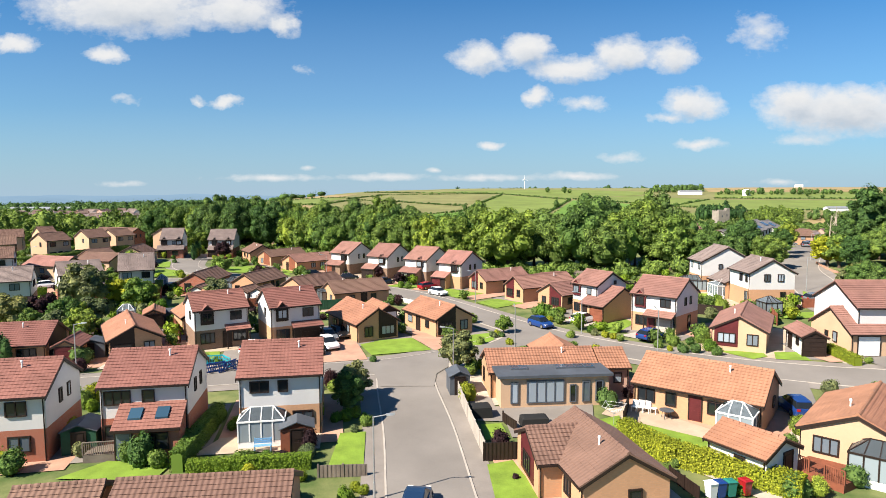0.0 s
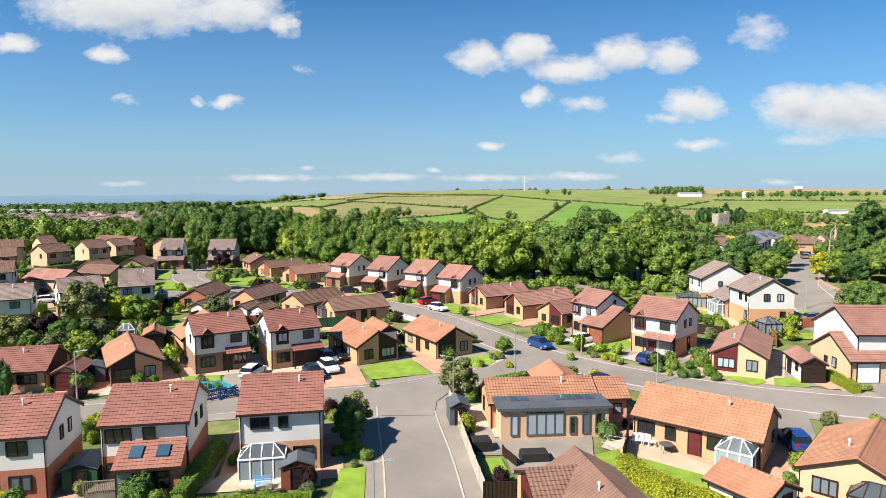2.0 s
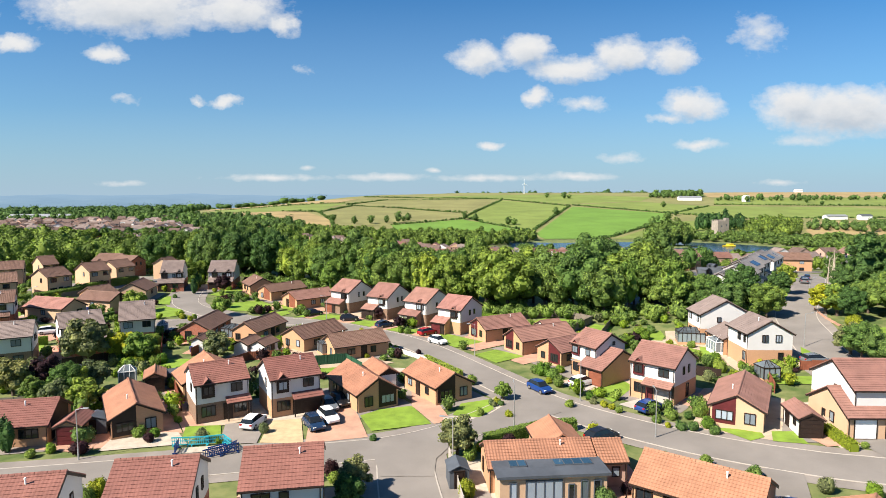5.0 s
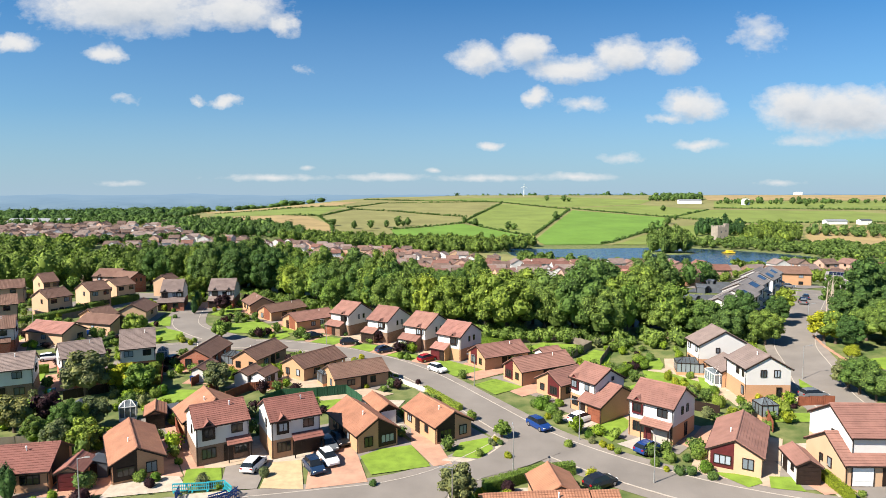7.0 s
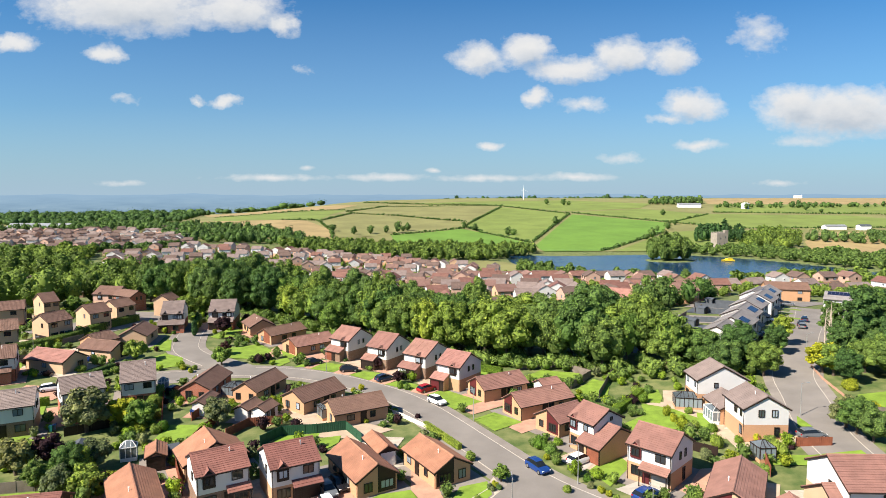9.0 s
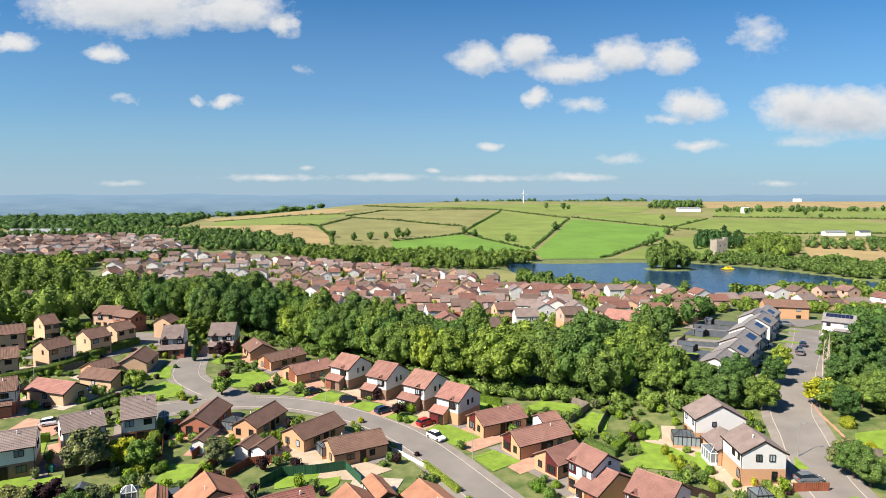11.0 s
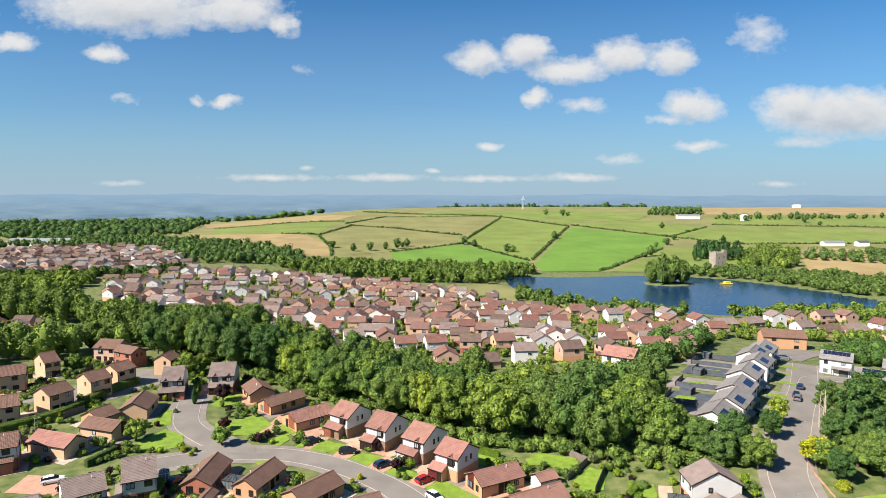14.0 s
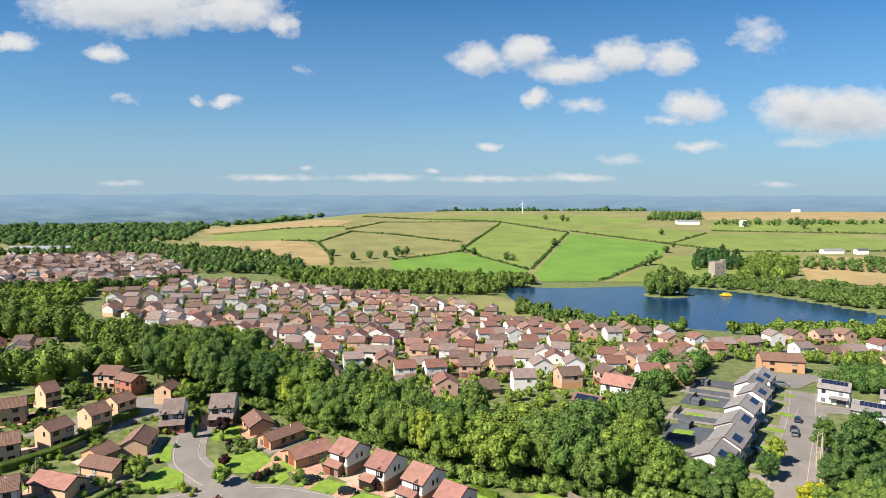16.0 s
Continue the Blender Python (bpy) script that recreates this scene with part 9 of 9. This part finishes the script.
placed = []
for px, py, row in far_spots:
    warm = px > -60
    k = int(rng.choice([0, 2, 3, 6, 8, 1, 4, 9, 7, 5, 4]) if warm else rng.choice([4, 5, 7, 9, 2, 3, 4]))
    yaw = (0 if row % 2 else 180) + 12 * math.cos((px + row * 40) / 55.0) + (90 if rng.random() < 0.35 else 0) + rng.uniform(-8, 8)
    placed.append((k, pose(px, py, ground_height(px, py), 0, 0, yaw)))
left_town, rng = scatter([(-226, 486), (-345, 468), (-440, 540), (-500, 660), (-430, 700), (-299, 690), (-215, 540)], 15.0, 8)
pocket = [(-208, 264), (-196, 262), (-186, 270), (-175, 258), (-204, 280), (-192, 284), (-178, 278), (-156, 262)]
for px, py in left_town + pocket:
    placed.append((int(rng.choice([3, 4, 5, 7, 9])), pose(px, py, ground_height(px, py), 0, 0, rng.uniform(-25, 25) + (90 if rng.random() < 0.3 else 0))))
placed.sort(key=lambda q: q[1].translation.y)
merged_houses("distant_housing", placed[110:], "many small far houses with red, brown and grey roofs")
for k, m in placed[:110]:
    copy_thing(KINDS[k], m)
for h in KINDS:
    for ob in h.children_recursive:
        bpy.data.objects.remove(ob)
    bpy.data.objects.remove(h)

# larger single houses at the near side of the far estate
house("large white house with a grey tiled roof", -27, 262, -8, 15.5, 8.5, 0.5, 2, "grey", "white", "white", [("w", "f", -5.0, 4.0, 1.4, 1.1), ("w", "f", 0.0, 4.0, 1.4, 1.1), ("w", "f", 5.0, 4.0, 1.4, 1.1), ("w", "f", -5.0, 1.4, 1.4, 1.1), ("w", "f", 3.0, 1.4, 1.4, 1.1)], 0.0, "houses of the far estate", None, None)
house("white house with a bright red tiled roof", 58, 196, -35, 10.5, 9.5, 0.5, 2, "bright", "white", "white", [("w", "f", -2.5, 4.0, 1.3, 1.1), ("w", "f", 2.5, 4.0, 1.3, 1.1), ("w", "b", 1.5, 4.0, 1.0, 1.1)], 0.0, "houses of the far estate", None, None)
house("low house with solar panels on a brown roof", 46, 188, -35, 9.0, 7.0, 0.5, 1, "brown", "buff", "buff", [("solar", -1, -3.5, 3.5, 0.6, 2.8)], 0.0, "houses of the far estate", None, None)
ROAD_FAR = spline([(44, 214), (54, 240), (62, 262), (80, 286), (100, 296)])
strip("road_far", ROAD_FAR, 3.4, -3.4, ASPHALT, 0.12, "grey asphalt cul-de-sac on the far estate", "road")
for a in ([(-230, 440), (-150, 420), (-60, 400), (0, 370), (60, 330)], [(-190, 380), (-100, 352), (-20, 330), (40, 300)], [(80, 286), (130, 286), (200, 280)], [(-60, 290), (-20, 282), (30, 262), (58, 252)]):
    strip("road_far", spline(a, 5.0), 2.8, -2.8, ASPHALT, 0.12, "grey asphalt street on the far estate", "road")
gt, rng = scatter(ESTATE, 6.2, 44)
gt = [p for p in gt if all(math.hypot(p[0] - q[0], p[1] - q[1]) > 6.0 for q in far_spots)]
far_wood("garden_trees", gt, rng, "small trees and shrubs in the far gardens", "oak", 1.7, 3.2, 110, 0.75)
verge = [(-60, 420), (0, 462), (30, 500), (62, 480), (66, 445), (90, 415), (140, 380), (150, 340), (120, 345), (60, 400), (10, 445)]
sheet("lakeside_meadow", verge, FIELD["olive"], 0.2, 8.0, "rough pale meadow between houses and lake", "meadow")
# gardens of the new houses: grey paving, dark fences and small lawns behind, lawns and drives before
along_row = Vector((0.571, 0.821))
across = Vector((-0.80, 0.60))
for k, (hx, hy) in enumerate(((62.4, 136.6), (69.0, 144.1), (74.7, 153.2), (82.9, 166.0), (93.2, 179.9), (97.7, 191.6), (106.5, 202.6))):
    c = Vector((hx, hy)) + across * 5.2

    def quad(base, a0, a1, b0, b1):
        return [tuple(base + along_row * p + across * q) for p, q in ((a0, b0), (a1, b0), (a1, b1), (a0, b1))]
    sheet("patio", quad(c, -6, 6.5, -1, 15), PAVING if k % 2 else LEAD, 0.09 + 0.004 * k, 2.5, "grey paved back garden behind a new house", "patio")
    sheet("lawn", quad(c, -2.4, 2.6, 5, 10), LAWN, 0.15, 2.5, "small square back lawn behind a new house", "lawn")
    fence([tuple(c + along_row * -4.2), tuple(c + along_row * -4.2 + across * 12)], LEAD, 1.5, "dark grey timber garden fence")
    fence([tuple(c + along_row * -4.2 + across * 12.2), tuple(c + along_row * 5 + across * 12.2)], GREYFENCE, 1.5, "weathered timber garden fence panels")
    b = Vector((hx, hy)) - across * 5.0
    sheet("driveway", quad(b, -3.5, 3.5, -6, 0), PAVING, 0.09, 2.5, "grey paved drive before a new house", "driveway")
    sheet("lawn", quad(b, -2.8, 0.6, -5.4, -0.6), LAWN, 0.13, 2.5, "bright green mown front lawn", "lawn")
strip_trees, rng = scatter([(58, 168), (64, 185), (84, 206), (98, 232), (112, 250), (104, 258), (84, 236), (70, 212), (60, 192), (52, 178)], 5.0, 61)
far_wood("estate_trees", strip_trees, rng, "leafy trees behind the new houses", "oak", 3.0, 6.5, 420, 0.7)
sheet("forecourt", [(113, 215), (122, 207), (134, 219), (146, 226), (141, 234), (120, 237)], ASPHALT, 0.14, 2.5, "grey asphalt forecourt before the brick block", "forecourt")
spur_trees, rng = scatter([(132, 212), (150, 198), (172, 186), (205, 205), (195, 236), (150, 238), (146, 222)], 5.0, 63)
far_wood("estate_trees", spur_trees, rng, "leafy trees behind the white houses", "oak", 2.6, 5.2, 320, 0.6)
back_trees, rng = scatter([(104, 258), (137, 262), (160, 255), (190, 235), (230, 240), (235, 255), (180, 250), (150, 268), (108, 270)], 6.0, 62)
far_wood("estate_trees", back_trees, rng, "leafy trees between the new houses and the estate", "oak", 2.6, 5.0, 260, 0.7)
